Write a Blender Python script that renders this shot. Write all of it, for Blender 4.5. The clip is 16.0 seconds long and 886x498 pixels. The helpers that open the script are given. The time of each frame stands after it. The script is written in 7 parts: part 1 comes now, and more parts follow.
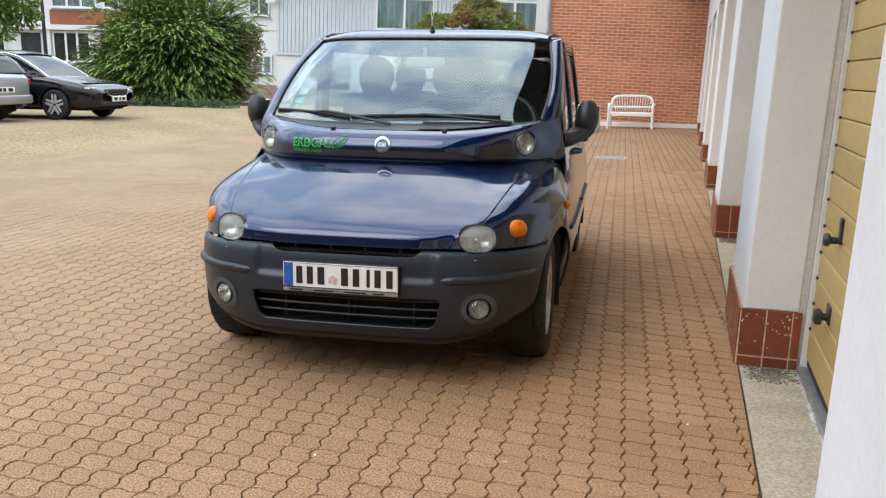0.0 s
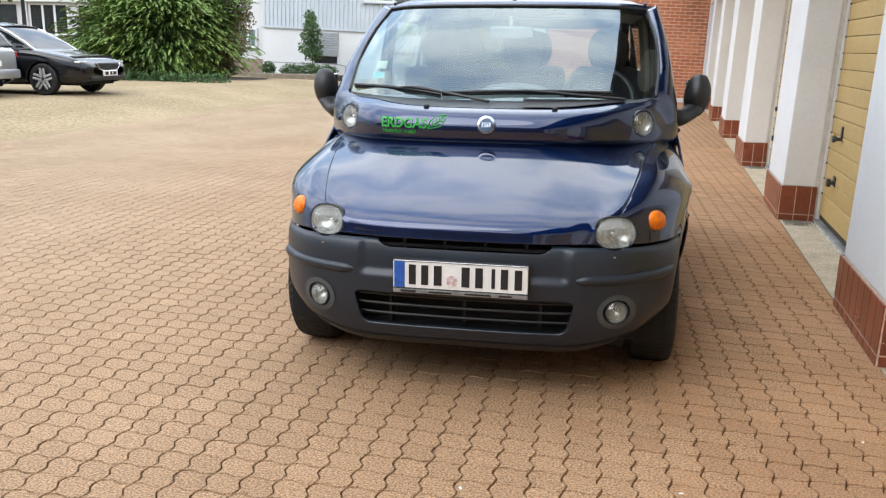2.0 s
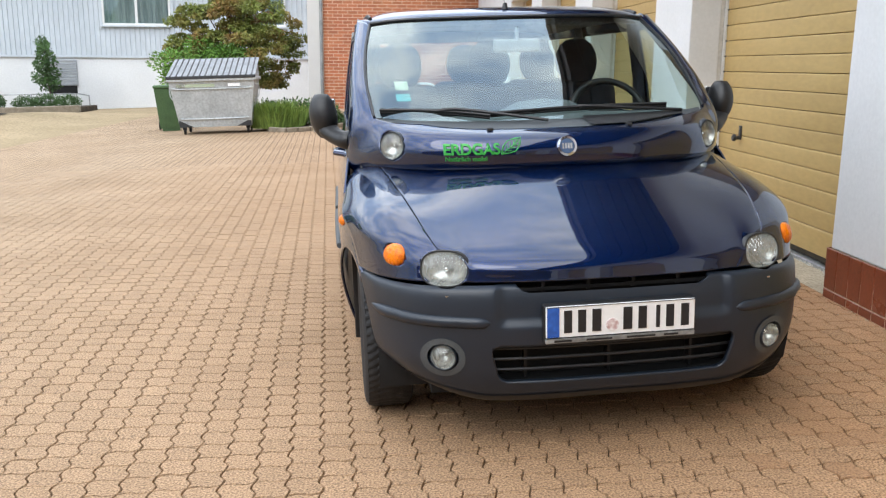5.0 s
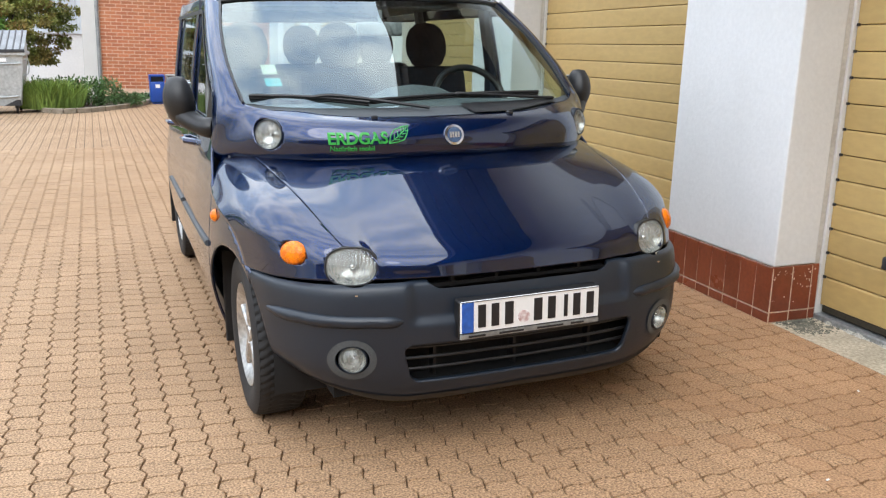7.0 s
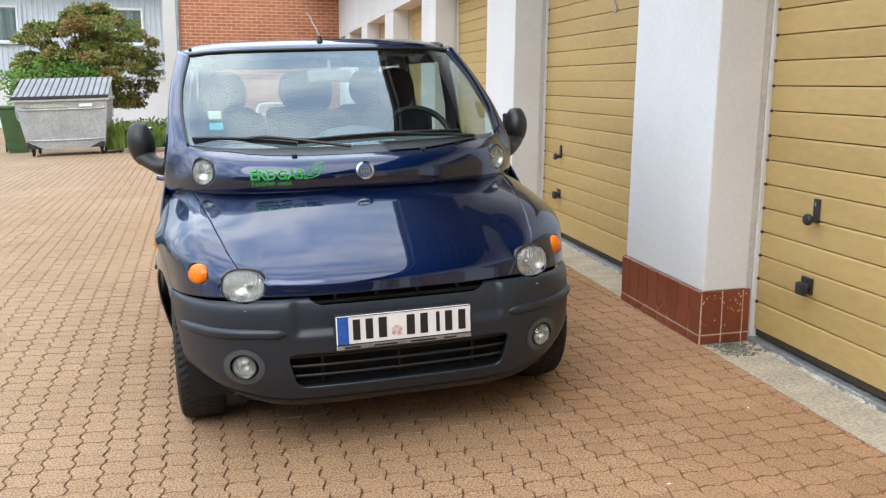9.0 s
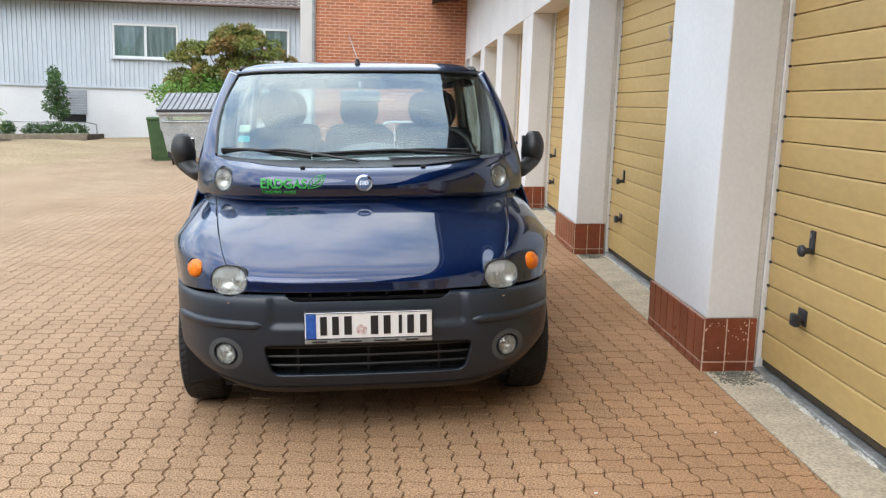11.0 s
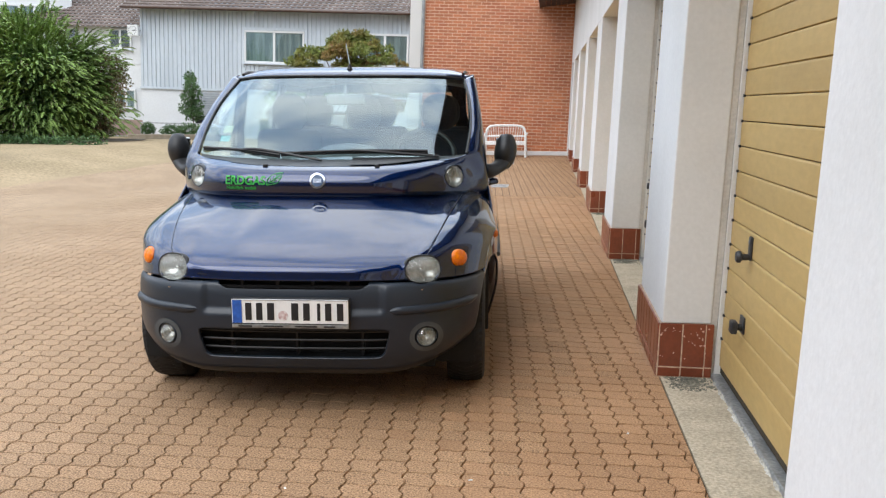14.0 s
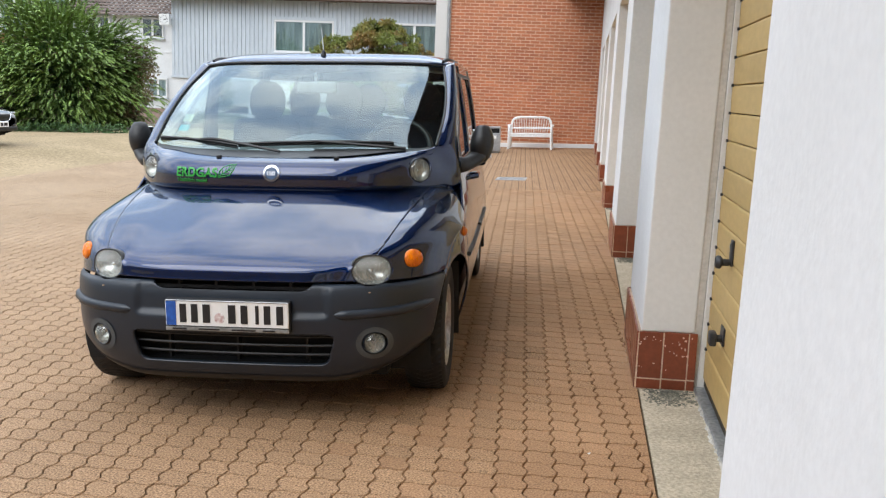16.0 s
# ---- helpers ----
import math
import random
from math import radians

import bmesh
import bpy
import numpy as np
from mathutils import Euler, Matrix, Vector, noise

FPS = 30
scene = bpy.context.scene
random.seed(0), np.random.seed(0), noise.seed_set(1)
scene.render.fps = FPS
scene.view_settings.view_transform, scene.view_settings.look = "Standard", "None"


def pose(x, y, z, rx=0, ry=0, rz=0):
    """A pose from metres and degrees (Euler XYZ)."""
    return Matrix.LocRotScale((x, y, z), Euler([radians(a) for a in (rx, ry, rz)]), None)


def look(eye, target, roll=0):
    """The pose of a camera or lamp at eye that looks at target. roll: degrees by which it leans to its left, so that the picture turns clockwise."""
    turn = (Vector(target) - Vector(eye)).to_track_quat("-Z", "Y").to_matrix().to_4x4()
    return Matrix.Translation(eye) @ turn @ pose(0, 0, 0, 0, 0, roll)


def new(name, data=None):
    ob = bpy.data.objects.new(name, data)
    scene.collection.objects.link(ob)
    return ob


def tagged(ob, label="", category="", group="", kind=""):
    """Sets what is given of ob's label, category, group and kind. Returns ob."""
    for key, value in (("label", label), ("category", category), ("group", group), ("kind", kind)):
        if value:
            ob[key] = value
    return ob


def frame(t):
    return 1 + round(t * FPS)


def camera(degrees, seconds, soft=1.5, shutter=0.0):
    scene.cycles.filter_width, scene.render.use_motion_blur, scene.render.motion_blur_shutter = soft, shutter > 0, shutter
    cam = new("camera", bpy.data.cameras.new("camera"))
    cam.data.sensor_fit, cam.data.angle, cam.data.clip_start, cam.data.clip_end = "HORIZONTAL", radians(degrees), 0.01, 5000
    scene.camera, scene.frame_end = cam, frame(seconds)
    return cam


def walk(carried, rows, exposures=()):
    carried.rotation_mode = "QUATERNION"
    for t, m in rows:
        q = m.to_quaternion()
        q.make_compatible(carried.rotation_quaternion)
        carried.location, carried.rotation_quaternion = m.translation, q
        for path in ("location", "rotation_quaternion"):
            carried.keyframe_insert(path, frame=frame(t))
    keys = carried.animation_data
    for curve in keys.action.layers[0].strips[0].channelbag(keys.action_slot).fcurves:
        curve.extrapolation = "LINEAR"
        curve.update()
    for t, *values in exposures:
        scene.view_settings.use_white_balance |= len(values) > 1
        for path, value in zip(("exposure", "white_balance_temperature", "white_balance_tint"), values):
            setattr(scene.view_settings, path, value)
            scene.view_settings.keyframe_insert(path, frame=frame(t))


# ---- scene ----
cam = camera(54.6, 16.0, soft=1.25)
PATH = [
    (0, (-0.072, 0.191, 1.379), (-0.594, 2.079, 0.979), 0.7),
    (0.5, (-0.193, 0.208, 1.385), (-0.706, 2.095, 0.966), 0.6),
    (1, (-0.382, 0.185, 1.381), (-0.872, 2.078, 0.96), 0.6),
    (1.5, (-0.563, 0.333, 1.35), (-1.034, 2.227, 0.911), 0.8),
    (2, (-0.767, 0.478, 1.361), (-1.235, 2.369, 0.904), 0.7),
    (2.5, (-1.031, 0.486, 1.355), (-1.461, 2.382, 0.888), 0.4),
    (3, (-1.256, 0.517, 1.346), (-1.54, 2.439, 0.872), 1.3),
    (3.5, (-1.511, 0.709, 1.344), (-1.627, 2.659, 0.912), 1.1),
    (4, (-1.792, 0.757, 1.335), (-1.868, 2.714, 0.928), 0.7),
    (4.2, (-1.879, 0.706, 1.348), (-1.910, 2.666, 0.950), -0.6),
    (5.25, (-2.317, 0.881, 1.368), (-2.163, 2.824, 0.934), -1.3),
    (6.3, (-2.690, 1.060, 1.386), (-2.362, 2.977, 0.918), -1.6),
    (6.5, (-2.726, 1.087, 1.390), (-2.345, 2.993, 0.921), -1.5),
    (7, (-2.584, 1.033, 1.388), (-1.983, 2.882, 0.916), -0.2),
    (7.5, (-2.349, 0.978, 1.38), (-1.753, 2.834, 0.934), -0.8),
    (8, (-2.240, 0.822, 1.400), (-1.716, 2.704, 0.972), -3.0),
    (8.5, (-2.128, 0.594, 1.418), (-1.676, 2.502, 1.025), -1.7),
    (9, (-1.938, 0.477, 1.422), (-1.541, 2.396, 1.029), -1.6),
    (11.5, (-1.144, 0.083, 1.408), (-1.123, 2.055, 1.079), -0.0),
    (12, (-0.997, 0.023, 1.405), (-1.020, 1.996, 1.082), -0.2),
    (12.5, (-0.886, -0.095, 1.41), (-0.99, 1.877, 1.095), -0.2),
    (13, (-0.741, -0.12, 1.419), (-0.908, 1.846, 1.093), -0.4),
    (13.5, (-0.5, -0.074, 1.399), (-0.704, 1.889, 1.076), -0.3),
    (14, (-0.363, -0.018, 1.408), (-0.594, 1.94, 1.078), 0.0),
    (14.5, (-0.344, 0.085, 1.413), (-0.594, 2.041, 1.075), 0.4),
    (15, (-0.345, 0.202, 1.434), (-0.606, 2.155, 1.092), 0.7),
    (15.5, (-0.224, 0.265, 1.426), (-0.491, 2.216, 1.077), 0.5),
    (16, (-0.048, 0.324, 1.397), (-0.361, 2.268, 1.047), 0.4),
]
walk(cam, [(t, look(eye, target, roll)) for t, eye, target, roll in PATH],
     exposures=[(0, -0.06), (0.6, -0.04), (1.0, -0.03), (1.5, 0.09), (2.0, 0.13), (3.5, 0.17), (4.2, 0.17), (6.5, 0.20), (7.0, 0.25), (8.0, 0.26), (9.0, 0.17), (11.5, 0.10), (12.0, 0.10), (12.5, -0.03), (13.0, -0.13), (14.0, 0.0), (16, 0.0)])

# ---- world and light ----
world = bpy.data.worlds.new("overcast_sky")
scene.world = world
world.use_nodes = True
wt = world.node_tree
wt.nodes.clear()


def wnode(kind, **kw):
    n = wt.nodes.new(kind)
    for k, v in kw.items():
        n.inputs[k].default_value = v
    return n


w_out = wnode("ShaderNodeOutputWorld")
w_sky = wnode("ShaderNodeTexSky")
w_sky.sky_type = "NISHITA"
w_sky.sun_disc = False
w_sky.sun_elevation = radians(49)
w_sky.sun_rotation = radians(-151)
w_bg = wnode("ShaderNodeBackground", Strength=0.12)
w_cloud = wnode("ShaderNodeBackground")
w_mix = wnode("ShaderNodeMixShader")
w_co = wnode("ShaderNodeTexCoord")
w_sep = wnode("ShaderNodeSeparateXYZ")
w_grad = wnode("ShaderNodeMapRange")
w_grad.interpolation_type = "SMOOTHSTEP"
w_grad.inputs["From Min"].default_value, w_grad.inputs["From Max"].default_value = 0.02, 0.60
w_grad.inputs["To Min"].default_value, w_grad.inputs["To Max"].default_value = 0.80, 3.35
w_map = wnode("ShaderNodeMapping")
w_map.inputs["Scale"].default_value = (1.1, 1.4, 2.2)
w_noise = wnode("ShaderNodeTexNoise", Scale=3.4, Detail=6.0, Roughness=0.55)
w_ramp = wnode("ShaderNodeValToRGB")
w_ramp.color_ramp.elements[0].position, w_ramp.color_ramp.elements[0].color = 0.40, (0.46, 0.57, 0.74, 1)
w_ramp.color_ramp.elements[1].position, w_ramp.color_ramp.elements[1].color = 0.60, (1.06, 1.09, 1.11, 1)
for a, b in ((w_sky.outputs[0], w_bg.inputs["Color"]), (w_co.outputs["Generated"], w_sep.inputs[0]), (w_sep.outputs["Z"], w_grad.inputs["Value"]),
             (w_co.outputs["Generated"], w_map.inputs["Vector"]), (w_map.outputs[0], w_noise.inputs["Vector"]), (w_noise.outputs[0], w_ramp.inputs[0]),
             (w_ramp.outputs[0], w_cloud.inputs["Color"]), (w_grad.outputs[0], w_cloud.inputs["Strength"]),
             (w_bg.outputs[0], w_mix.inputs[1]), (w_cloud.outputs[0], w_mix.inputs[2]), (w_mix.outputs[0], w_out.inputs[0])):
    wt.links.new(a, b)
w_mix.inputs[0].default_value = 0.85

sun = new("sun", bpy.data.lights.new("sun", "SUN"))
sun.data.energy, sun.data.angle, sun.data.color = 1.15, radians(40), (1.0, 0.96, 0.9)
sun.matrix_world = look((-5.5, -10, 13), (0, 0, 0))


# ---- materials ----
def material(name, a, b=None, scale=3.0, fine=60.0, rough=0.6, metal=0.0, bump=0.0, bump_scale=80.0, coat=0.0, spread=(0.35, 0.65), grit=0.25,
             each=0.0, island=0.0, spec=0.5, coords="position", stretch=(1, 1, 1), rough_var=0.08):
    """A two-scale surface: broad blotches from a to b, fine grain, relief; each and island vary piece from piece."""
    m = bpy.data.materials.new(name)
    m.use_nodes = True
    nt = m.node_tree
    nodes, links = nt.nodes, nt.links
    p = nodes["Principled BSDF"]
    b = b or tuple(c * 0.8 for c in a)
    if coords == "position":
        vec = nodes.new("ShaderNodeNewGeometry").outputs["Position"]
    else:
        vec = nodes.new("ShaderNodeTexCoord").outputs["Object"]
    mp = nodes.new("ShaderNodeMapping")
    mp.inputs["Scale"].default_value = stretch
    links.new(vec, mp.inputs["Vector"])
    vec = mp.outputs[0]
    n1 = nodes.new("ShaderNodeTexNoise")
    n1.inputs["Scale"].default_value, n1.inputs["Detail"].default_value = scale, 5.0
    n2 = nodes.new("ShaderNodeTexNoise")
    n2.inputs["Scale"].default_value, n2.inputs["Detail"].default_value = fine, 3.0
    for n in (n1, n2):
        links.new(vec, n.inputs["Vector"])
    r1 = nodes.new("ShaderNodeMapRange")
    r1.inputs["From Min"].default_value, r1.inputs["From Max"].default_value = spread
    links.new(n1.outputs[0], r1.inputs["Value"])
    mix = nodes.new("ShaderNodeMix")
    mix.data_type = "RGBA"
    mix.inputs[6].default_value, mix.inputs[7].default_value = (*a, 1), (*b, 1)
    links.new(r1.outputs[0], mix.inputs[0])
    r2 = nodes.new("ShaderNodeMapRange")
    r2.inputs["From Min"].default_value, r2.inputs["From Max"].default_value = 0.3, 0.7
    r2.inputs["To Min"].default_value, r2.inputs["To Max"].default_value = 1 - grit, 1 + grit
    links.new(n2.outputs[0], r2.inputs["Value"])
    val = r2.outputs[0]
    for amount, sock in ((each, "obj"), (island, "isl")):
        if amount:
            src = nodes.new("ShaderNodeObjectInfo").outputs["Random"] if sock == "obj" else nodes.new("ShaderNodeNewGeometry").outputs["Random Per Island"]
            rr = nodes.new("ShaderNodeMapRange")
            rr.inputs["To Min"].default_value, rr.inputs["To Max"].default_value = 1 - amount, 1 + amount
            links.new(src, rr.inputs["Value"])
            mul = nodes.new("ShaderNodeMath")
            mul.operation = "MULTIPLY"
            links.new(val, mul.inputs[0]), links.new(rr.outputs[0], mul.inputs[1])
            val = mul.outputs[0]
    hsv = nodes.new("ShaderNodeHueSaturation")
    links.new(val, hsv.inputs["Value"]), links.new(mix.outputs[2], hsv.inputs["Color"])
    links.new(hsv.outputs[0], p.inputs["Base Color"])
    r3 = nodes.new("ShaderNodeMapRange")
    r3.inputs["To Min"].default_value, r3.inputs["To Max"].default_value = max(rough - rough_var, 0.02), min(rough + rough_var, 1)
    links.new(n1.outputs[0], r3.inputs["Value"]), links.new(r3.outputs[0], p.inputs["Roughness"])
    p.inputs["Metallic"].default_value = metal
    p.inputs["Coat Weight"].default_value, p.inputs["Coat Roughness"].default_value = coat, 0.02
    p.inputs["Specular IOR Level"].default_value = spec
    if bump:
        n3 = nodes.new("ShaderNodeTexNoise")
        n3.inputs["Scale"].default_value, n3.inputs["Detail"].default_value = bump_scale, 4.0
        links.new(vec, n3.inputs["Vector"])
        bp = nodes.new("ShaderNodeBump")
        bp.inputs["Strength"].default_value, bp.inputs["Distance"].default_value = bump, 0.01
        links.new(n3.outputs[0], bp.inputs["Height"]), links.new(bp.outputs[0], p.inputs["Normal"])
    return m


def thin_glass(name, tint, face=0.08, rough=0.0, gloss=(0.95, 0.98, 1.0)):
    """A thin pane: clear tinted passage, and gloss that grows towards grazing sight."""
    m = bpy.data.materials.new(name)
    m.use_nodes = True
    nt = m.node_tree
    nt.nodes.clear()
    out, mix = nt.nodes.new("ShaderNodeOutputMaterial"), nt.nodes.new("ShaderNodeMixShader")
    tr, gl, lw = nt.nodes.new("ShaderNodeBsdfTransparent"), nt.nodes.new("ShaderNodeBsdfGlossy"), nt.nodes.new("ShaderNodeLayerWeight")
    pw, mr = nt.nodes.new("ShaderNodeMath"), nt.nodes.new("ShaderNodeMapRange")
    tr.inputs["Color"].default_value = (*tint, 1)
    gl.inputs["Roughness"].default_value = rough
    gl.inputs["Color"].default_value = (*gloss, 1)
    lw.inputs["Blend"].default_value = 0.5
    pw.operation, pw.inputs[1].default_value = "POWER", 4.5
    mr.inputs["To Min"].default_value = face
    for x, y in ((lw.outputs["Facing"], pw.inputs[0]), (pw.outputs[0], mr.inputs["Value"]), (mr.outputs[0], mix.inputs[0]), (tr.outputs[0], mix.inputs[1]), (gl.outputs[0], mix.inputs[2]), (mix.outputs[0], out.inputs[0])):
        nt.links.new(x, y)
    return m


M_PAVER = material("paver_concrete", (0.350, 0.250, 0.159), (0.300, 0.209, 0.129), scale=0.7, fine=130, rough=0.85, bump=0.5, bump_scale=160, each=0.055, island=0.055, grit=0.60, spec=0.3)
M_PAVER_RED = material("paver_red", (0.390, 0.229, 0.125), (0.336, 0.192, 0.102), scale=1.1, fine=130, rough=0.85, bump=0.45, bump_scale=160, each=0.06, island=0.06, grit=0.42, spec=0.3)
lane_ = M_PAVER.node_tree  # the stones turn redder towards the garages
lx_, lr_, lm_ = lane_.nodes.new("ShaderNodeSeparateXYZ"), lane_.nodes.new("ShaderNodeMapRange"), lane_.nodes.new("ShaderNodeMix")
lr_.inputs["From Min"].default_value, lr_.inputs["From Max"].default_value = -6.3, 0.3
lm_.data_type, lm_.blend_type, lm_.name = "RGBA", "MULTIPLY", "lane"
lm_.inputs[7].default_value = (1.115, 0.925, 0.79, 1)
lv_ = [q for q in lane_.nodes if q.type == "HUE_SAT"][0]
lane_.links.new([q for q in lane_.nodes if q.type == "NEW_GEOMETRY"][0].outputs["Position"], lx_.inputs[0])
lane_.links.new(lx_.outputs["X"], lr_.inputs["Value"]), lane_.links.new(lr_.outputs[0], lm_.inputs[0])
lane_.links.new(lv_.inputs["Color"].links[0].from_socket, lm_.inputs[6]), lane_.links.new(lm_.outputs[2], lv_.inputs["Color"])
M_JOINT = material("joint_sand", (0.135, 0.086, 0.048), (0.088, 0.060, 0.034), scale=4, fine=120, rough=1.0, bump=0.5, spec=0.1)
M_GROUND = material("earth_ground", (0.20, 0.17, 0.09), (0.12, 0.13, 0.06), scale=0.3, fine=20, rough=1.0, bump=0.4, bump_scale=12, spec=0.1)
M_SANDY = material("worn_sandy_paving", (0.325, 0.248, 0.152), (0.262, 0.202, 0.120), scale=0.55, fine=18, rough=0.95, bump=0.4, bump_scale=30, grit=0.3, spec=0.2)
M_AGG = material("exposed_aggregate", (0.50, 0.435, 0.335), (0.40, 0.345, 0.26), scale=5, fine=75, rough=0.9, bump=0.5, bump_scale=110, grit=0.26, spec=0.2)
M_FILLET = material("pale_mortar", (0.58, 0.56, 0.50), (0.44, 0.42, 0.37), scale=16, fine=110, rough=1, bump=0.8, bump_scale=90, grit=0.3)
M_RUBBLE = material("crumbled_mortar", (0.20, 0.19, 0.15), (0.10, 0.10, 0.08), scale=14, fine=90, rough=1, bump=0.9, bump_scale=70, grit=0.5)
M_PLASTER = material("white_plaster", (0.735, 0.74, 0.745), (0.68, 0.685, 0.685), scale=1.3, fine=40, rough=0.85, bump=0.12, bump_scale=60, grit=0.03, spec=0.2)
M_TRIM = material("white_frame_paint", (0.74, 0.73, 0.71), (0.66, 0.65, 0.62), scale=5, rough=0.5, grit=0.04)
M_TILE = material("brown_glazed_tile", (0.235, 0.060, 0.028), (0.19, 0.047, 0.022), scale=6, fine=50, rough=0.3, each=0.12, grit=0.12, bump=0.04, bump_scale=15)
M_GROUT = material("tile_grout", (0.60, 0.47, 0.36), (0.50, 0.38, 0.28), scale=20, rough=0.95)
M_CHIP = material("chipped_tile_body", (0.62, 0.42, 0.34), (0.7, 0.55, 0.48), scale=40, rough=0.9)
M_SLAT = material("ochre_door_paint", (0.52, 0.365, 0.145), (0.47, 0.325, 0.125), scale=2.2, fine=35, rough=0.55, each=0.05, grit=0.06, bump=0.05, bump_scale=90, stretch=(1, 0.35, 1))
M_POST = material("weathered_grey_post", (0.60, 0.58, 0.55), (0.50, 0.48, 0.45), scale=4, fine=60, rough=0.75, grit=0.1)
M_GAP = material("dark_gap", (0.05, 0.035, 0.02), (0.03, 0.025, 0.015), rough=0.9)
M_STEEL = material("galvanised_sill", (0.36, 0.37, 0.37), (0.25, 0.26, 0.26), scale=6, fine=60, rough=0.5, metal=0.5)
M_IRON = material("black_iron", (0.02, 0.022, 0.026), (0.035, 0.036, 0.04), scale=20, rough=0.45)
M_PAINT = material("blue_metallic_paint", (0.0012, 0.0135, 0.060), (0.001, 0.0115, 0.050), scale=1.2, fine=500, rough=0.40, metal=0.9, coat=1.0, grit=0.2, rough_var=0.03, spec=0.08)
M_PAINT.node_tree.nodes["Principled BSDF"].inputs["Coat IOR"].default_value = 1.68
M_PAINT.node_tree.nodes["Principled BSDF"].inputs["Coat Tint"].default_value = (0.62, 0.82, 1.0, 1)
M_PLASTIC = material("dark_grey_plastic", (0.010, 0.017, 0.028), (0.008, 0.013, 0.022), scale=3, fine=260, spec=0.55, rough=0.38, bump=0.06, bump_scale=400, grit=0.1)
M_COWL = material("grey_cowl_plastic", (0.060, 0.068, 0.073), (0.05, 0.057, 0.062), scale=6, fine=200, rough=0.55, grit=0.15)
M_BLACK = material("black_plastic", (0.009, 0.009, 0.010), (0.013, 0.013, 0.014), scale=8, rough=0.45)
# near-black fill; in openings and recesses it paints in their shade
M_VOID = material("recess_black", (0.006, 0.006, 0.007), (0.01, 0.01, 0.01), rough=0.9)
M_RUBBER = material("tyre_rubber", (0.010, 0.010, 0.011), (0.016, 0.015, 0.015), scale=9, fine=120, rough=0.75, bump=0.1, bump_scale=150)
M_ALLOY = material("alloy_wheel", (0.55, 0.55, 0.54), (0.42, 0.41, 0.39), scale=12, rough=0.35, metal=0.8)
M_SPOKE = material("silver_wheel_paint", (0.46, 0.46, 0.45), (0.38, 0.38, 0.37), scale=12, rough=0.4, metal=0.2)
M_CHROME = material("chrome", (0.75, 0.76, 0.78), (0.65, 0.66, 0.68), rough=0.12, metal=1.0, rough_var=0.03)
M_REFLECT = material("lamp_reflector", (0.54, 0.55, 0.53), (0.30, 0.31, 0.30), scale=70, rough=0.26, metal=0.6, stretch=(1, 1, 0.12), spread=(0.42, 0.58))
M_AMBER = material("amber_lens", (0.84, 0.22, 0.004), (0.62, 0.12, 0.003), scale=45, fine=200, rough=0.28, bump=0.3, bump_scale=120, coat=0.15, spec=0.3)
M_GLASS = thin_glass("windscreen_glass", (0.76, 0.88, 0.86), 0.145, 0.0, (0.84, 0.96, 1.0))
M_SIDEGLASS = thin_glass("side_glass", (0.78, 0.88, 0.86), 0.08)
M_LENS = thin_glass("lamp_lens", (0.93, 0.94, 0.92), 0.06, 0.02)
M_FLUTED = thin_glass("fluted_lens", (0.93, 0.94, 0.92), 0.07, 0.05)
fl_ = M_FLUTED.node_tree
fm_, fd_ = fl_.nodes.new("ShaderNodeMixShader"), fl_.nodes.new("ShaderNodeBsdfDiffuse")
fd_.inputs["Color"].default_value, fm_.inputs[0].default_value = (0.62, 0.66, 0.64, 1), 0.11
fo_ = [q for q in fl_.nodes if q.type == "OUTPUT_MATERIAL"][0]
fl_.links.new(fo_.inputs[0].links[0].from_socket, fm_.inputs[1])
fl_.links.new(fd_.outputs[0], fm_.inputs[2]), fl_.links.new(fm_.outputs[0], fo_.inputs[0])
M_PANE = thin_glass("window_pane", (0.80, 0.86, 0.86), 0.09)
M_SEAT = material("dark_seat_cloth", (0.028, 0.034, 0.05), (0.02, 0.024, 0.035), scale=10, fine=160, rough=0.95, bump=0.2, bump_scale=250)
M_DASH = material("grey_dashboard", (0.11, 0.12, 0.125), (0.085, 0.095, 0.10), scale=5, fine=150, rough=0.8)
M_LINING = material("light_interior_lining", (0.30, 0.31, 0.31), (0.24, 0.25, 0.25), scale=4, rough=0.9)
M_PLATE = material("white_plate", (0.80, 0.80, 0.79), (0.77, 0.77, 0.76), scale=5, rough=0.35, grit=0.03)
M_PLATEBLUE = material("blue_plate_band", (0.02, 0.10, 0.42), rough=0.4)
M_INK = material("black_print", (0.012, 0.012, 0.014), rough=0.5)
M_SEAL = material("plate_seal", (0.55, 0.35, 0.33), (0.62, 0.6, 0.6), scale=60, rough=0.5)
M_GREENFOIL = material("green_foil", (0.03, 0.33, 0.045), (0.025, 0.28, 0.04), scale=12, rough=0.4)
M_BADGE = material("blue_enamel", (0.07, 0.12, 0.22), (0.05, 0.09, 0.18), rough=0.25, coat=0.5)
M_STICKW = material("pale_sticker", (0.42, 0.46, 0.33), (0.30, 0.36, 0.24), scale=60, rough=0.6)
M_STICKT = material("teal_sticker", (0.015, 0.24, 0.24), (0.03, 0.32, 0.31), scale=60, rough=0.6)
M_BRICK = material("orange_brick", (0.50, 0.185, 0.085), (0.42, 0.14, 0.065), scale=2, fine=40, rough=0.85, each=0.16, island=0.16, grit=0.15, bump=0.2)
M_MORTAR = material("brick_mortar", (0.68, 0.48, 0.36), (0.60, 0.41, 0.30), scale=5, fine=60, rough=0.95, bump=0.3)
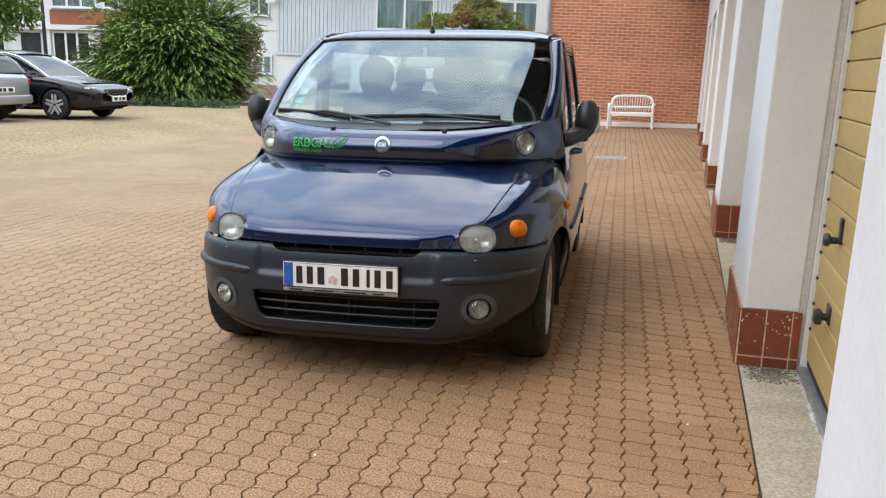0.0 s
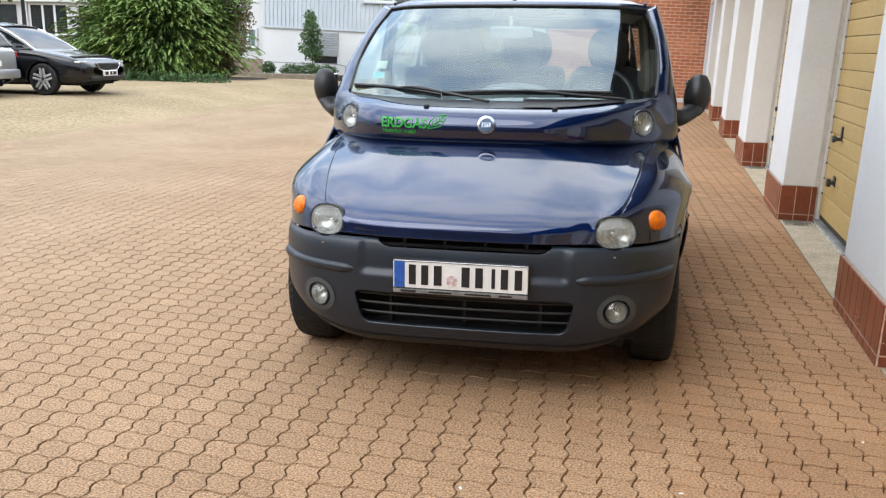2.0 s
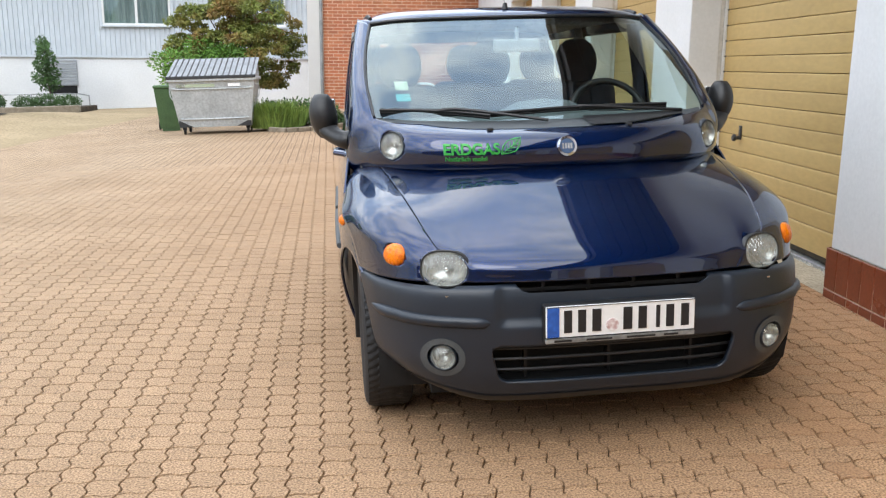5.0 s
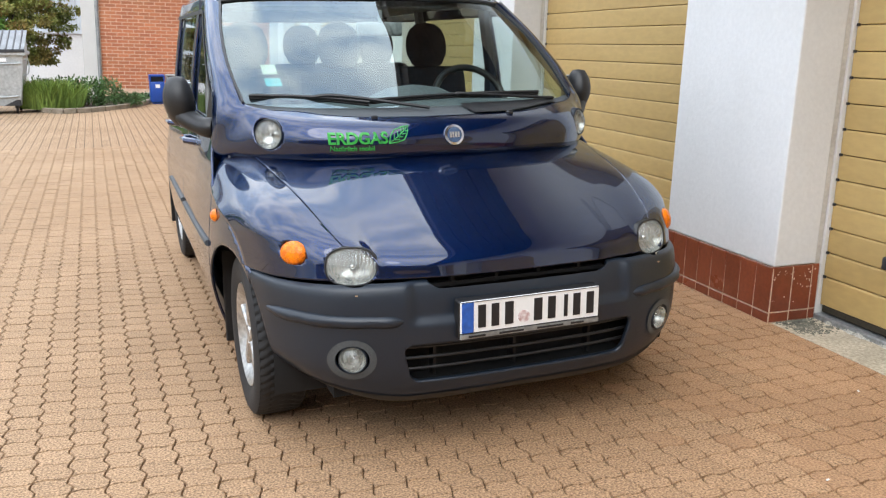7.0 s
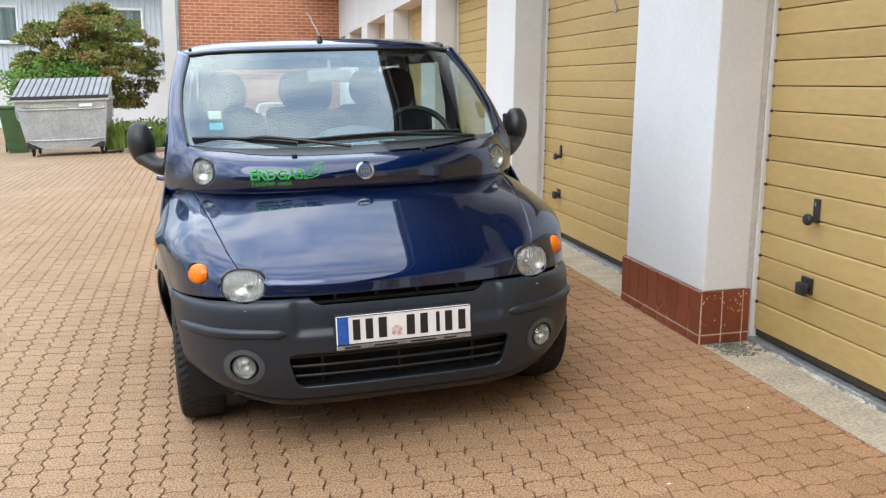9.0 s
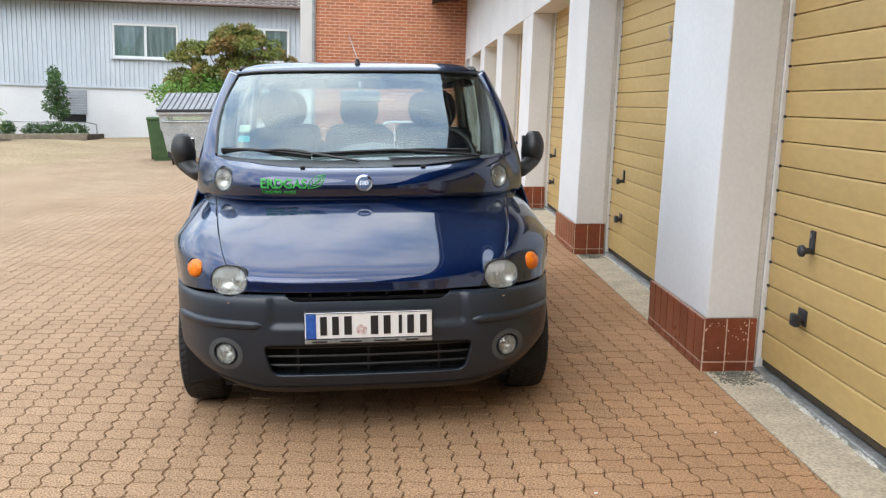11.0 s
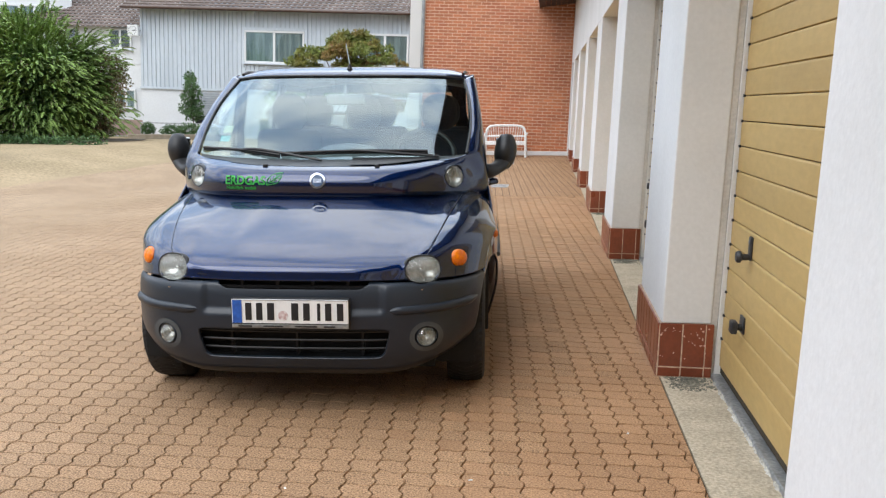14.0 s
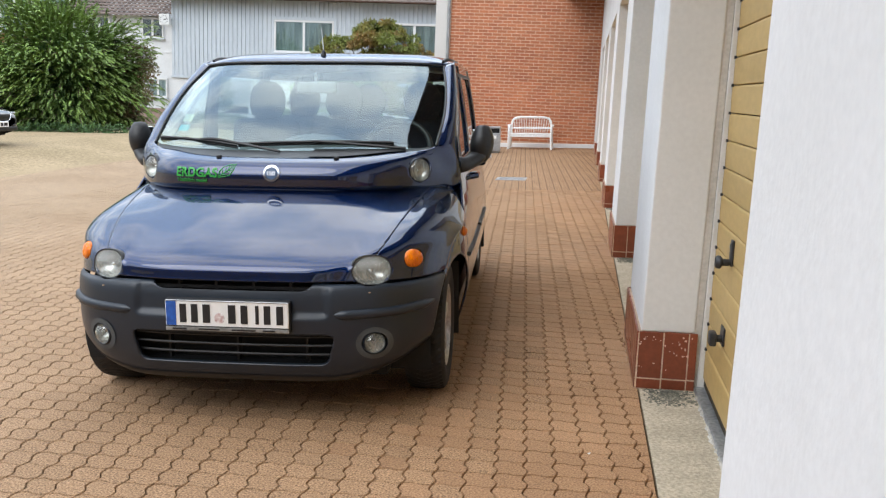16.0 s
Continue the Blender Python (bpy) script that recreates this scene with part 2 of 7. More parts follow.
M_CLAD = material("pale_blue_cladding", (0.525, 0.57, 0.615), (0.47, 0.515, 0.56), scale=0.8, fine=10, rough=0.6, grit=0.05, stretch=(1, 1, 0.3))
M_PILASTER = material("off_white_plaster", (0.60, 0.585, 0.56), (0.55, 0.535, 0.51), scale=1.1, fine=40, rough=0.9, bump=0.12, bump_scale=60, grit=0.04, spec=0.2)
M_RENDER = material("white_render", (0.68, 0.69, 0.70), (0.61, 0.62, 0.63), scale=0.5, fine=15, rough=0.9, bump=0.1, grit=0.04)
M_ROOF = material("brown_roof_tile", (0.15, 0.112, 0.095), (0.105, 0.078, 0.066), scale=1.2, fine=14, rough=0.85, island=0.15, grit=0.15)
M_DARKWOOD = material("dark_brown_boards", (0.07, 0.035, 0.02), (0.045, 0.022, 0.013), scale=3, fine=40, rough=0.7, stretch=(4, 0.4, 4))
M_SHUTTER = material("grey_shutter", (0.36, 0.38, 0.40), (0.30, 0.32, 0.34), scale=3, rough=0.6)
M_SOUTH = material("brown_render", (0.17, 0.14, 0.12), (0.13, 0.11, 0.095), scale=0.7, rough=0.9, grit=0.1)
M_PANEL = material("brick_red_panel", (0.30, 0.105, 0.055), (0.25, 0.088, 0.048), scale=2, fine=30, rough=0.8, grit=0.12)
M_CURTAIN = material("pale_curtain", (0.40, 0.44, 0.43), (0.22, 0.26, 0.26), scale=9, rough=0.95, stretch=(1, 1, 0.04), spread=(0.42, 0.58))
M_ROOM = material("dark_room", (0.035, 0.04, 0.042), (0.02, 0.022, 0.025), rough=0.9)
M_BENCH = material("white_garden_plastic", (0.80, 0.80, 0.79), (0.72, 0.72, 0.70), scale=4, rough=0.4)
M_ZINC = material("galvanised_container", (0.47, 0.50, 0.51), (0.37, 0.395, 0.405), scale=2.6, fine=22, rough=0.5, metal=0.35, grit=0.16)
M_ZINCLID = material("grey_plastic_lid", (0.22, 0.23, 0.245), (0.17, 0.18, 0.19), scale=4, rough=0.6)
M_BINGREEN = material("green_bin_plastic", (0.06, 0.12, 0.045), (0.05, 0.10, 0.04), scale=4, rough=0.5)
M_BINBLUE = material("blue_bin_paint", (0.01, 0.07, 0.36), (0.01, 0.055, 0.3), scale=5, rough=0.4)
M_BINGREY = material("grey_bin_paint", (0.33, 0.34, 0.35), (0.27, 0.28, 0.29), scale=5, rough=0.5)
M_BARK = material("bark", (0.12, 0.085, 0.06), (0.07, 0.05, 0.035), scale=8, rough=0.95, bump=0.5)
M_LEAF = material("shrub_leaf", (0.180, 0.275, 0.050), (0.100, 0.175, 0.034), scale=0.8, rough=0.6, island=0.45, grit=0.1)
# dark leaf green; it also paints the shade inside the large shrub
M_LEAFDK = material("hedge_and_shaded_leaf", (0.065, 0.135, 0.035), (0.04, 0.09, 0.024), scale=1.5, rough=0.6, island=0.4, grit=0.1)
M_LEAFLT = material("bright_leaf", (0.155, 0.29, 0.045), (0.095, 0.20, 0.028), scale=1.2, rough=0.6, island=0.4, grit=0.1)
M_MAPLE = material("maple_leaf", (0.170, 0.205, 0.038), (0.27, 0.125, 0.040), scale=0.9, rough=0.6, island=0.4, spread=(0.45, 0.68), grit=0.1)
M_TWIG = material("olive_brown_leaf", (0.105, 0.125, 0.035), (0.15, 0.085, 0.04), scale=1.3, rough=0.6, island=0.45, spread=(0.42, 0.62), grit=0.1)
M_GRASS = material("grass_blade", (0.19, 0.28, 0.05), (0.13, 0.205, 0.035), scale=2, rough=0.7, island=0.3)
M_SOIL = material("bed_soil", (0.07, 0.05, 0.03), (0.04, 0.03, 0.02), scale=6, rough=1, bump=0.5)
M_KERB = material("weathered_kerb", (0.26, 0.22, 0.17), (0.18, 0.15, 0.11), scale=5, rough=0.95, bump=0.3)
M_RED = material("reddish_plinth", (0.34, 0.24, 0.20), (0.28, 0.2, 0.17), scale=2, rough=0.9)
M_BLKPAINT = material("black_car_paint", (0.003, 0.0035, 0.006), rough=0.3, coat=1.0, grit=0.1, spec=0.1)
M_SILVER = material("silver_car_paint", (0.42, 0.43, 0.44), (0.38, 0.39, 0.40), rough=0.35, metal=0.6, coat=1.0, grit=0.1)
M_CARGLASS = material("dark_car_glass", (0.012, 0.016, 0.018), rough=0.05, coat=0.0, rough_var=0.02)
M_REDLENS = material("red_lens", (0.4, 0.01, 0.01), rough=0.2, coat=0.5)


# ---- geometry helpers ----
def mesh_of(name, geo, mat, smooth=False):
    me = bpy.data.meshes.new(name)
    if isinstance(geo, bmesh.types.BMesh):
        geo.to_mesh(me)
        geo.free()
    else:
        me.from_pydata([tuple(v) for v in geo[0]], [], [tuple(f) for f in geo[1]])
    me.update()
    for m in (mat if isinstance(mat, (list, tuple)) else [mat]):
        me.materials.append(m)
    if smooth:
        me.polygons.foreach_set("use_smooth", [True] * len(me.polygons))
        if smooth != "all":
            me.set_sharp_from_angle(angle=radians(smooth if smooth > 1 else 38))
    return me


def part(name, geo, mat, parent=None, label="", smooth=False, at=None, solid=0.0):
    """One mesh object, under a thing or a part where parent is given."""
    me = geo if isinstance(geo, bpy.types.Mesh) else mesh_of(name, geo, mat, smooth)
    ob = new(name, me)
    if parent is not None:
        ob.parent = parent
    if at is not None:
        ob.matrix_basis = at
    if label:
        ob["label"] = label
    if solid:
        md = ob.modifiers.new("thickness", "SOLIDIFY")
        md.thickness, md.offset, md.use_even_offset = abs(solid), (-1 if solid > 0 else 1), False
    return ob


def thing(name, label, category, at=None, group="", kind=""):
    ob = new(name)
    ob.empty_display_size = 0.2
    if at is not None:
        ob.matrix_basis = at
    return tagged(ob, label, category, group, kind)


def join(*geos):
    V, F = [], []
    for v, f in geos:
        n = len(V)
        V += list(v)
        F += [tuple(i + n for i in q) for q in f]
    return V, F


def moved(geo, m):
    return [tuple(m @ Vector(v)) for v in geo[0]], geo[1]


def box(x0, x1, y0, y1, z0, z1):
    V = [(x, y, z) for x in (x0, x1) for y in (y0, y1) for z in (z0, z1)]
    return V, [(0, 1, 3, 2), (4, 6, 7, 5), (0, 4, 5, 1), (2, 3, 7, 6), (0, 2, 6, 4), (1, 5, 7, 3)]


def rbox(x0, x1, y0, y1, z0, z1, r=0.01, seg=2):
    """A box with rounded edges."""
    bm = bmesh.new()
    V, F = box(x0, x1, y0, y1, z0, z1)
    vs = [bm.verts.new(v) for v in V]
    for f in F:
        bm.faces.new([vs[i] for i in f])
    bmesh.ops.bevel(bm, geom=bm.edges[:], offset=r, segments=seg, profile=0.5, affect="EDGES")
    return geo_of(bm)


def geo_of(bm):
    bm.verts.index_update()
    g = [tuple(v.co) for v in bm.verts], [tuple(v.index for v in f.verts) for f in bm.faces]
    bm.free()
    return g


def chamfer(w, d, h, c):
    """A slab w x d x h centred on x and y, top at h, its top edge cut by c."""
    a, b = w / 2, d / 2
    V = [(sx * a, sy * b, 0) for sx, sy in ((-1, -1), (1, -1), (1, 1), (-1, 1))]
    V += [(sx * a, sy * b, h - c) for sx, sy in ((-1, -1), (1, -1), (1, 1), (-1, 1))]
    V += [(sx * (a - c), sy * (b - c), h) for sx, sy in ((-1, -1), (1, -1), (1, 1), (-1, 1))]
    F = [(8, 9, 10, 11)]
    for k in (0, 4):
        F += [(k + i, k + (i + 1) % 4, k + 4 + (i + 1) % 4, k + 4 + i) for i in range(4)]
    return V, F


def lathe(profile, n=32, axis="z", wave=None):
    """Turn (radius, height) pairs round an axis. wave(angle, k) changes the radius."""
    V, F = [], []
    m = len(profile)
    for i in range(n):
        a = 2 * math.pi * i / n
        for k, (r, h) in enumerate(profile):
            rr = r + (wave(a, k) if wave else 0)
            c, s = rr * math.cos(a), rr * math.sin(a)
            V.append({"z": (c, s, h), "x": (h, c, s), "y": (c, h, s)}[axis])
    for i in range(n):
        for k in range(m - 1):
            a, b = i * m + k, ((i + 1) % n) * m + k
            F.append((a, b, b + 1, a + 1) if axis != "y" else (a, a + 1, b + 1, b))
    return V, F


def tube(pts, r, n=8, flat=1.0):
    """A round bar along points; r may be a list."""
    V, F = [], []
    pts = [Vector(p) for p in pts]
    last = None
    for i, p in enumerate(pts):
        d = (pts[min(i + 1, len(pts) - 1)] - pts[max(i - 1, 0)]).normalized()
        ref = Vector((0, 0, 1)) if abs(d.z) < 0.9 else Vector((1, 0, 0))
        a = d.cross(ref).normalized() if last is None else (last - d * last.dot(d)).normalized()
        last = a
        b = d.cross(a)
        rr = r[i] if isinstance(r, (list, tuple)) else r
        V += [tuple(p + a * rr * math.cos(2 * math.pi * k / n) + b * rr * flat * math.sin(2 * math.pi * k / n)) for k in range(n)]
    for i in range(len(pts) - 1):
        for k in range(n):
            F.append((i * n + k, i * n + (k + 1) % n, (i + 1) * n + (k + 1) % n, (i + 1) * n + k))
    F.append(tuple(reversed(range(n))))
    F.append(tuple(range((len(pts) - 1) * n, len(pts) * n)))
    return V, F


def spline(pts, t):
    """A smooth curve through points, t from 0 to 1."""
    n = len(pts) - 1
    s = min(max(t, 0), 1) * n
    i = min(int(s), n - 1)
    f = s - i
    p1, p2 = pts[i], pts[i + 1]
    p0 = pts[i - 1] if i > 0 else 2 * p1 - p2
    p3 = pts[i + 2] if i + 2 <= n else 2 * p2 - p1
    return 0.5 * ((2 * p1) + (p2 - p0) * f + (2 * p0 - 5 * p1 + 4 * p2 - p3) * f * f + (3 * p1 - p0 - 3 * p2 + p3) * f ** 3)


def smooth_path(pts, n):
    a = [np.array(p, float) for p in pts]
    return [tuple(spline(a, i / (n - 1))) for i in range(n)]


def net(ctrl, nu, nv, mirror=True):
    """A smooth sheet through rows of control points; mirror adds the half with x turned round."""
    rows = [[np.array(p, float) for p in row] for row in ctrl]
    if mirror:
        rows = [[p * np.array((-1, 1, 1)) for p in reversed(row[1:])] + row for row in rows]
    cols = [[spline(row, u / (nu - 1)) for u in range(nu)] for row in rows]
    V = []
    for v in range(nv):
        V += [tuple(spline([c[u] for c in cols], v / (nv - 1))) for u in range(nu)]
    F = [(v * nu + u, v * nu + u + 1, (v + 1) * nu + u + 1, (v + 1) * nu + u) for v in range(nv - 1) for u in range(nu - 1)]
    return V, F


def sheet(fn, nu, nv):
    V = [fn(u / (nu - 1), v / (nv - 1)) for v in range(nv) for u in range(nu)]
    F = [(v * nu + u, v * nu + u + 1, (v + 1) * nu + u + 1, (v + 1) * nu + u) for v in range(nv - 1) for u in range(nu - 1)]
    return V, F


def clip(geo, f):
    """What is left of a sheet where f(x, y, z) > 0, cut cleanly along f = 0."""
    V, F = geo
    val = [f(*v) for v in V]
    out, faces, kept, cuts = [], [], {}, {}

    def keep(i):
        if i not in kept:
            kept[i] = len(out)
            out.append(V[i])
        return kept[i]

    def cut(i, j):
        key = (min(i, j), max(i, j))
        if key not in cuts:
            t = val[i] / (val[i] - val[j])
            cuts[key] = len(out)
            out.append(tuple(a + (b - a) * t for a, b in zip(V[i], V[j])))
        return cuts[key]

    for face in F:
        poly = []
        for k, i in enumerate(face):
            j = face[(k + 1) % len(face)]
            if val[i] > 0:
                poly.append(keep(i))
            if (val[i] > 0) != (val[j] > 0):
                poly.append(cut(i, j))
        if len(poly) > 2:
            faces.append(poly)
    return out, faces


def flip(geo):
    return geo[0], [tuple(reversed(f)) for f in geo[1]]


def mirrored(geo):
    return [(-x, y, z) for x, y, z in geo[0]], [tuple(reversed(f)) for f in geo[1]]


def facing(geo, way):
    """The sheet with its faces turned so that on the whole they look along way."""
    total = 0.0
    w = Vector(way)
    for f in geo[1]:
        a, b, c = (Vector(geo[0][i]) for i in f[:3])
        total += (b - a).cross(c - a).dot(w)
    return geo if total > 0 else flip(geo)


def words(text, size, depth=0.002, bold=0.0):
    """Letters of the built-in font, as a mesh that lies in x and y from the origin."""
    cu = bpy.data.curves.new("letters", "FONT")
    cu.body, cu.size, cu.extrude, cu.offset = text, size, depth, bold
    ob = bpy.data.objects.new("letters", cu)
    scene.collection.objects.link(ob)
    bpy.context.view_layer.update()
    me = bpy.data.meshes.new_from_object(ob)
    g = [tuple(v.co) for v in me.vertices], [tuple(p.vertices) for p in me.polygons]
    bpy.data.objects.remove(ob)
    bpy.data.meshes.remove(me)
    bpy.data.curves.remove(cu)
    return g


def leaf_cloud(rng, count, place, size, droop=0.3):
    """Many small folded leaves; place(rng) gives a centre and an outward direction."""
    V, F = [], []
    for _ in range(count):
        c, d = place(rng)
        d = (d + Vector((rng.uniform(-1, 1), rng.uniform(-1, 1), rng.uniform(-1, 1) - droop)) * 0.8).normalized()
        side = d.cross(Vector((rng.uniform(-1, 1), rng.uniform(-1, 1), rng.uniform(-0.4, 1)))).normalized()
        s = size * rng.uniform(0.6, 1.3)
        up = d.cross(side) * s * 0.12
        n = len(V)
        V += [tuple(c), tuple(c + d * s * 0.5 + side * s * 0.28 + up), tuple(c + d * s), tuple(c + d * s * 0.5 - side * s * 0.28 + up)]
        F += [(n, n + 1, n + 2), (n, n + 2, n + 3)]
    return V, F

# ---- the large structure ----
def rise(x, y):
    """The yard's height: level by the garages, a little higher at the far parking strip."""
    s = min(max((-9.7 - x) / 3.2, 0), 1)
    t = min(max((y - 27) / 6, 0), 1)
    return 0.30 * s * s * (3 - 2 * s) * (1 - t * t * (3 - 2 * t))


def ground_sheet():
    xs = [-400, -150, -60, -40, -30, -24, -20, -17, -15] + [-13 + 0.4 * i for i in range(9)] + [-9.7, -6, -3, 1, 20, 60, 150, 400]
    ys = [-400, -150, -60, -30, -10, 0, 8, 14, 18, 22, 25] + [27 + i for i in range(7)] + [36, 45, 60, 100, 200, 400]
    V = [(x, y, rise(x, y) - 0.022) for y in ys for x in xs]
    n = len(xs)
    return V, [(j * n + i, j * n + i + 1, (j + 1) * n + i + 1, (j + 1) * n + i) for j in range(len(ys) - 1) for i in range(n - 1)]


tagged(part("ground", ground_sheet(), M_GROUND, smooth=60), "bare earth under and beyond the paved yard", "ground", kind="structure")

# the worn sandy strip with the parked cars, and the drive past the far building
xs_ = [-60, -40, -30, -24, -20, -17, -15] + [-13 + 0.3 * i for i in range(12)]
ys_ = [-30, -10, 0, 6, 10, 14, 17, 20, 23, 25, 27, 28, 29, 30, 31, 32, 33, 34.5, 37]
Vs = [(x, y, rise(x, y) - 0.006) for y in ys_ for x in xs_]
Fs = [(j * len(xs_) + i, j * len(xs_) + i + 1, (j + 1) * len(xs_) + i + 1, (j + 1) * len(xs_) + i) for j in range(len(ys_) - 1) for i in range(len(xs_) - 1)]
tagged(part("pavement_parking", (Vs, Fs), M_SANDY, smooth=60), "worn sandy yellow paving with moss in its joints", "pavement", kind="structure")

# the yard's paved sheet where single stones are too far to tell
PITCH, STONES_X, STONES_Y = 0.1125, (-7.2, 0.262), (0.9, 13.5)
LAID = radians(3.8)  # the courses run askew to the garages by this angle
JOINT_U, JOINT_V = -0.783, 3.028


def far_paving():
    quads = [(-9.71, STONES_X[0] + 0.06, -30, 37), (STONES_X[0] + 0.06, 0.262, STONES_Y[1] - 0.06, 37), (STONES_X[0] + 0.06, 0.262, -30, STONES_Y[0] + 0.06)]
    V, F = [], []
    for x0, x1, y0, y1 in quads:
        n = len(V)
        V += [(x0, y0, -0.003), (x1, y0, -0.003), (x1, y1, -0.003), (x0, y1, -0.003)]
        F.append((n, n + 1, n + 2, n + 3))
    return V, F


M_FARPAVE = M_PAVER.copy()
M_FARPAVE.name = "paver_field"
for q_ in M_FARPAVE.node_tree.nodes:
    if q_.type == "MIX" and q_.name != "lane":
        q_.inputs[6].default_value, q_.inputs[7].default_value = (0.356, 0.254, 0.162, 1), (0.306, 0.213, 0.132, 1)
nt_ = M_FARPAVE.node_tree
pr_ = nt_.nodes["Principled BSDF"]
src_ = pr_.inputs["Base Color"].links[0].from_socket
bt_ = nt_.nodes.new("ShaderNodeTexBrick")
bt_.offset, bt_.squash = 0.0, 1.0
bt_.inputs["Scale"].default_value, bt_.inputs["Mortar Size"].default_value, bt_.inputs["Mortar Smooth"].default_value = 1.0, 0.006, 0.3
bt_.inputs["Brick Width"].default_value, bt_.inputs["Row Height"].default_value = PITCH, PITCH
bt_.inputs["Color1"].default_value, bt_.inputs["Color2"].default_value = (1.05, 1.05, 1.05, 1), (0.9, 0.9, 0.9, 1)
bt_.inputs["Mortar"].default_value = (0.3, 0.28, 0.26, 1)
ge_ = nt_.nodes.new("ShaderNodeNewGeometry")
mx_ = nt_.nodes.new("ShaderNodeMix")
mx_.data_type, mx_.blend_type = "RGBA", "MULTIPLY"
mx_.inputs[0].default_value = 1.0
tu_ = nt_.nodes.new("ShaderNodeMapping")
tu_.inputs["Location"].default_value, tu_.inputs["Rotation"].default_value = (-JOINT_U, -JOINT_V, 0), (0, 0, -LAID)
nt_.links.new(ge_.outputs["Position"], tu_.inputs["Vector"]), nt_.links.new(tu_.outputs[0], bt_.inputs["Vector"])
nt_.links.new(src_, mx_.inputs[6]), nt_.links.new(bt_.outputs[0], mx_.inputs[7]), nt_.links.new(mx_.outputs[2], pr_.inputs["Base Color"])
tagged(part("pavement_field", far_paving(), M_FARPAVE), "sandy red interlocking concrete paving of the yard", "pavement", kind="structure")
tagged(part("pavement_bedding", box(STONES_X[0], STONES_X[1], STONES_Y[0], STONES_Y[1], -0.02, -0.012), M_JOINT), "dark sand in the joints of the paving", "pavement", kind="structure")

# garage row
FACE, TILEFACE, DOORX, SPACING, FIRST = 0.252, 0.237, 0.573, 3.53, 4.44
REVEAL = 0.506  # where the plaster of a reveal ends
BATTER = 2.1  # the garage front leans back by this many degrees
LEANING = Matrix(((1, 0, math.tan(radians(BATTER)), 0), (0, 1, 0, 0), (0, 0, 1, 0), (0, 0, 0, 1)))
PIERS = [FIRST + SPACING * k for k in range(-3, 6)]
PIERW, LINTEL, EAVEZ = 1.0, 2.53, 4.15
Y0, Y1 = PIERS[0] - 0.4, 24.8


def upright(x0):
    """True upright over the sloping yard, turned about the line x = x0 on the ground."""
    return Matrix.Translation((x0, 0, 0)) @ pose(0, 0, 0, 0, BATTER, 0) @ Matrix.Translation((-x0, 0, 0))


def garage_wall():
    g = [box(FACE, 0.95, Y0, Y1, LINTEL, EAVEZ + 0.2)]
    g.append(box(FACE, 0.58, PIERS[-1] + SPACING - 1.0, Y1, 0.0, LINTEL - 0.001))
    return moved(join(*g), LEANING)


wall_g = tagged(part("wall_garages", garage_wall(), M_PLASTER), "white plastered garage wall with deep piers and tiled bases", "wall", kind="structure")
md_ = wall_g.modifiers.new("worn_edges", "BEVEL")
md_.width, md_.segments, md_.limit_method = 0.008, 2, "ANGLE"
for y_ in PIERS:
    pr = tagged(part("pier", moved(box(FACE, REVEAL, y_ + 0.015, y_ + PIERW - 0.015 + (0.26 if abs(y_ - 0.91) < 0.01 else 0), 0.283, LINTEL - 0.001), LEANING), M_PLASTER), "white plastered garage pier over a tiled base", "pier", kind="structure")
    md_ = pr.modifiers.new("worn_edges", "BEVEL")
    md_.width, md_.segments = 0.008, 2
tagged(part("wall_garages_back", box(1.15, 6.5, Y0, Y1, -0.02, EAVEZ + 0.2), M_PLASTER), "plain white body of the garage building", "wall", kind="structure")
tagged(part("strip", box(0.264, 1.1, Y0, Y1, -0.02, -0.004), M_AGG), "exposed aggregate concrete strip before the garage doors", "pavement", kind="structure")


def eave():
    g = []
    # soffit boards slope down outwards
    for i in range(7):
        x0, x1 = -0.54 + i * 0.141, -0.54 + (i + 1) * 0.141 - 0.012
        z0, z1 = 4.10 + (x0 + 0.54) * 0.10, 4.10 + (x1 + 0.54) * 0.10
        g.append(([(x0, Y0, z0), (x1, Y0, z1), (x1, Y1, z1), (x0, Y1, z0), (x0, Y0, z0 + 0.025), (x1, Y0, z1 + 0.025), (x1, Y1, z1 + 0.025), (x0, Y1, z0 + 0.025)],
                  [(0, 3, 2, 1), (4, 5, 6, 7), (0, 1, 5, 4), (2, 3, 7, 6), (1, 2, 6, 5), (0, 4, 7, 3)]))
    g.append(box(-0.58, -0.545, Y0, Y1, 4.07, 4.26))
    return join(*g)


tagged(part("eaves", eave(), M_DARKWOOD), "dark brown boarded eaves over the garages", "eaves", kind="structure")
roofV = [(-0.62, Y0, 4.28), (-0.62, Y1, 4.28), (3.5, Y1, 5.6), (3.5, Y0, 5.6), (6.6, Y0, 4.4), (6.6, Y1, 4.4)]
tagged(part("roof_garages", (roofV, [(0, 1, 2, 3), (3, 2, 5, 4)]), M_ROOF, solid=-0.06), "brown tiled roof of the garage row", "roof", kind="structure")


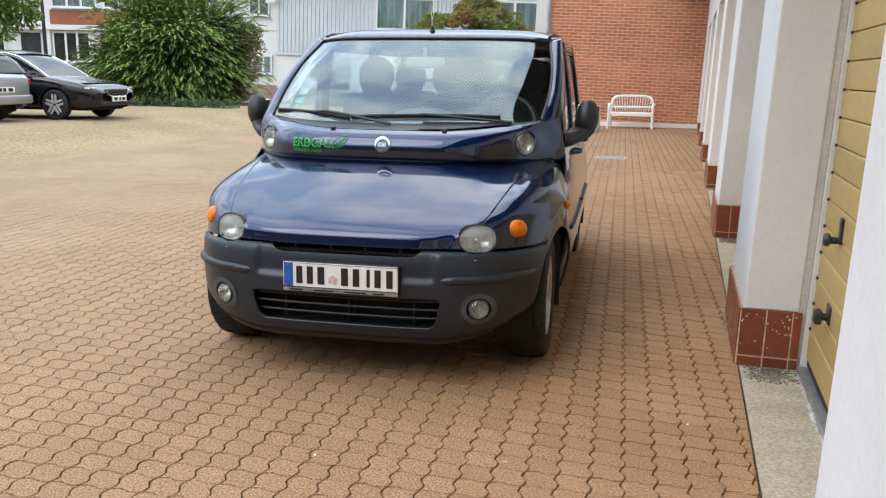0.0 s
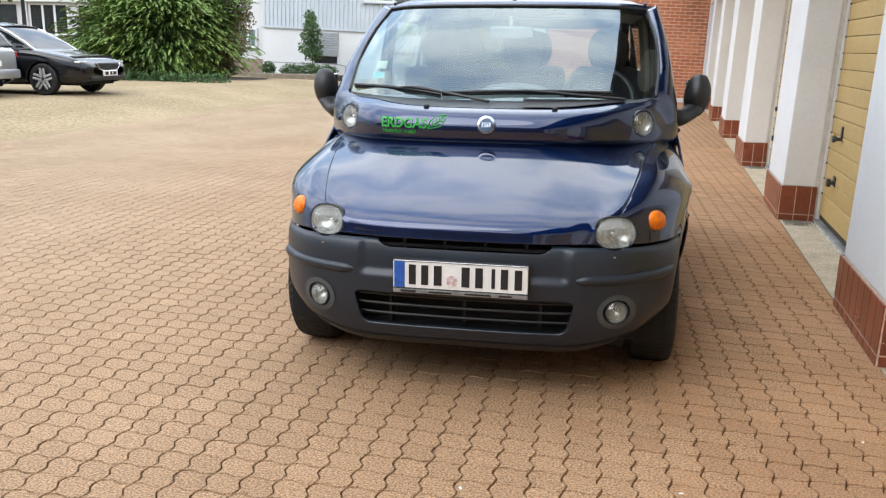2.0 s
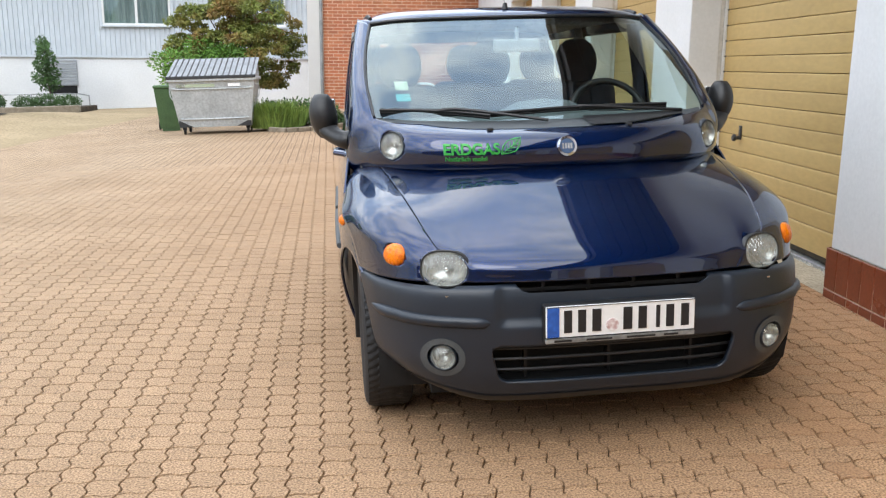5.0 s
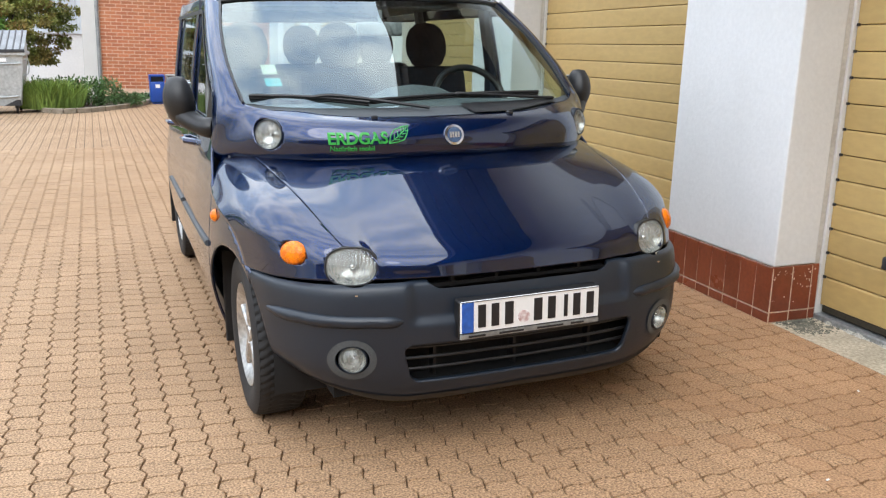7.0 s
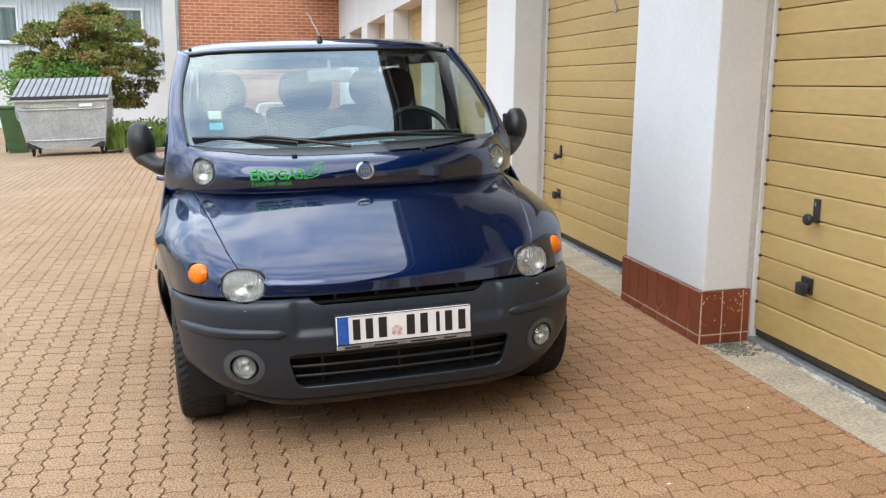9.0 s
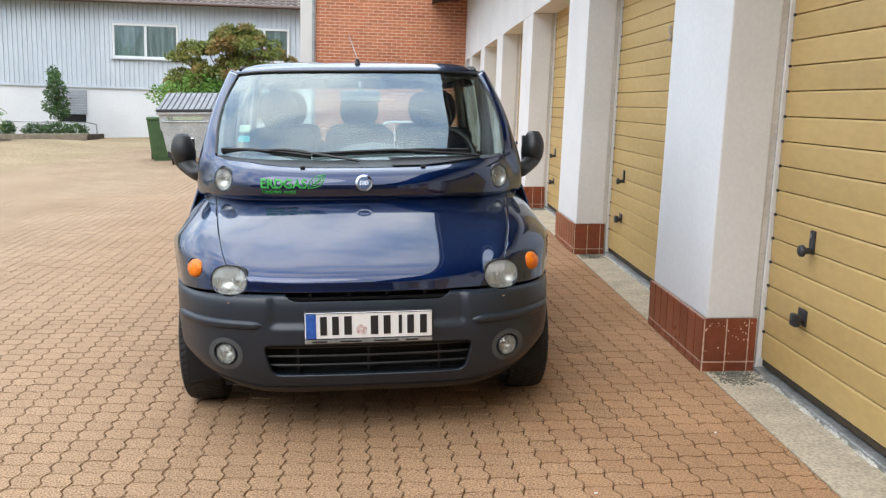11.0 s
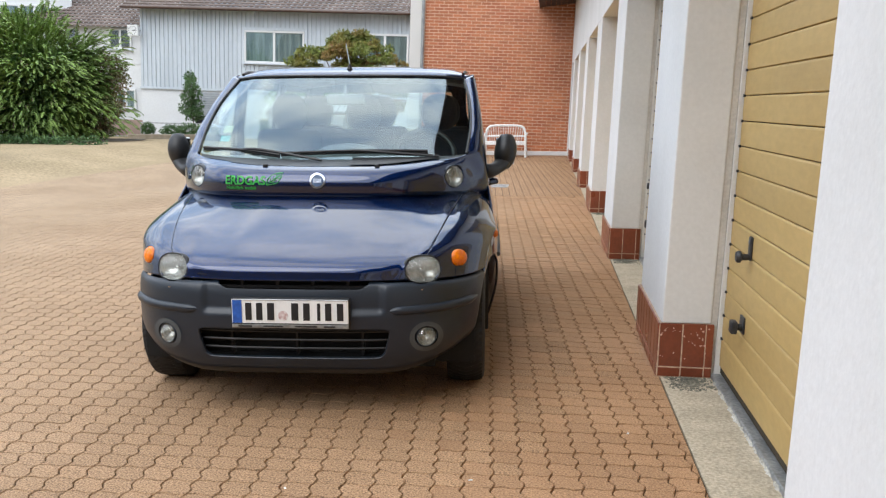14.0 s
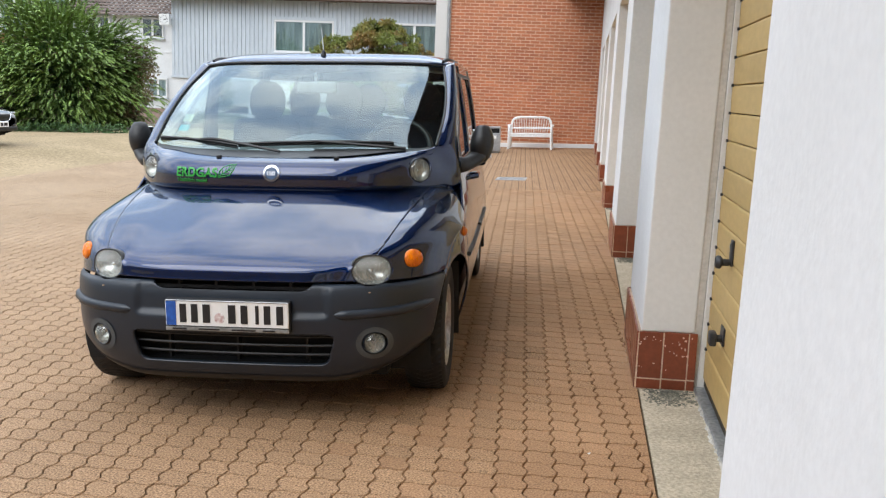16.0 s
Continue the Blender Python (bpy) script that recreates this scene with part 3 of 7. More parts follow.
def pier_tiles(y):
    """Tiles of one pier: a tall course over a cut one, on the yard face and both reveals."""
    grout = join(box(TILEFACE + 0.003, 0.520, y + 0.003, y + PIERW - 0.003, -0.02, 0.279))
    base = tagged(part("tile_base", moved(grout, LEANING), M_GROUT), "grouted tile base of a garage pier", "tile base", kind="structure")
    tile_w = 0.125
    for z0, z1 in ((0.0, 0.048), (0.054, 0.285)):
        for i in range(8):
            m = TILE_MESH[(round(z1 - z0, 3), "x")]
            part("tile", m, None, base, at=LEANING @ Matrix.Translation((TILEFACE + 0.006, y + tile_w * (i + 0.5), z0)))
        for i in range(3):
            cx = (TILEFACE + 0.068, TILEFACE + 0.187, TILEFACE + 0.267)[i]
            m = TILE_MESH[(round(z1 - z0, 3), "y" if i < 2 else "cut")]
            part("tile", m, None, base, at=LEANING @ Matrix.Translation((cx, y + 0.006, z0)))
            if y > 16:
                continue
            part("tile", m, None, base, at=LEANING @ Matrix.Translation((cx, y + PIERW - 0.006, z0)) @ pose(0, 0, 0, 0, 0, 180))
    return base


TILE_MESH = {}
for h_ in (0.048, 0.231):
    g_ = chamfer(0.1175, h_ - 0.001, 0.010, 0.002)
    TILE_MESH[(h_, "x")] = mesh_of("tile", moved(g_, Matrix.Translation((0.004, 0, h_ / 2)) @ Matrix(((0, 0, -1, 0), (-1, 0, 0, 0), (0, 1, 0, 0), (0, 0, 0, 1)))), M_TILE)
    g_ = chamfer(0.112, h_ - 0.001, 0.010, 0.002)
    TILE_MESH[(h_, "y")] = mesh_of("tile", moved(g_, Matrix.Translation((0, 0.004, h_ / 2)) @ pose(0, 0, 0, 90)), M_TILE)
    g_ = chamfer(0.036, h_ - 0.001, 0.010, 0.002)
    TILE_MESH[(h_, "cut")] = mesh_of("tile", moved(g_, Matrix.Translation((0, 0.004, h_ / 2)) @ pose(0, 0, 0, 90)), M_TILE)


# doors
SLAT_H, SLATS = 0.1243, 20
OPEN_W = SPACING - PIERW
slat_profile = [(-0.004, 0.0), (-0.010, 0.003), (-0.012, 0.05), (-0.012, SLAT_H - 0.014), (-0.010, SLAT_H - 0.007), (-0.006, SLAT_H - 0.0035)]


def slat_mesh(w):
    V = [(x, s * w / 2, z) for s in (-1, 1) for x, z in slat_profile] + [(0.012, s * w / 2, z) for s in (-1, 1) for z in (0.0, SLAT_H - 0.004)]
    n = len(slat_profile)
    F = [(k, k + 1, n + k + 1, n + k) for k in range(n - 1)]
    F += [(0, n, 2 * n + 2, 2 * n), (n - 1, 2 * n + 1, 2 * n + 3, 2 * n - 1)]
    F += [tuple(range(n)) + (2 * n + 1, 2 * n)[0:2], tuple(reversed(range(n, 2 * n))) + (2 * n + 2, 2 * n + 3)]
    return mesh_of("slat", (V, F), M_SLAT)


SLAT = slat_mesh(OPEN_W + 0.016)


def padlock_knob(door, y, z):
    """Round pull on a keyhole plate, as on old up-and-over doors."""
    plate = part("lock_plate", rbox(-0.024, -0.012, y - 0.022, y + 0.022, z - 0.050, z + 0.060, 0.004, 1), M_IRON, door, "black lock plate")
    part("keyhole", rbox(-0.029, -0.025, y - 0.005, y + 0.005, z + 0.025, z + 0.045, 0.002, 1), M_STEEL, plate)
    part("knob", moved(lathe([(0.0, -0.058), (0.022, -0.056), (0.028, -0.048), (0.028, -0.036), (0.016, -0.028), (0.014, 0.0)], 16, "x"), Matrix.Translation((-0.026, y - 0.01, z - 0.035))), M_IRON, plate, smooth=1)


def lower_pull(door, y, z):
    pull = part("pull_plate", rbox(-0.020, -0.012, y - 0.045, y + 0.045, z - 0.03, z + 0.05, 0.006, 1), M_IRON, door, "black door pull")
    part("grip", join(rbox(-0.075, -0.045, y - 0.05, y + 0.012, z - 0.03, z + 0.03, 0.008), tube([(-0.05, y - 0.015, z), (-0.018, y - 0.015, z)], 0.016, 10)), M_IRON, pull, smooth=1)


def garage_door(k, y):
    door = thing("door_%d" % k, "closed ochre yellow slatted garage door with black pulls", "garage door", pose(DOORX, y + OPEN_W / 2, 0, 0, BATTER, 0), kind="structure")
    part("backing", box(0.013, 0.03, -OPEN_W / 2 - 0.01, OPEN_W / 2 + 0.01, 0.03, LINTEL), M_GAP, door)
    low = 0.090 + (0.026 if k == 4 else 0.0)
    for s in (-1, 1):
        a, b = sorted((s * (OPEN_W / 2 + 0.012), s * (OPEN_W / 2 + 0.095)))
        part("door_frame", rbox(-0.034, 0.03, a, b, 0.0, LINTEL - 0.002, 0.004, 1), M_TRIM, door, "off-white metal door frame")
        a, b = sorted((s * (OPEN_W / 2 + 0.021), s * (OPEN_W / 2 + 0.095)))
        part("frame_post", rbox(-0.0765, -0.0345, a, b, 0.0, LINTEL - 0.002, 0.004, 1), M_POST, door, "weathered grey frame post")
    part("sill", rbox(-0.048, 0.03, -OPEN_W / 2 - 0.01, OPEN_W / 2 + 0.01, -0.01, 0.020, 0.005, 1), M_STEEL, door, "grey metal sill")
    # dark strip stands for the shaded gap between lowest slat and sill
    part("bottom_gap_strip", rbox(-0.006, 0.02, -OPEN_W / 2, OPEN_W / 2, 0.028, 0.080, 0.004, 1), M_GAP, door, "dark strip in the gap under the door")
    for i in range(SLATS):
        # the lowest slat is a little taller
        at = pose(0, 0, low + i * SLAT_H) if i else pose(0, 0, 0.064) @ Matrix.Diagonal((1, 1, (low + SLAT_H - 0.064) / SLAT_H, 1))
        part("slat", SLAT, None, door, at=at)
    if k in (3, 4, 5):
        for i in range(1, SLATS):
            part("slat_clip", box(-0.018, -0.008, OPEN_W / 2 - 0.006, OPEN_W / 2 + 0.009, low - 0.008 + i * SLAT_H, low + 0.005 + i * SLAT_H), M_IRON, door)
    padlock_knob(door, OPEN_W / 2 - 0.435, 0.755)
    lower_pull(door, OPEN_W / 2 - 0.410, 0.385)
    return door


for k_, y_ in enumerate(PIERS[:-1]):
    garage_door(k_ + 1, y_ + PIERW)
for y_ in PIERS:
    pier_tiles(y_ + (0.26 if abs(y_ - 0.91) < 0.01 else 0))
g5_ = words("5", 0.16, 0.002)
tagged(part("door_number", moved(g5_, pose(0.620, 6.52, 1.84) @ Matrix(((0, 0, -1, 0), (-1, 0, 0, 0), (0, 1, 0, 0), (0, 0, 0, 1)))), M_BINGREY), "grey number on the ochre garage door", "number")

# brick building that closes the yard
BX0, BX1, BY = -3.96, 0.258, 24.8
wall_b = tagged(part("wall_brick", join(box(BX0, 3.0, BY + 0.004, BY + 8, -0.3, 6.2)), M_MORTAR, at=upright(-0.6)), "orange-red brick wall in stretcher courses", "wall", kind="structure")
tagged(part("plinth", rbox(-2.95, 0.26, BY - 0.03, BY + 0.02, -0.01, 0.11, 0.008, 1), M_PLASTER), "low white plinth along the brick wall", "plinth", kind="structure")
tagged(part("pilaster", rbox(-4.36, -4.03, BY - 0.05, BY + 8, -0.3, 6.2, 0.01, 1), M_PILASTER, at=upright(-4.1)), "white corner pilaster of the brick building", "pilaster", kind="structure")
pipe_ = thing("downpipe", "grey metal rain pipe beside the brick wall", "downpipe", Matrix.Translation((-0.10, 0, 0)) @ upright(-4.1))
part("pipe", tube([(-3.89, BY - 0.06, 0.0), (-3.89, BY - 0.06, 6.1)], 0.045, 10), M_STEEL, pipe_, smooth=1)
for z_ in (1.2, 3.2, 5.0):
    part("clamp", lathe([(0.045, z_), (0.05, z_), (0.05, z_ + 0.03), (0.045, z_ + 0.03)], 12), M_STEEL, pipe_, at=pose(-3.89, BY - 0.06, 0))


def tile_roof(x0, x1, y, z, depth, pitch, cols, rows):
    """Rows of roof tiles that overlap, the eave towards -y."""
    V, F = [], []
    w, d = (x1 - x0) / cols, depth / rows
    for r in range(rows):
        for c in range(cols):
            n = len(V)
            xa, xb, xm = x0 + c * w, x0 + (c + 1) * w, x0 + (c + 0.5) * w
            ya, yb = y + r * d, y + (r + 1) * d + 0.05
            za, zb = z + r * d * pitch + 0.05, z + (r + 1) * d * pitch + 0.01
            for yy, zz in ((ya, za), (yb, zb)):
                V += [(xa, yy, zz), (xm, yy, zz + 0.022), (xb, yy, zz)]
            V += [(xa, ya, za - 0.045), (xm, ya, za - 0.01), (xb, ya, za - 0.045)]
            F += [(n, n + 1, n + 4, n + 3), (n + 1, n + 2, n + 5, n + 4), (n + 6, n + 7, n + 1, n), (n + 7, n + 8, n + 2, n + 1)]
    return V, F


# the pale clad building at the back
GY = 36.0
house = thing("clad_building", "long building with pale blue ribbed cladding over white walls", "building", Matrix.Translation((-0.12, 0, 0)) @ upright(-14.0), kind="structure")


def cladding(x0, x1, z0, z1, step=0.19):
    V, F = [], []
    x = x0
    while x < x1:
        for a, d in ((0, 0), (0.10, 0), (0.115, 0.035), (0.175, 0.035)):
            V += [(x + a, GY - 0.05 + d, z0), (x + a, GY - 0.05 + d, z1)]
        x += step
    for i in range(len(V) // 2 - 1):
        F.append((2 * i, 2 * i + 2, 2 * i + 3, 2 * i + 1))
    return V, F


part("wall", join(box(-17.7, 1.0, GY, GY + 9, -0.6, 5.5)), M_RENDER, house, "white rendered wall")
part("cladding", clip(cladding(-17.7, -3.0, 2.08, 5.5), lambda x, y, z: max(abs(x + 11.78) - 1.32, abs(z - 3.89) - 0.69)), M_CLAD, house, "pale blue ribbed metal cladding")
part("sill_strip", box(-17.75, -3.0, GY - 0.07, GY - 0.001, 2.0, 2.08), M_CLAD, house)
part("roof", tile_roof(-18.3, -2.5, GY - 0.55, 5.35, 5.0, 0.45, 62, 16), M_ROOF, house, "brown clay tile roof")
# added bar; its brown stands for the eave's dark underside
part("eave_bar", tube([(-18.3, GY - 0.62, 5.35), (-2.5, GY - 0.62, 5.35)], 0.05, 8), M_DARKWOOD, house, "dark bar along the underside of the eave")
part("soffit", box(-18.3, -2.5, GY - 0.55, GY + 0.02, 5.36, 5.40), M_DARKWOOD, house)


def window(parent, x0, x1, y, z0, z1, panes=2, fill=None, deep=0.12):
    """A white framed window in a wall that faces -y."""
    fr = part("window", join(*[rbox(*q, 0.01, 1) for q in [(x0, x1, y - 0.06, y + 0.03, z1 - 0.09, z1), (x0, x1, y - 0.06, y + 0.03, z0, z0 + 0.09), (x0, x0 + 0.08, y - 0.06, y + 0.03, z0 + 0.091, z1 - 0.091), (x1 - 0.08, x1, y - 0.06, y + 0.03, z0 + 0.091, z1 - 0.091)]]), M_PLASTER, parent, "white window frame")
    w = (x1 - x0 - 0.16) / panes
    for i in range(1, panes):
        part("mullion", rbox(x0 + 0.08 + i * w - 0.05, x0 + 0.08 + i * w + 0.05, y - 0.055, y + 0.025, z0 + 0.09, z1 - 0.09, 0.01, 1), M_PLASTER, fr)
    for i in range(panes):
        part("pane", box(x0 + 0.08 + i * w, x0 + 0.08 + (i + 1) * w, y - 0.025, y - 0.02, z0 + 0.085, z1 - 0.085), M_PANE, fr)
        # backing sheet; with M_ROOM its dark colour stands for an unlit room
        part("pane_backing", box(x0 + 0.08 + i * w, x0 + 0.08 + (i + 1) * w, y - 0.012, y - 0.006, z0 + 0.085, z1 - 0.085), fill or M_CURTAIN, fr)
    part("sill", rbox(x0 - 0.05, x1 + 0.05, y - 0.12, y + 0.0, z0 - 0.05, z0 - 0.002, 0.01, 1), M_CLAD, fr)
    return fr


window(house, -13.08, -10.48, GY - 0.04, 3.22, 4.58)
part("window_surround", join(box(-13.20, -10.36, GY - 0.085, GY - 0.051, 4.59, 4.70), box(-13.20, -13.09, GY - 0.085, GY - 0.051, 3.1, 4.589), box(-10.47, -10.36, GY - 0.085, GY - 0.051, 3.1, 4.589)), M_CLAD, house, "pale grey window surround")
window(house, -8.05, -6.05, GY - 0.09, 3.22, 4.58)
gate_ = part("roller_shutter", join(*[rbox(-15.25, -14.2, GY - 0.06, GY - 0.002, 0.92 + i * 0.1, 1.012 + i * 0.1, 0.01, 1) for i in range(10)]), M_SHUTTER, house, "grey roller shutter")
# black plate on the wall stands for the unlit opening below
part("shutter_gap_plate", box(-15.3, -14.25, GY - 0.02, GY - 0.003, 0.6, 0.915), M_VOID, gate_)
part("louvre_window", join(*[rbox(-10.9, -10.0, GY - 0.05, GY - 0.003, 0.85 + i * 0.13, 0.95 + i * 0.13, 0.01, 1) for i in range(8)]), M_SHUTTER, house, "grey louvred window")

# the white house behind the shrub
house2 = thing("white_house", "white rendered house with brown tiled roof behind the shrub", "house", upright(-19.5), kind="structure")
part("wall", box(-40, -17.75, GY + 2.5, GY + 10, -0.8, 4.95), M_RENDER, house2)
part("plinth", box(-40, -17.76, GY + 2.46, GY + 2.499, 0.0, 0.75), M_RED, house2)
part("roof", tile_roof(-40, -17.0, GY + 2.1, 4.9, 6.0, 0.5, 90, 19), M_ROOF, house2)
window(house2, -20.55, -19.45, GY + 2.47, 3.95, 4.88, 2, M_ROOM)
window(house2, -20.25, -19.30, GY + 2.47, 1.25, 2.16, 2, M_CURTAIN)
window(house2, -23.2, -22.1, GY + 2.47, 3.95, 4.88, 2, M_ROOM)
window(house2, -26.6, -25.5, GY + 2.47, 3.95, 4.88, 2, M_ROOM)
part("string_course", box(-40, -17.76, GY + 2.47, GY + 2.499, 3.30, 3.36), M_RENDER, house2)
clock_ = thing("wall_clock", "square white outdoor clock on an arm", "clock", pose(-17.85, GY - 0.25, 4.55) @ Matrix.Diagonal((0.58, 1, 0.58, 1)))
part("case", rbox(-0.40, 0.40, -0.1, 0.1, -0.40, 0.40, 0.03), M_PLASTER, clock_)
for i_ in range(12):
    part("dial_mark", moved(box(-0.018, 0.018, -0.106, -0.101, 0.25, 0.32), pose(0, 0, 0, 0, i_ * 30, 0)), M_IRON, clock_)
part("pointer", moved(box(-0.015, 0.015, -0.112, -0.107, -0.04, 0.26), pose(0, 0, 0, 0, 80, 0)), M_IRON, clock_)
part("pointer", moved(box(-0.02, 0.02, -0.112, -0.107, -0.04, 0.18), pose(0, 0, 0, 0, 100, 0)), M_IRON, clock_)
part("arm", box(0.30, 0.36, 0.09, 0.25, -0.02, 0.04), M_IRON, clock_)

# the long flat building on the far side of the yard
house3 = thing("office_block", "white two-storey block with red panels and window bands", "building", pose(-36.5, 33.5, 0.0, 0, 0, 26), kind="structure")
part("wall", box(-14, 15.0, 0, 8, 0, 7.5), M_RENDER, house3)
part("panel", rbox(7.1, 14.0, -0.05, -0.002, 3.52, 4.18, 0.01, 1), M_PANEL, house3, "red infill panels")
part("slab_edge", rbox(-14, 15.0, -0.30, -0.002, 3.24, 3.48, 0.02, 1), M_RENDER, house3)
part("pier", rbox(6.85, 7.09, -0.20, -0.002, 0.0, 3.239, 0.02, 1), M_RENDER, house3)
# flat panel; the recess's shade is put into its dark colour
part("doorway", rbox(5.7, 6.6, -0.04, -0.003, 0.0, 3.10, 0.01, 1), M_ROOM, house3, "dark panel for a recessed doorway")
for x_ in (1.2, 3.3):
    window(house3, x_, x_ + 1.7, -0.03, 1.3, 3.1, 2, M_ROOM)
for x_ in (7.15, 9.3, 11.6):
    window(house3, x_, x_ + 1.75, -0.03, 1.7, 3.2, 3, M_ROOM)
for x_ in (1.2, 3.6, 7.2, 9.6, 12.0):
    window(house3, x_, x_ + 2.1, -0.03, 4.30, 6.1, 3, M_CURTAIN)

# unseen building added behind the camera, to darken reflections in the van
wall_s = tagged(part("unseen_wall_south", box(-26.0, 7.0, -9.6, -9.0, -0.3, 5.4), M_SOUTH), "plain brown wall added unseen behind the camera", "wall", kind="structure")
tagged(part("roof_south", ([(-26.5, -8.6, 5.3), (7.5, -8.6, 5.3), (7.5, -13.6, 8.4), (-26.5, -13.6, 8.4)], [(0, 1, 2, 3)]), M_ROOF, solid=-0.12), "brown tiled roof added unseen behind the camera", "roof", kind="structure")

# ---- the blue minivan ----
CAR = pose(-1.458, 3.535, 0, 0, 0, 3.7)
van = thing("minivan", "dark blue minivan with grey plastic bumper parked on the paving", "car", CAR)
AXLE, REAR_AXLE, HUB, ARCH = 0.725, 3.39, 0.308, 0.345


def arch_free(x, y, z):
    return min(math.hypot(y - AXLE, z - HUB), math.hypot(y - REAR_AXLE, z - HUB)) - ARCH


def brow_y(x):
    return 0.693 + 0.02 * x * x + 0.93 * x ** 4


# bonnet and wings share one swelling sheet
BON = [
    [(0, 0.072, 0.640), (0.25, 0.080, 0.640), (0.37, 0.096, 0.640), (0.44, 0.110, 0.640), (0.50, 0.125, 0.640), (0.67, 0.205, 0.636), (0.785, 0.350, 0.628), (0.852, 0.545, 0.618)],
    [(0, 0.095, 0.702), (0.25, 0.104, 0.702), (0.39, 0.121, 0.702), (0.475, 0.142, 0.707), (0.545, 0.165, 0.720), (0.685, 0.250, 0.722), (0.797, 0.390, 0.715), (0.866, 0.580, 0.690)],
    [(0, 0.215, 0.767), (0.25, 0.225, 0.768), (0.40, 0.244, 0.767), (0.49, 0.264, 0.771), (0.615, 0.300, 0.787), (0.725, 0.370, 0.795), (0.825, 0.480, 0.780), (0.882, 0.640, 0.745)],
    [(0, 0.450, 0.862), (0.25, 0.461, 0.863), (0.40, 0.484, 0.861), (0.50, 0.508, 0.864), (0.670, 0.560, 0.873), (0.758, 0.600, 0.868), (0.843, 0.680, 0.835), (0.905, 0.780, 0.785)],
    [(0, 0.800, 0.990), (0.25, 0.808, 0.990), (0.41, 0.842, 0.988), (0.54, 0.920, 0.988), (0.722, 1.100, 0.978), (0.795, 1.170, 0.952), (0.858, 1.185, 0.905), (0.898, 1.060, 0.805)],
]
bon = net(BON, 161, 61)


def shut(x, y, z):
    """Side of the bonnet's shut line: positive towards the middle."""
    return 0.582 + 0.145 * min(max((y - 0.2) / 0.75, 0), 1.2) ** 0.7 - abs(x)


def door_line(z):
    """Where the front edge of the front door runs."""
    return 1.024 + 0.180 * min(max((z - 0.76) / 0.20, 0), 1) ** 1.6


def lamp_hole(cx, cz, rx, rz):
    return lambda x, y, z: math.hypot((abs(x) - cx) / rx, (z - cz) / rz) - 1 if y < 0.6 else 1.0


head_hole, ind_hole = lamp_hole(0.572, 0.682, 0.077, 0.060), lamp_hole(0.732, 0.714, 0.033, 0.037)
part("bonnet", facing(clip(clip(bon, lambda x, y, z: min(shut(x, y, z) - 0.0015, brow_y(x) + 0.09 - y)), head_hole), (0, -0.4, 1)), M_PAINT, van, "dark blue metallic bonnet", smooth="all", solid=0.012)
for sign in (-1, 1):
    wing_top = clip(clip(clip(bon, lambda x, y, z: min(-shut(x, y, z) - 0.0012, x * sign, door_line(z) - 0.004 - y)), head_hole), ind_hole)
    part("wing", facing(wing_top, (sign, -0.4, 1)), M_PAINT, van, "dark blue front wing", smooth="all", solid=0.012)


# flanks
def flank_x(y, z):
    w = 0.924 - (0.30 if z > 0.55 else 0.62) * (z - 0.55) ** 2 if z < 1.02 else 0.8577 - 0.075 * (z - 1.02) - 0.14 * (z - 1.02) ** 2
    if y < 1.6:
        w -= 0.06 * (1.6 - y) ** 2 * max(0, z - 0.45) * 1.6
    if y < 1.0:
        w -= 0.25 * (1.0 - y) ** 2
    if y > 1.5:
        w -= 0.010 * (y - 1.5)
    if y > 3.2:
        w -= 0.16 * ((y - 3.2) / 0.75) ** 2
    return w


flank = sheet(lambda u, v: (flank_x(0.45 + 3.5 * u, 0.26 + 1.345 * v), 0.45 + 3.5 * u, 0.26 + 1.345 * v), 161, 75)


def pillar_line(y):
    """Height of the front edge of the side windows' frame over y."""
    return 1.10 + (y - 1.13) * 0.60


def wing_edge(y):
    return 0.618 + 0.175 * min(max((y - 0.545) / 0.3, 0), 1) ** 0.8


def between(v, a, b):
    return min(v - a, b - v)


def rear_line(z):
    return 3.93 - max(0, z - 0.9) * 0.32


def side_window(y, z, y0, y1):
    """Positive inside a side window between y0 and y1."""
    return min(between(y, y0 + max(0, z - 1.1) * 0.10, y1 + (z - 1.1) * 0.04), between(z, 1.065, 1.515), (pillar_line(y) - 0.055 - z) / 1.17)


WINS = ((1.24, 2.02), (2.10, 3.02), (3.12, 3.70))


def no_windows(x, y, z):
    return -max(side_window(y, z, a, b) for a, b in WINS)


def side_panel(y0, y1, top=lambda y: 1.62, front=lambda z: 0.0, back=lambda z: 9.0):
    return clip(clip(clip(flank, lambda x, y, z: min(between(y, y0, y1), y - front(z), back(z) - y, top(y) - z, rear_line(z) - y)), arch_free), no_windows)


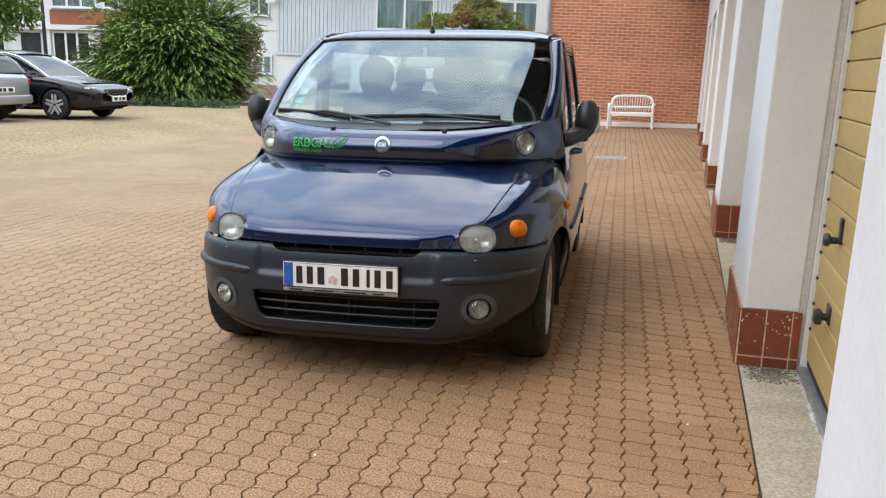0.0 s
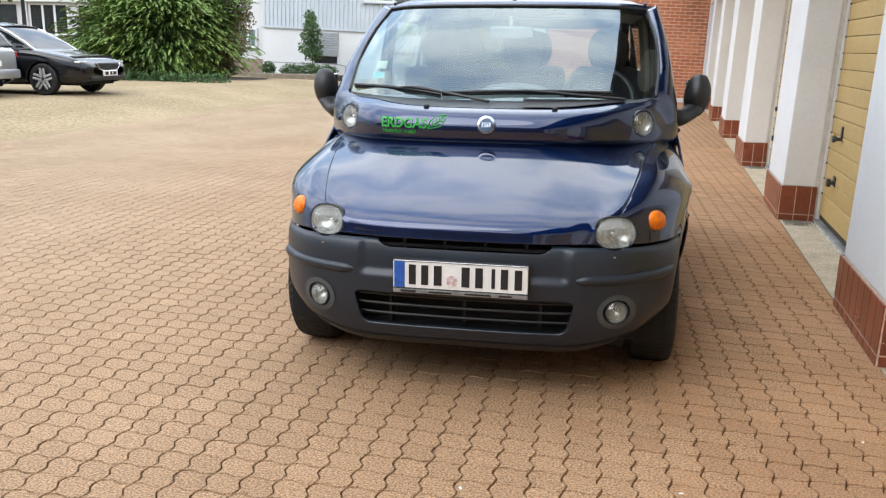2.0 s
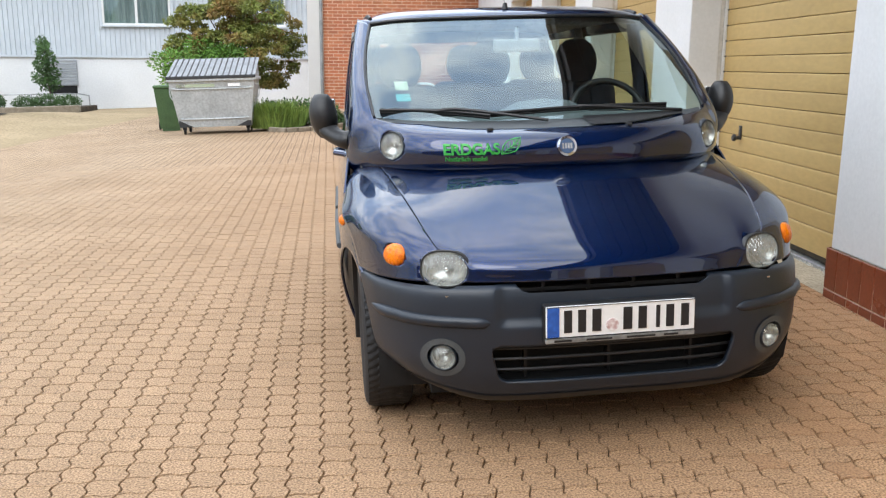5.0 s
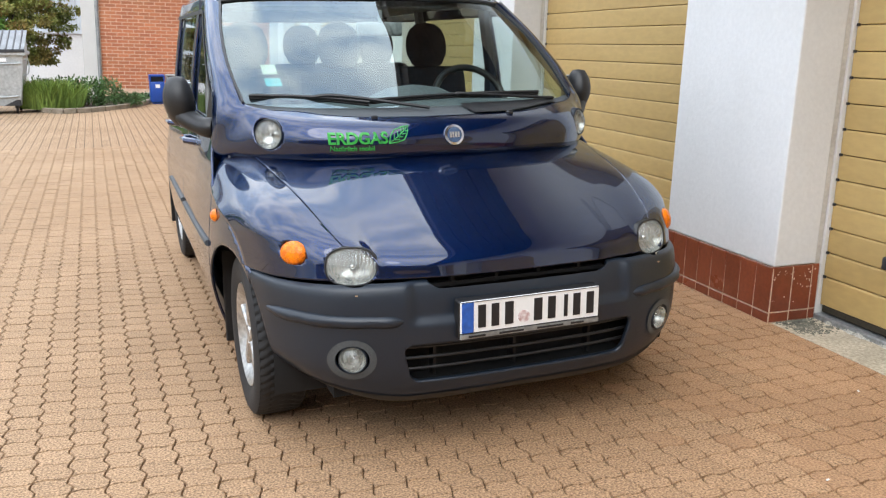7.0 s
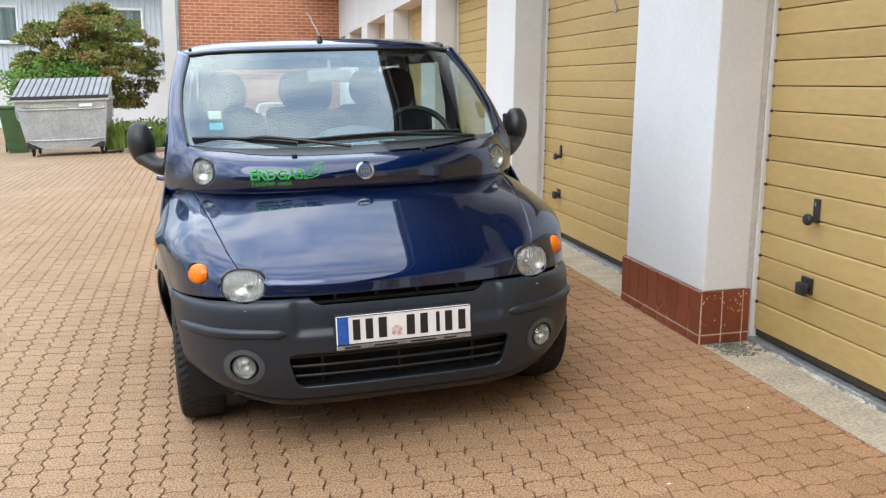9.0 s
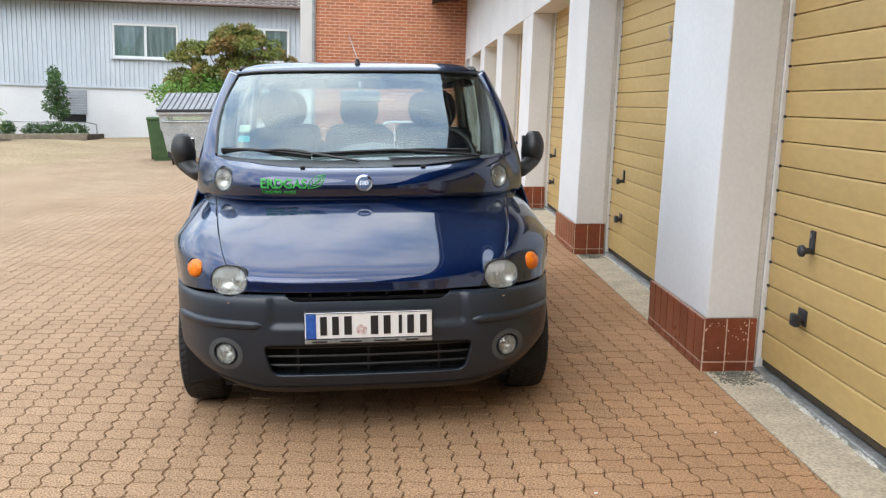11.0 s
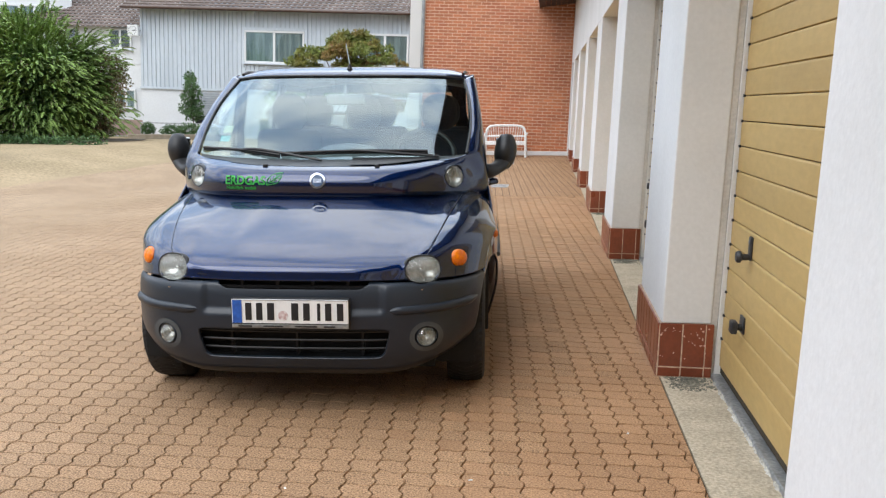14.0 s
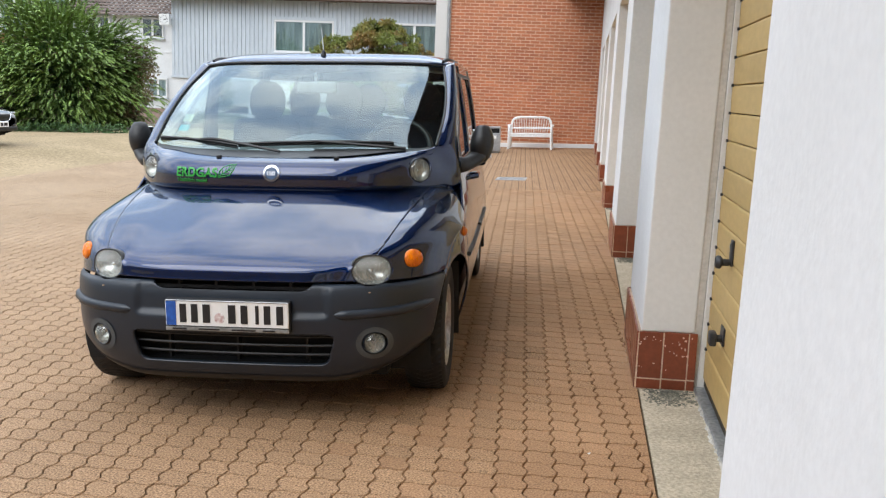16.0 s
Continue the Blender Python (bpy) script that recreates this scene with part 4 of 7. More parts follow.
roof_top = lambda y: min(1.602, pillar_line(y) + 0.012)
for sign in (1, -1):
    side = (lambda g: facing(g if sign > 0 else mirrored(g), (sign, 0, 0)))
    part("wing_side", side(side_panel(0.50, 1.20, lambda y: wing_edge(y) + 0.004, back=lambda z: door_line(z) - 0.004)), M_PAINT, van, "dark blue lower wing", smooth="all", solid=0.012)
    fd = part("front_door", side(side_panel(1.02, 2.06, roof_top, front=door_line)), M_PAINT, van, "dark blue front door", smooth="all", solid=0.012)
    rd = part("rear_door", side(side_panel(2.066, 3.06, roof_top)), M_PAINT, van, "dark blue rear door", smooth="all", solid=0.012)
    part("rear_quarter", side(side_panel(3.066, 3.95, roof_top)), M_PAINT, van, "dark blue rear quarter", smooth="all", solid=0.012)
    for (a, b), owner in zip(WINS, (fd, rd, van)):
        pane = clip(([(x - 0.012, y, z) for x, y, z in flank[0]], flank[1]), lambda x, y, z: side_window(y, z, a - 0.015, b + 0.015))
        rim = clip(([(x + 0.0025, y, z) for x, y, z in flank[0]], flank[1]), lambda x, y, z: min(side_window(y, z, a - 0.03, b + 0.03) + 0.022, -side_window(y, z, a, b)))
        part("window_frame", side(rim), M_BLACK, owner, "black window frame", smooth="all")
        ob = part("side_window", side(pane), M_SIDEGLASS, owner, "tinted side window", smooth="all")
        ob.visible_shadow = False
    sail = clip(([(x + 0.004, y, z) for x, y, z in flank[0]], flank[1]), lambda x, y, z: min(y - 1.212, 1.40 - y - (z - 1.0) * 0.35, z - 0.985 - (y - 1.21) * 0.35, roof_top(y) - 0.03 - z))
    part("mirror_sail", side(sail), M_BLACK, fd, "black mirror mounting panel", smooth="all")
    # rubbing strip, handles and sill
    pts = [(flank_x(y, 0.60) + 0.001, y, 0.60) for y in (1.05, 1.3, 1.7, 2.0)]
    part("rubbing_strip", side(tube([(x, y, z) for x, y, z in pts], 0.013, 8)), M_COWL, fd, "grey rubbing strip", smooth=1)
    pts = [(flank_x(y, 0.60) + 0.001, y, 0.60) for y in (2.10, 2.5, 2.9)]
    part("rubbing_strip", side(tube(pts, 0.013, 8)), M_COWL, rd, "grey rubbing strip", smooth=1)
    for yy, owner in ((1.86, fd), (2.86, rd)):
        xx = flank_x(yy, 0.93)
        part("door_handle", side(tube([(xx - 0.01, yy - 0.11, 0.93), (xx + 0.035, yy - 0.07, 0.935), (xx + 0.035, yy + 0.06, 0.935), (xx - 0.01, yy + 0.10, 0.93)], 0.016, 8)), M_PAINT, owner, smooth=1)
    part("sill", side(rbox(0.72, 0.845, 1.06, 3.04, 0.20, 0.275, 0.03)), M_PLASTIC, van, "dark plastic sill", smooth=1)
    rep = part("side_repeater", side(moved(lathe([(0.0, 0.022), (0.012, 0.02), (0.022, 0.010), (0.026, 0.0)], 14, "x"), Matrix.Translation((flank_x(0.93, 0.73) - 0.004, 0.925, 0.735)) @ Matrix.Diagonal((1, 1.3, 1, 1)))), M_AMBER, van, "amber side repeater", smooth=1)

# windscreen between the pillars
WS = [
    [(0, 0.955, 1.122), (0.36, 0.965, 1.125), (0.58, 1.000, 1.133), (0.742, 1.090, 1.148)],
    [(0, 1.175, 1.282), (0.36, 1.182, 1.282), (0.595, 1.215, 1.284), (0.760, 1.325, 1.288)],
    [(0, 1.425, 1.440), (0.36, 1.438, 1.439), (0.59, 1.475, 1.436), (0.748, 1.565, 1.430)],
    [(0, 1.700, 1.584), (0.36, 1.716, 1.583), (0.575, 1.755, 1.579), (0.708, 1.830, 1.568)],
]
ws = part("windscreen", facing(net(WS, 41, 25), (0, -1, 1)), M_GLASS, van, "raked windscreen reflecting the sky", smooth="all")
ws.visible_shadow = False


def ws_edge(t):
    return spline([np.array(r[-1], float) for r in WS], t)


# black surround
edge_pts = [tuple(ws_edge(i / 12) + np.array((0.0, -0.004, 0.003))) for i in range(13)]
for g in (tube(edge_pts, 0.0065, 6), mirrored(tube(edge_pts, 0.0065, 6))):
    part("screen_seal", g, M_BLACK, van, smooth=1)
top_pts = [tuple(p) for p in smooth_path([(-x, y - 0.004, z + 0.003) for x, y, z in reversed(WS[-1][1:])] + [(x, y - 0.004, z + 0.003) for x, y, z in WS[-1]], 25)]
part("screen_seal", tube(top_pts, 0.008, 6), M_BLACK, van, smooth=1)

# roof
ROOF = [
    [(0, 1.700, 1.588), (0.36, 1.716, 1.587), (0.575, 1.755, 1.583), (0.712, 1.832, 1.572)],
    [(0, 1.800, 1.624), (0.36, 1.815, 1.622), (0.58, 1.855, 1.615), (0.748, 1.925, 1.592)],
    [(0, 2.15, 1.660), (0.36, 2.16, 1.657), (0.61, 2.18, 1.645), (0.757, 2.20, 1.603)],
    [(0, 2.90, 1.667), (0.36, 2.90, 1.663), (0.60, 2.90, 1.648), (0.748, 2.90, 1.603)],
    [(0, 3.78, 1.630), (0.36, 3.77, 1.622), (0.56, 3.74, 1.605), (0.690, 3.70, 1.580)],
]
part("roof", facing(net(ROOF, 41, 41), (0, 0, 1)), M_PAINT, van, "dark blue roof", smooth="all", solid=0.012)
part("headliner", flip(net([[(x * 0.97, y + 0.02, z - 0.035) for x, y, z in r] for r in ROOF], 21, 21)), M_LINING, van, "pale headlining", smooth="all")
for sign in (1, -1):
    rail_ = smooth_path([(sign * 0.700, 1.88, 1.600), (sign * 0.705, 2.1, 1.622), (sign * 0.700, 2.9, 1.626), (sign * 0.64, 3.6, 1.600)], 16)
    part("roof_moulding", tube(rail_, 0.009, 6), M_BLACK, van, "black roof moulding", smooth=1)
ant = part("aerial_base", moved(lathe([(0.0, 0.034), (0.010, 0.030), (0.013, 0.015), (0.018, 0.0)], 14), pose(-0.010, 1.835, 1.630)), M_BLACK, van, "black aerial base", smooth=1)
part("aerial", tube([(-0.010, 1.835, 1.665), (-0.055, 1.98, 1.80)], 0.0028, 6), M_STEEL, ant)

# tail
TAIL = [
    [(0, 3.985, 0.25), (0.5, 3.97, 0.25), (0.80, 3.86, 0.25)],
    [(0, 4.0, 0.60), (0.5, 3.985, 0.60), (0.83, 3.88, 0.60)],
    [(0, 3.97, 1.02), (0.5, 3.95, 1.02), (0.785, 3.86, 1.02)],
    [(0, 3.90, 1.33), (0.46, 3.885, 1.33), (0.68, 3.80, 1.32)],
    [(0, 3.79, 1.61), (0.42, 3.77, 1.61), (0.67, 3.69, 1.575)],
]
tail = net(TAIL, 61, 51)
back_win = lambda x, y, z: min(0.60 - abs(x) - (z - 1.1) * 0.12, between(z, 1.08, 1.52))
tg = part("tailgate", facing(clip(tail, lambda x, y, z: -back_win(x, y, z)), (0, 1, 0)), M_PAINT, van, "dark blue tailgate", smooth="all", solid=0.012)
part("rear_window", facing(clip(tail, lambda x, y, z: back_win(x, y, z) + 0.01), (0, 1, 0)), M_SIDEGLASS, tg, smooth="all").visible_shadow = False

# the brow over the bonnet, with its upper lamps
BROW = [(0.050, 0.936), (0.002, 0.950), (-0.010, 0.985), (-0.006, 1.032), (0.030, 1.077), (0.10, 1.098)]
BROW_X = (0, 0.30, 0.50, 0.62, 0.72)


def brow_point(x, k):
    """Point k up the brow's section at plan place x, set back along the plan's normal."""
    back, z = BROW[k]
    a = math.atan(0.04 * x + 3.72 * x ** 3)
    lift = (x / 0.825) ** 3
    return (x - back * math.sin(a), brow_y(x) + back * math.cos(a), z + (-0.012, -0.006, 0.010, 0.016, 0.04, 0.057)[k] * lift)


brow_cols = [[brow_point(x, k) for k in range(6)] for x in BROW_X]
brow_cols[-1][5] = (0.664, 0.990, 1.128)
brow_cols.append([brow_point(0.79, k) for k in range(3)] + [(0.783, 1.060, 1.055), (0.757, 1.052, 1.108), (0.718, 1.044, 1.138)])
brow_cols.append([(0.830, 1.205, 0.908), (0.856, 1.200, 0.928), (0.855, 1.180, 0.990), (0.838, 1.136, 1.070), (0.796, 1.105, 1.126), (0.742, 1.092, 1.152)])
brow_cols.append([(0.836, 1.214, 1.085), (0.852, 1.206, 1.085), (0.849, 1.190, 1.105), (0.832, 1.168, 1.140), (0.797, 1.152, 1.170), (0.750, 1.152, 1.187)])
for v in (0.22, 0.40, 0.60, 0.80, 1.0):
    a_ = ws_edge(v) + np.array((0.0, -0.003, 0.003))
    y_ = a_[1] + 0.100 - 0.012 * v
    z_ = min(pillar_line(y_) + 0.012, 1.602)
    b_ = np.array((flank_x(y_, z_) + 0.0015, y_, z_))
    col = [b_ + np.array((-0.014, 0.006, -0.004)), b_]
    for t in (0.25, 0.5, 0.78):
        col.append(b_ + (a_ - b_) * t + np.array((0.55, -0.30, 0.42)) * 0.030 * math.sin(math.pi * t) ** 0.8)
    brow_cols.append([tuple(p) for p in col] + [tuple(a_)])
brow_net = [[c[k] for c in brow_cols] for k in range(6)]
brow = net(brow_net, 221, 31)
up_hole = lambda x, y, z: math.hypot((abs(x) - 0.684) / 0.047, (z - 1.040) / 0.058) - 1 if y < 1.0 else 1.0
part("brow", facing(clip(brow, up_hole), (0, -1, 0.3)), M_PAINT, van, "dark blue brow panel sweeping up into the windscreen pillars", smooth="all", solid=0.012)
COWL = [
    [(p[0] * 0.99, p[1] + 0.002, p[2] - 0.004) for p in (brow_net[5][0], brow_net[5][1], brow_net[5][3], brow_net[5][5])],
    [(0, 0.885, 1.108), (0.33, 0.900, 1.110), (0.56, 0.955, 1.119), (0.715, 1.060, 1.135)],
    [(0, 0.965, 1.120), (0.36, 0.975, 1.123), (0.58, 1.010, 1.130), (0.728, 1.095, 1.144)],
]
cowl = part("cowl_panel", facing(net(COWL, 41, 13), (0, 0, 1)), M_COWL, van, "grey plastic cowl below the windscreen", smooth="all", solid=0.01)
vent_ = clip(net([[(x, y, z + 0.0105) for x, y, z in r] for r in COWL], 121, 31), lambda x, y, z: min(x - 0.14, 0.60 - x, (y - brow_y(x) - 0.105), 0.985 + 0.25 * x * x - y - 0.02))
part("air_vent", facing(vent_, (0, 0, 1)), M_BLACK, cowl, "black air intake grille", smooth="all")
for x_ in (-0.291, 0.291):
    part("washer_jet", rbox(x_ - 0.012, x_ + 0.012, brow_y(x_) + 0.075, brow_y(x_) + 0.10, 1.092, 1.108, 0.004, 1), M_BLACK, cowl)


# wipers
def on_screen(x, t):
    rows = [spline([np.array(p, float) for p in ([(-a, b, c) for a, b, c in reversed(r[1:])] + r)], (x / r[-1][0] + 1) / 2) for r in WS]
    return spline(rows, t)


def wiper(pivot, tip, heel):
    """Arm and blade lying along the foot of the screen."""
    w = part("wiper_arm", tube(smooth_path([pivot, tuple((np.array(pivot) + np.array(tip)) / 2 + np.array((0, -0.01, 0.03))), tuple((np.array(tip) + np.array(heel)) / 2 + np.array((0, -0.012, 0.02)))], 8), 0.0075, 6), M_BLACK, van, "black wiper arm", smooth=1)
    bl = [tuple(np.array(heel) + (np.array(tip) - np.array(heel)) * i / 8 + np.array((0, -0.010, 0.014 + 0.008 * math.sin(math.pi * i / 8)))) for i in range(9)]
    part("wiper_blade", tube(bl, 0.0065, 6), M_BLACK, w, smooth=1)
    bl2 = [(x, y + 0.004, z - 0.012) for x, y, z in bl]
    part("wiper_rubber", tube(bl2, 0.006, 4), M_RUBBER, w)


wiper((-0.02, 0.90, 1.122), tuple(on_screen(-0.70, 0.045)), tuple(on_screen(-0.17, 0.02)))
wiper((0.60, 0.985, 1.140), tuple(on_screen(-0.168, 0.035)), tuple(on_screen(0.44, 0.05)))

# bumper
bx = (0, 0.30, 0.50, 0.67, 0.795, 0.862)
by = (0.030, 0.041, 0.076, 0.158, 0.330, 0.560)
BUMP = []
for dz, dy, k in ((0.634, 0.050, 0.985), (0.618, 0.022, 1.0), (0.56, 0.006, 1.004), (0.46, 0.0, 1.005), (0.34, 0.012, 1.0), (0.25, 0.045, 0.985), (0.205, 0.090, 0.965), (0.195, 0.16, 0.92)):
    BUMP.append([(x * k, y + dy * (1 - 0.55 * i / 5), dz - (0.018 * (x / 0.88) ** 3 if dz > 0.6 else 0) + max(0, (0.40 - dz) / 0.2) * 0.15 * (max(0, x - 0.42) / 0.44) ** 1.5) for i, (x, y) in enumerate(zip(bx, by))])
bump = net(BUMP, 161, 101)


def ease(a, b, v):
    t = min(max((v - a) / (b - a), 0), 1)
    return t * t * (3 - 2 * t)


def recess(x, z):
    """How far the plate field in the middle of the bumper is set back."""
    return 0.016 * ease(0.418, 0.385, abs(x)) * ease(0.485, 0.525, z) * ease(0.70, 0.60, z)


bump = [(x, y + recess(x, z), z) for x, y, z in bump[0]], bump[1]


def rrect(u, v, a, b, r):
    """Positive outside a rounded rectangle of half sizes a and b."""
    dx, dz = abs(u) - (a - r), abs(v) - (b - r)
    return math.hypot(max(dx, 0), max(dz, 0)) + min(max(dx, dz), 0) - r


low_hole = lambda x, y, z: rrect(x, z - 0.358, 0.435 - 0.25 * (0.42 - z), 0.068, 0.03) if y < 0.3 else 1
top_hole = lambda x, y, z: rrect(x, z - 0.640, 0.330 + 0.8 * (z - 0.62), 0.036, 0.02) if y < 0.3 else 1
fog_hole = lambda x, y, z: math.hypot((abs(x) - 0.592) / 0.052, (z - 0.384) / 0.050) - 1
bump_c = clip(clip(clip(clip(clip(bump, low_hole), top_hole), fog_hole), head_hole), lambda x, y, z: math.hypot(y - AXLE, z - HUB) - ARCH - 0.015)
bumper = part("front_bumper", facing(bump_c, (0, -1, 0)), M_PLASTIC, van, "dark grey unpainted plastic bumper", smooth="all", solid=0.018)


def on_bumper(x, z):
    y = float(np.interp(abs(x), bx, by))
    pts = [np.array((a, b)) for a, b in zip(bx, by)]
    n = 0
    for i in range(60):
        p = spline(pts, i / 59)
        if p[0] <= abs(x):
            y = float(p[1])
    return y


for sign in (-1, 1):
    xs = [0.43 + 0.38 * i / 14 for i in range(15)]
    part("bumper_rib", tube([(sign * x, on_bumper(x, 0.505) + 0.009, 0.508 + 0.02 * (x - 0.36)) for x in xs], [0.008, 0.019] + [0.021] * 11 + [0.019, 0.008], 12), M_PLASTIC, bumper, "rounded bumper rib", smooth=1)
    part("head_washer", moved(lathe([(0.0, 0.0), (0.006, 0.001), (0.007, 0.006)], 10, "z"), pose(sign * 0.572, on_bumper(0.572, 0.6) + 0.014, 0.596)), M_CHROME, bumper)

chin = clip(clip(([(x * 1.001, y - 0.003, z - 0.001) for x, y, z in bump[0]], bump[1]), lambda x, y, z: 0.236 + 0.30 * max(0, abs(x) - 0.42) ** 1.3 - z), lambda x, y, z: math.hypot(y - AXLE, z - HUB) - ARCH - 0.02)
part("chin_strip", facing(chin, (0, -1, 0)), M_BLACK, bumper, "black lower lip of the bumper", smooth="all")
# intakes behind the bumper
part("intake_box", join(box(-0.45, 0.45, 0.20, 0.22, 0.27, 0.66), box(-0.45, 0.45, 0.10, 0.20, 0.272, 0.276)), M_VOID, van)
grille = part("lower_grille", join(*[tube([(-0.44 + 0.88 * i / 16, 0.062 + on_bumper(-0.44 + 0.88 * i / 16, 0.36) - 0.03 + 0.012 * k, 0.412 - 0.042 * k) for i in range(17)], 0.0044, 6, 1.3) for k in range(3)]), M_BLACK, van, "three dark grille bars", smooth=1)
for x_ in (-0.30, 0.0, 0.30):
    part("grille_post", box(x_ - 0.005, x_ + 0.005, 0.13, 0.17, 0.285, 0.43), M_BLACK, grille)
up_ = part("upper_grille", join(*[box(x - 0.006, x + 0.006, 0.115, 0.14, 0.595, 0.665) for x in (-0.24, -0.08, 0.08, 0.24)] + [box(-0.34, 0.34, 0.11, 0.13, 0.60, 0.612)]), M_BLACK, van, "black slot grille under the bonnet")

# plate and holder
holder = part("plate_holder", rbox(-0.262, 0.262, 0.010, 0.052, 0.440, 0.572, 0.004, 1), M_BLACK, van, "plate holder with a silver lower edge")
part("holder_edge", rbox(-0.259, 0.259, 0.004, 0.011, 0.442, 0.459, 0.002, 1), M_STEEL, holder)
for a_, b_ in ((-0.23, -0.17), (-0.12, -0.03), (0.02, 0.12), (0.15, 0.2)):
    part("dealer_line", box(a_, b_, 0.002, 0.0045, 0.447, 0.4535), M_INK, holder)
plate = part("number_plate", rbox(-0.258, 0.258, 0.004, 0.012, 0.461, 0.570, 0.003, 1), M_PLATE, holder, "white number plate with a blue band")
part("blue_band", box(-0.254, -0.213, 0.0015, 0.0045, 0.465, 0.566), M_PLATEBLUE, plate)
for i_, (a_, b_) in enumerate(((-0.203, -0.163), (-0.155, -0.115), (-0.107, -0.062), (0.0, 0.045), (0.053, 0.095), (0.118, 0.138), (0.150, 0.190), (0.202, 0.243))):
    part("plate_bar", box(a_ + (b_ - a_) * 0.16, b_ - (b_ - a_) * 0.16, 0.0015, 0.0045, 0.478, 0.555), M_INK, plate)
part("plate_seal", moved(lathe([(0.0, 0.0), (0.021, 0.0), (0.022, 0.003)], 18, "y"), pose(-0.03, 0.001, 0.498)), M_SEAL, plate)
part("border", join(box(-0.256, 0.256, 0.002, 0.0042, 0.567, 0.569), box(-0.256, 0.256, 0.002, 0.0042, 0.462, 0.464)), M_INK, plate)


# lamps
def squared(geo, n):
    """Push a round part, turned about y, towards a rounded square."""
    out = []
    for x, y, z in geo[0]:
        r = math.hypot(x, z)
        k = (abs(x / r) ** n + abs(z / r) ** n) ** (-1 / n) if r > 1e-6 else 1.0
        out.append((x * k, y, z * k))
    return out, geo[1]


def fluted_lens(n):
    """A bowed lens with upright flutes in its upper half."""
    def face(u, v):
        x, z = 2 * u - 1, 2 * v - 1
        flute = 0.0016 * math.sin(x * 46) * min(max((z + 0.02) * 6, 0), 1)
        return x, 0.004 - 0.026 * max(0.0, 1 - (x * x + z * z) / 0.88) + flute, z
    return clip(sheet(face, 121, 41), lambda x, y, z: 0.94 - (abs(x) ** n + abs(z) ** n) ** (1 / n))


def lamp(cx, cy, cz, rx, rz, tilt, turn, deep, rim, label, name, ring=True, n=2.0):
    """A round lamp: housing ring, reflector bowl, bulb shield and a clear bowed lens."""
    out = []
    for sign in (-1, 1):
        at = Matrix.Translation((sign * cx, cy, cz)) @ pose(0, 0, 0, tilt, 0, sign * turn) @ Matrix.Diagonal((rx, 1, rz, 1))
        L = part(name, moved(squared(lathe([(0.0, deep), (0.55, deep * 0.82), (0.86, deep * 0.35), (0.93, 0.0)], 40, "y"), n), at), M_REFLECT, van, label, smooth="all")
        part("bulb_cap", moved(lathe([(0.0, deep * 0.45), (0.10, deep * 0.48), (0.13, deep * 0.95)], 14, "y"), at @ Matrix.Diagonal((1, 1, rx / rz, 1))), M_CHROME, L, smooth="all")
        if ring:
            part("lamp_ring", moved(squared(lathe([(0.93, 0.006), (0.955, -0.001), (0.995, -0.002), (1.035, 0.008), (1.035, 0.04)], 40, "y"), n), at), rim, L, smooth="all")
        glass = fluted_lens(n) if n > 2 else lathe([(0.0, -0.022), (0.35, -0.020), (0.65, -0.013), (0.85, -0.004), (0.94, 0.004)], 28, "y")
        ob = part("lens", facing(moved(glass, at), (0, -1, 0)), M_FLUTED if n > 2 else M_LENS, L, "fluted lens" if n > 2 else "clear lens", smooth="all")
        ob.visible_shadow = False
        out.append(L)
    return out


lamp(0.572, 0.166, 0.682, 0.086, 0.063, -12, 22, 0.05, M_BLACK, "rounded headlamp with a fluted lens and black rim", "headlamp", n=2.5)
lamp(0.592, 0.112, 0.384, 0.047, 0.045, 0, 26, 0.05, M_PLASTIC, "round fog lamp in the bumper", "fog_lamp")
lamp(0.684, 0.894, 1.040, 0.058, 0.058, -6, 36, 0.04, M_PLASTIC, "small round upper lamp", "upper_lamp")
for sign in (-1, 1):
    at = Matrix.Translation((sign * 0.732, 0.296, 0.714)) @ pose(0, 0, 0, -16, 0, sign * 46) @ Matrix.Diagonal((0.053, 1, 0.041, 1))
    part("indicator", moved(lathe([(0.0, -0.017), (0.4, -0.0155), (0.75, -0.010), (0.93, -0.002), (1.0, 0.010), (1.0, 0.05)], 28, "y"), at), M_AMBER, van, "amber front indicator", smooth="all")
for sign in (-1, 1):
    fl = clip(bump, lambda x, y, z: min(-fog_hole(x, y, z) + 0.42, x * sign, 0.5 - y, fog_hole(x, y, z)))
    part("fog_surround", ([(x, y - 0.004, z) for x, y, z in fl[0]], fl[1]), M_COWL, bumper, "grey fog lamp surround", smooth="all")

# badge and foil lettering
at_ = pose(0, brow_y(0) - 0.006, 1.030, -14)
bd = part("badge", moved(lathe([(0.0, -0.006), (0.030, -0.006), (0.031, -0.009), (0.040, -0.008), (0.042, 0.004)], 28, "y"), at_), M_CHROME, van, "round chrome badge with a blue centre", smooth=1)
part("badge_disc", moved(lathe([(0.0, -0.009), (0.0295, -0.008)], 28, "y"), at_), M_BADGE, bd)
for k_ in range(4):
    part("badge_bar", moved(box(-0.021 + k_ * 0.011, -0.013 + k_ * 0.011, -0.012, -0.0088, -0.011, 0.011), at_), M_CHROME, bd)
ov = part("small_badge", moved(lathe([(0.0, 0.003), (0.8, 0.003), (1.0, 0.0)], 24), Matrix.Translation((0.005, 0.735, 0.951)) @ pose(0, 0, 0, 14) @ Matrix.Diagonal((0.033, 0.012, 1.5, 1))), M_CHROME, van, "small oval chrome badge", smooth=1)


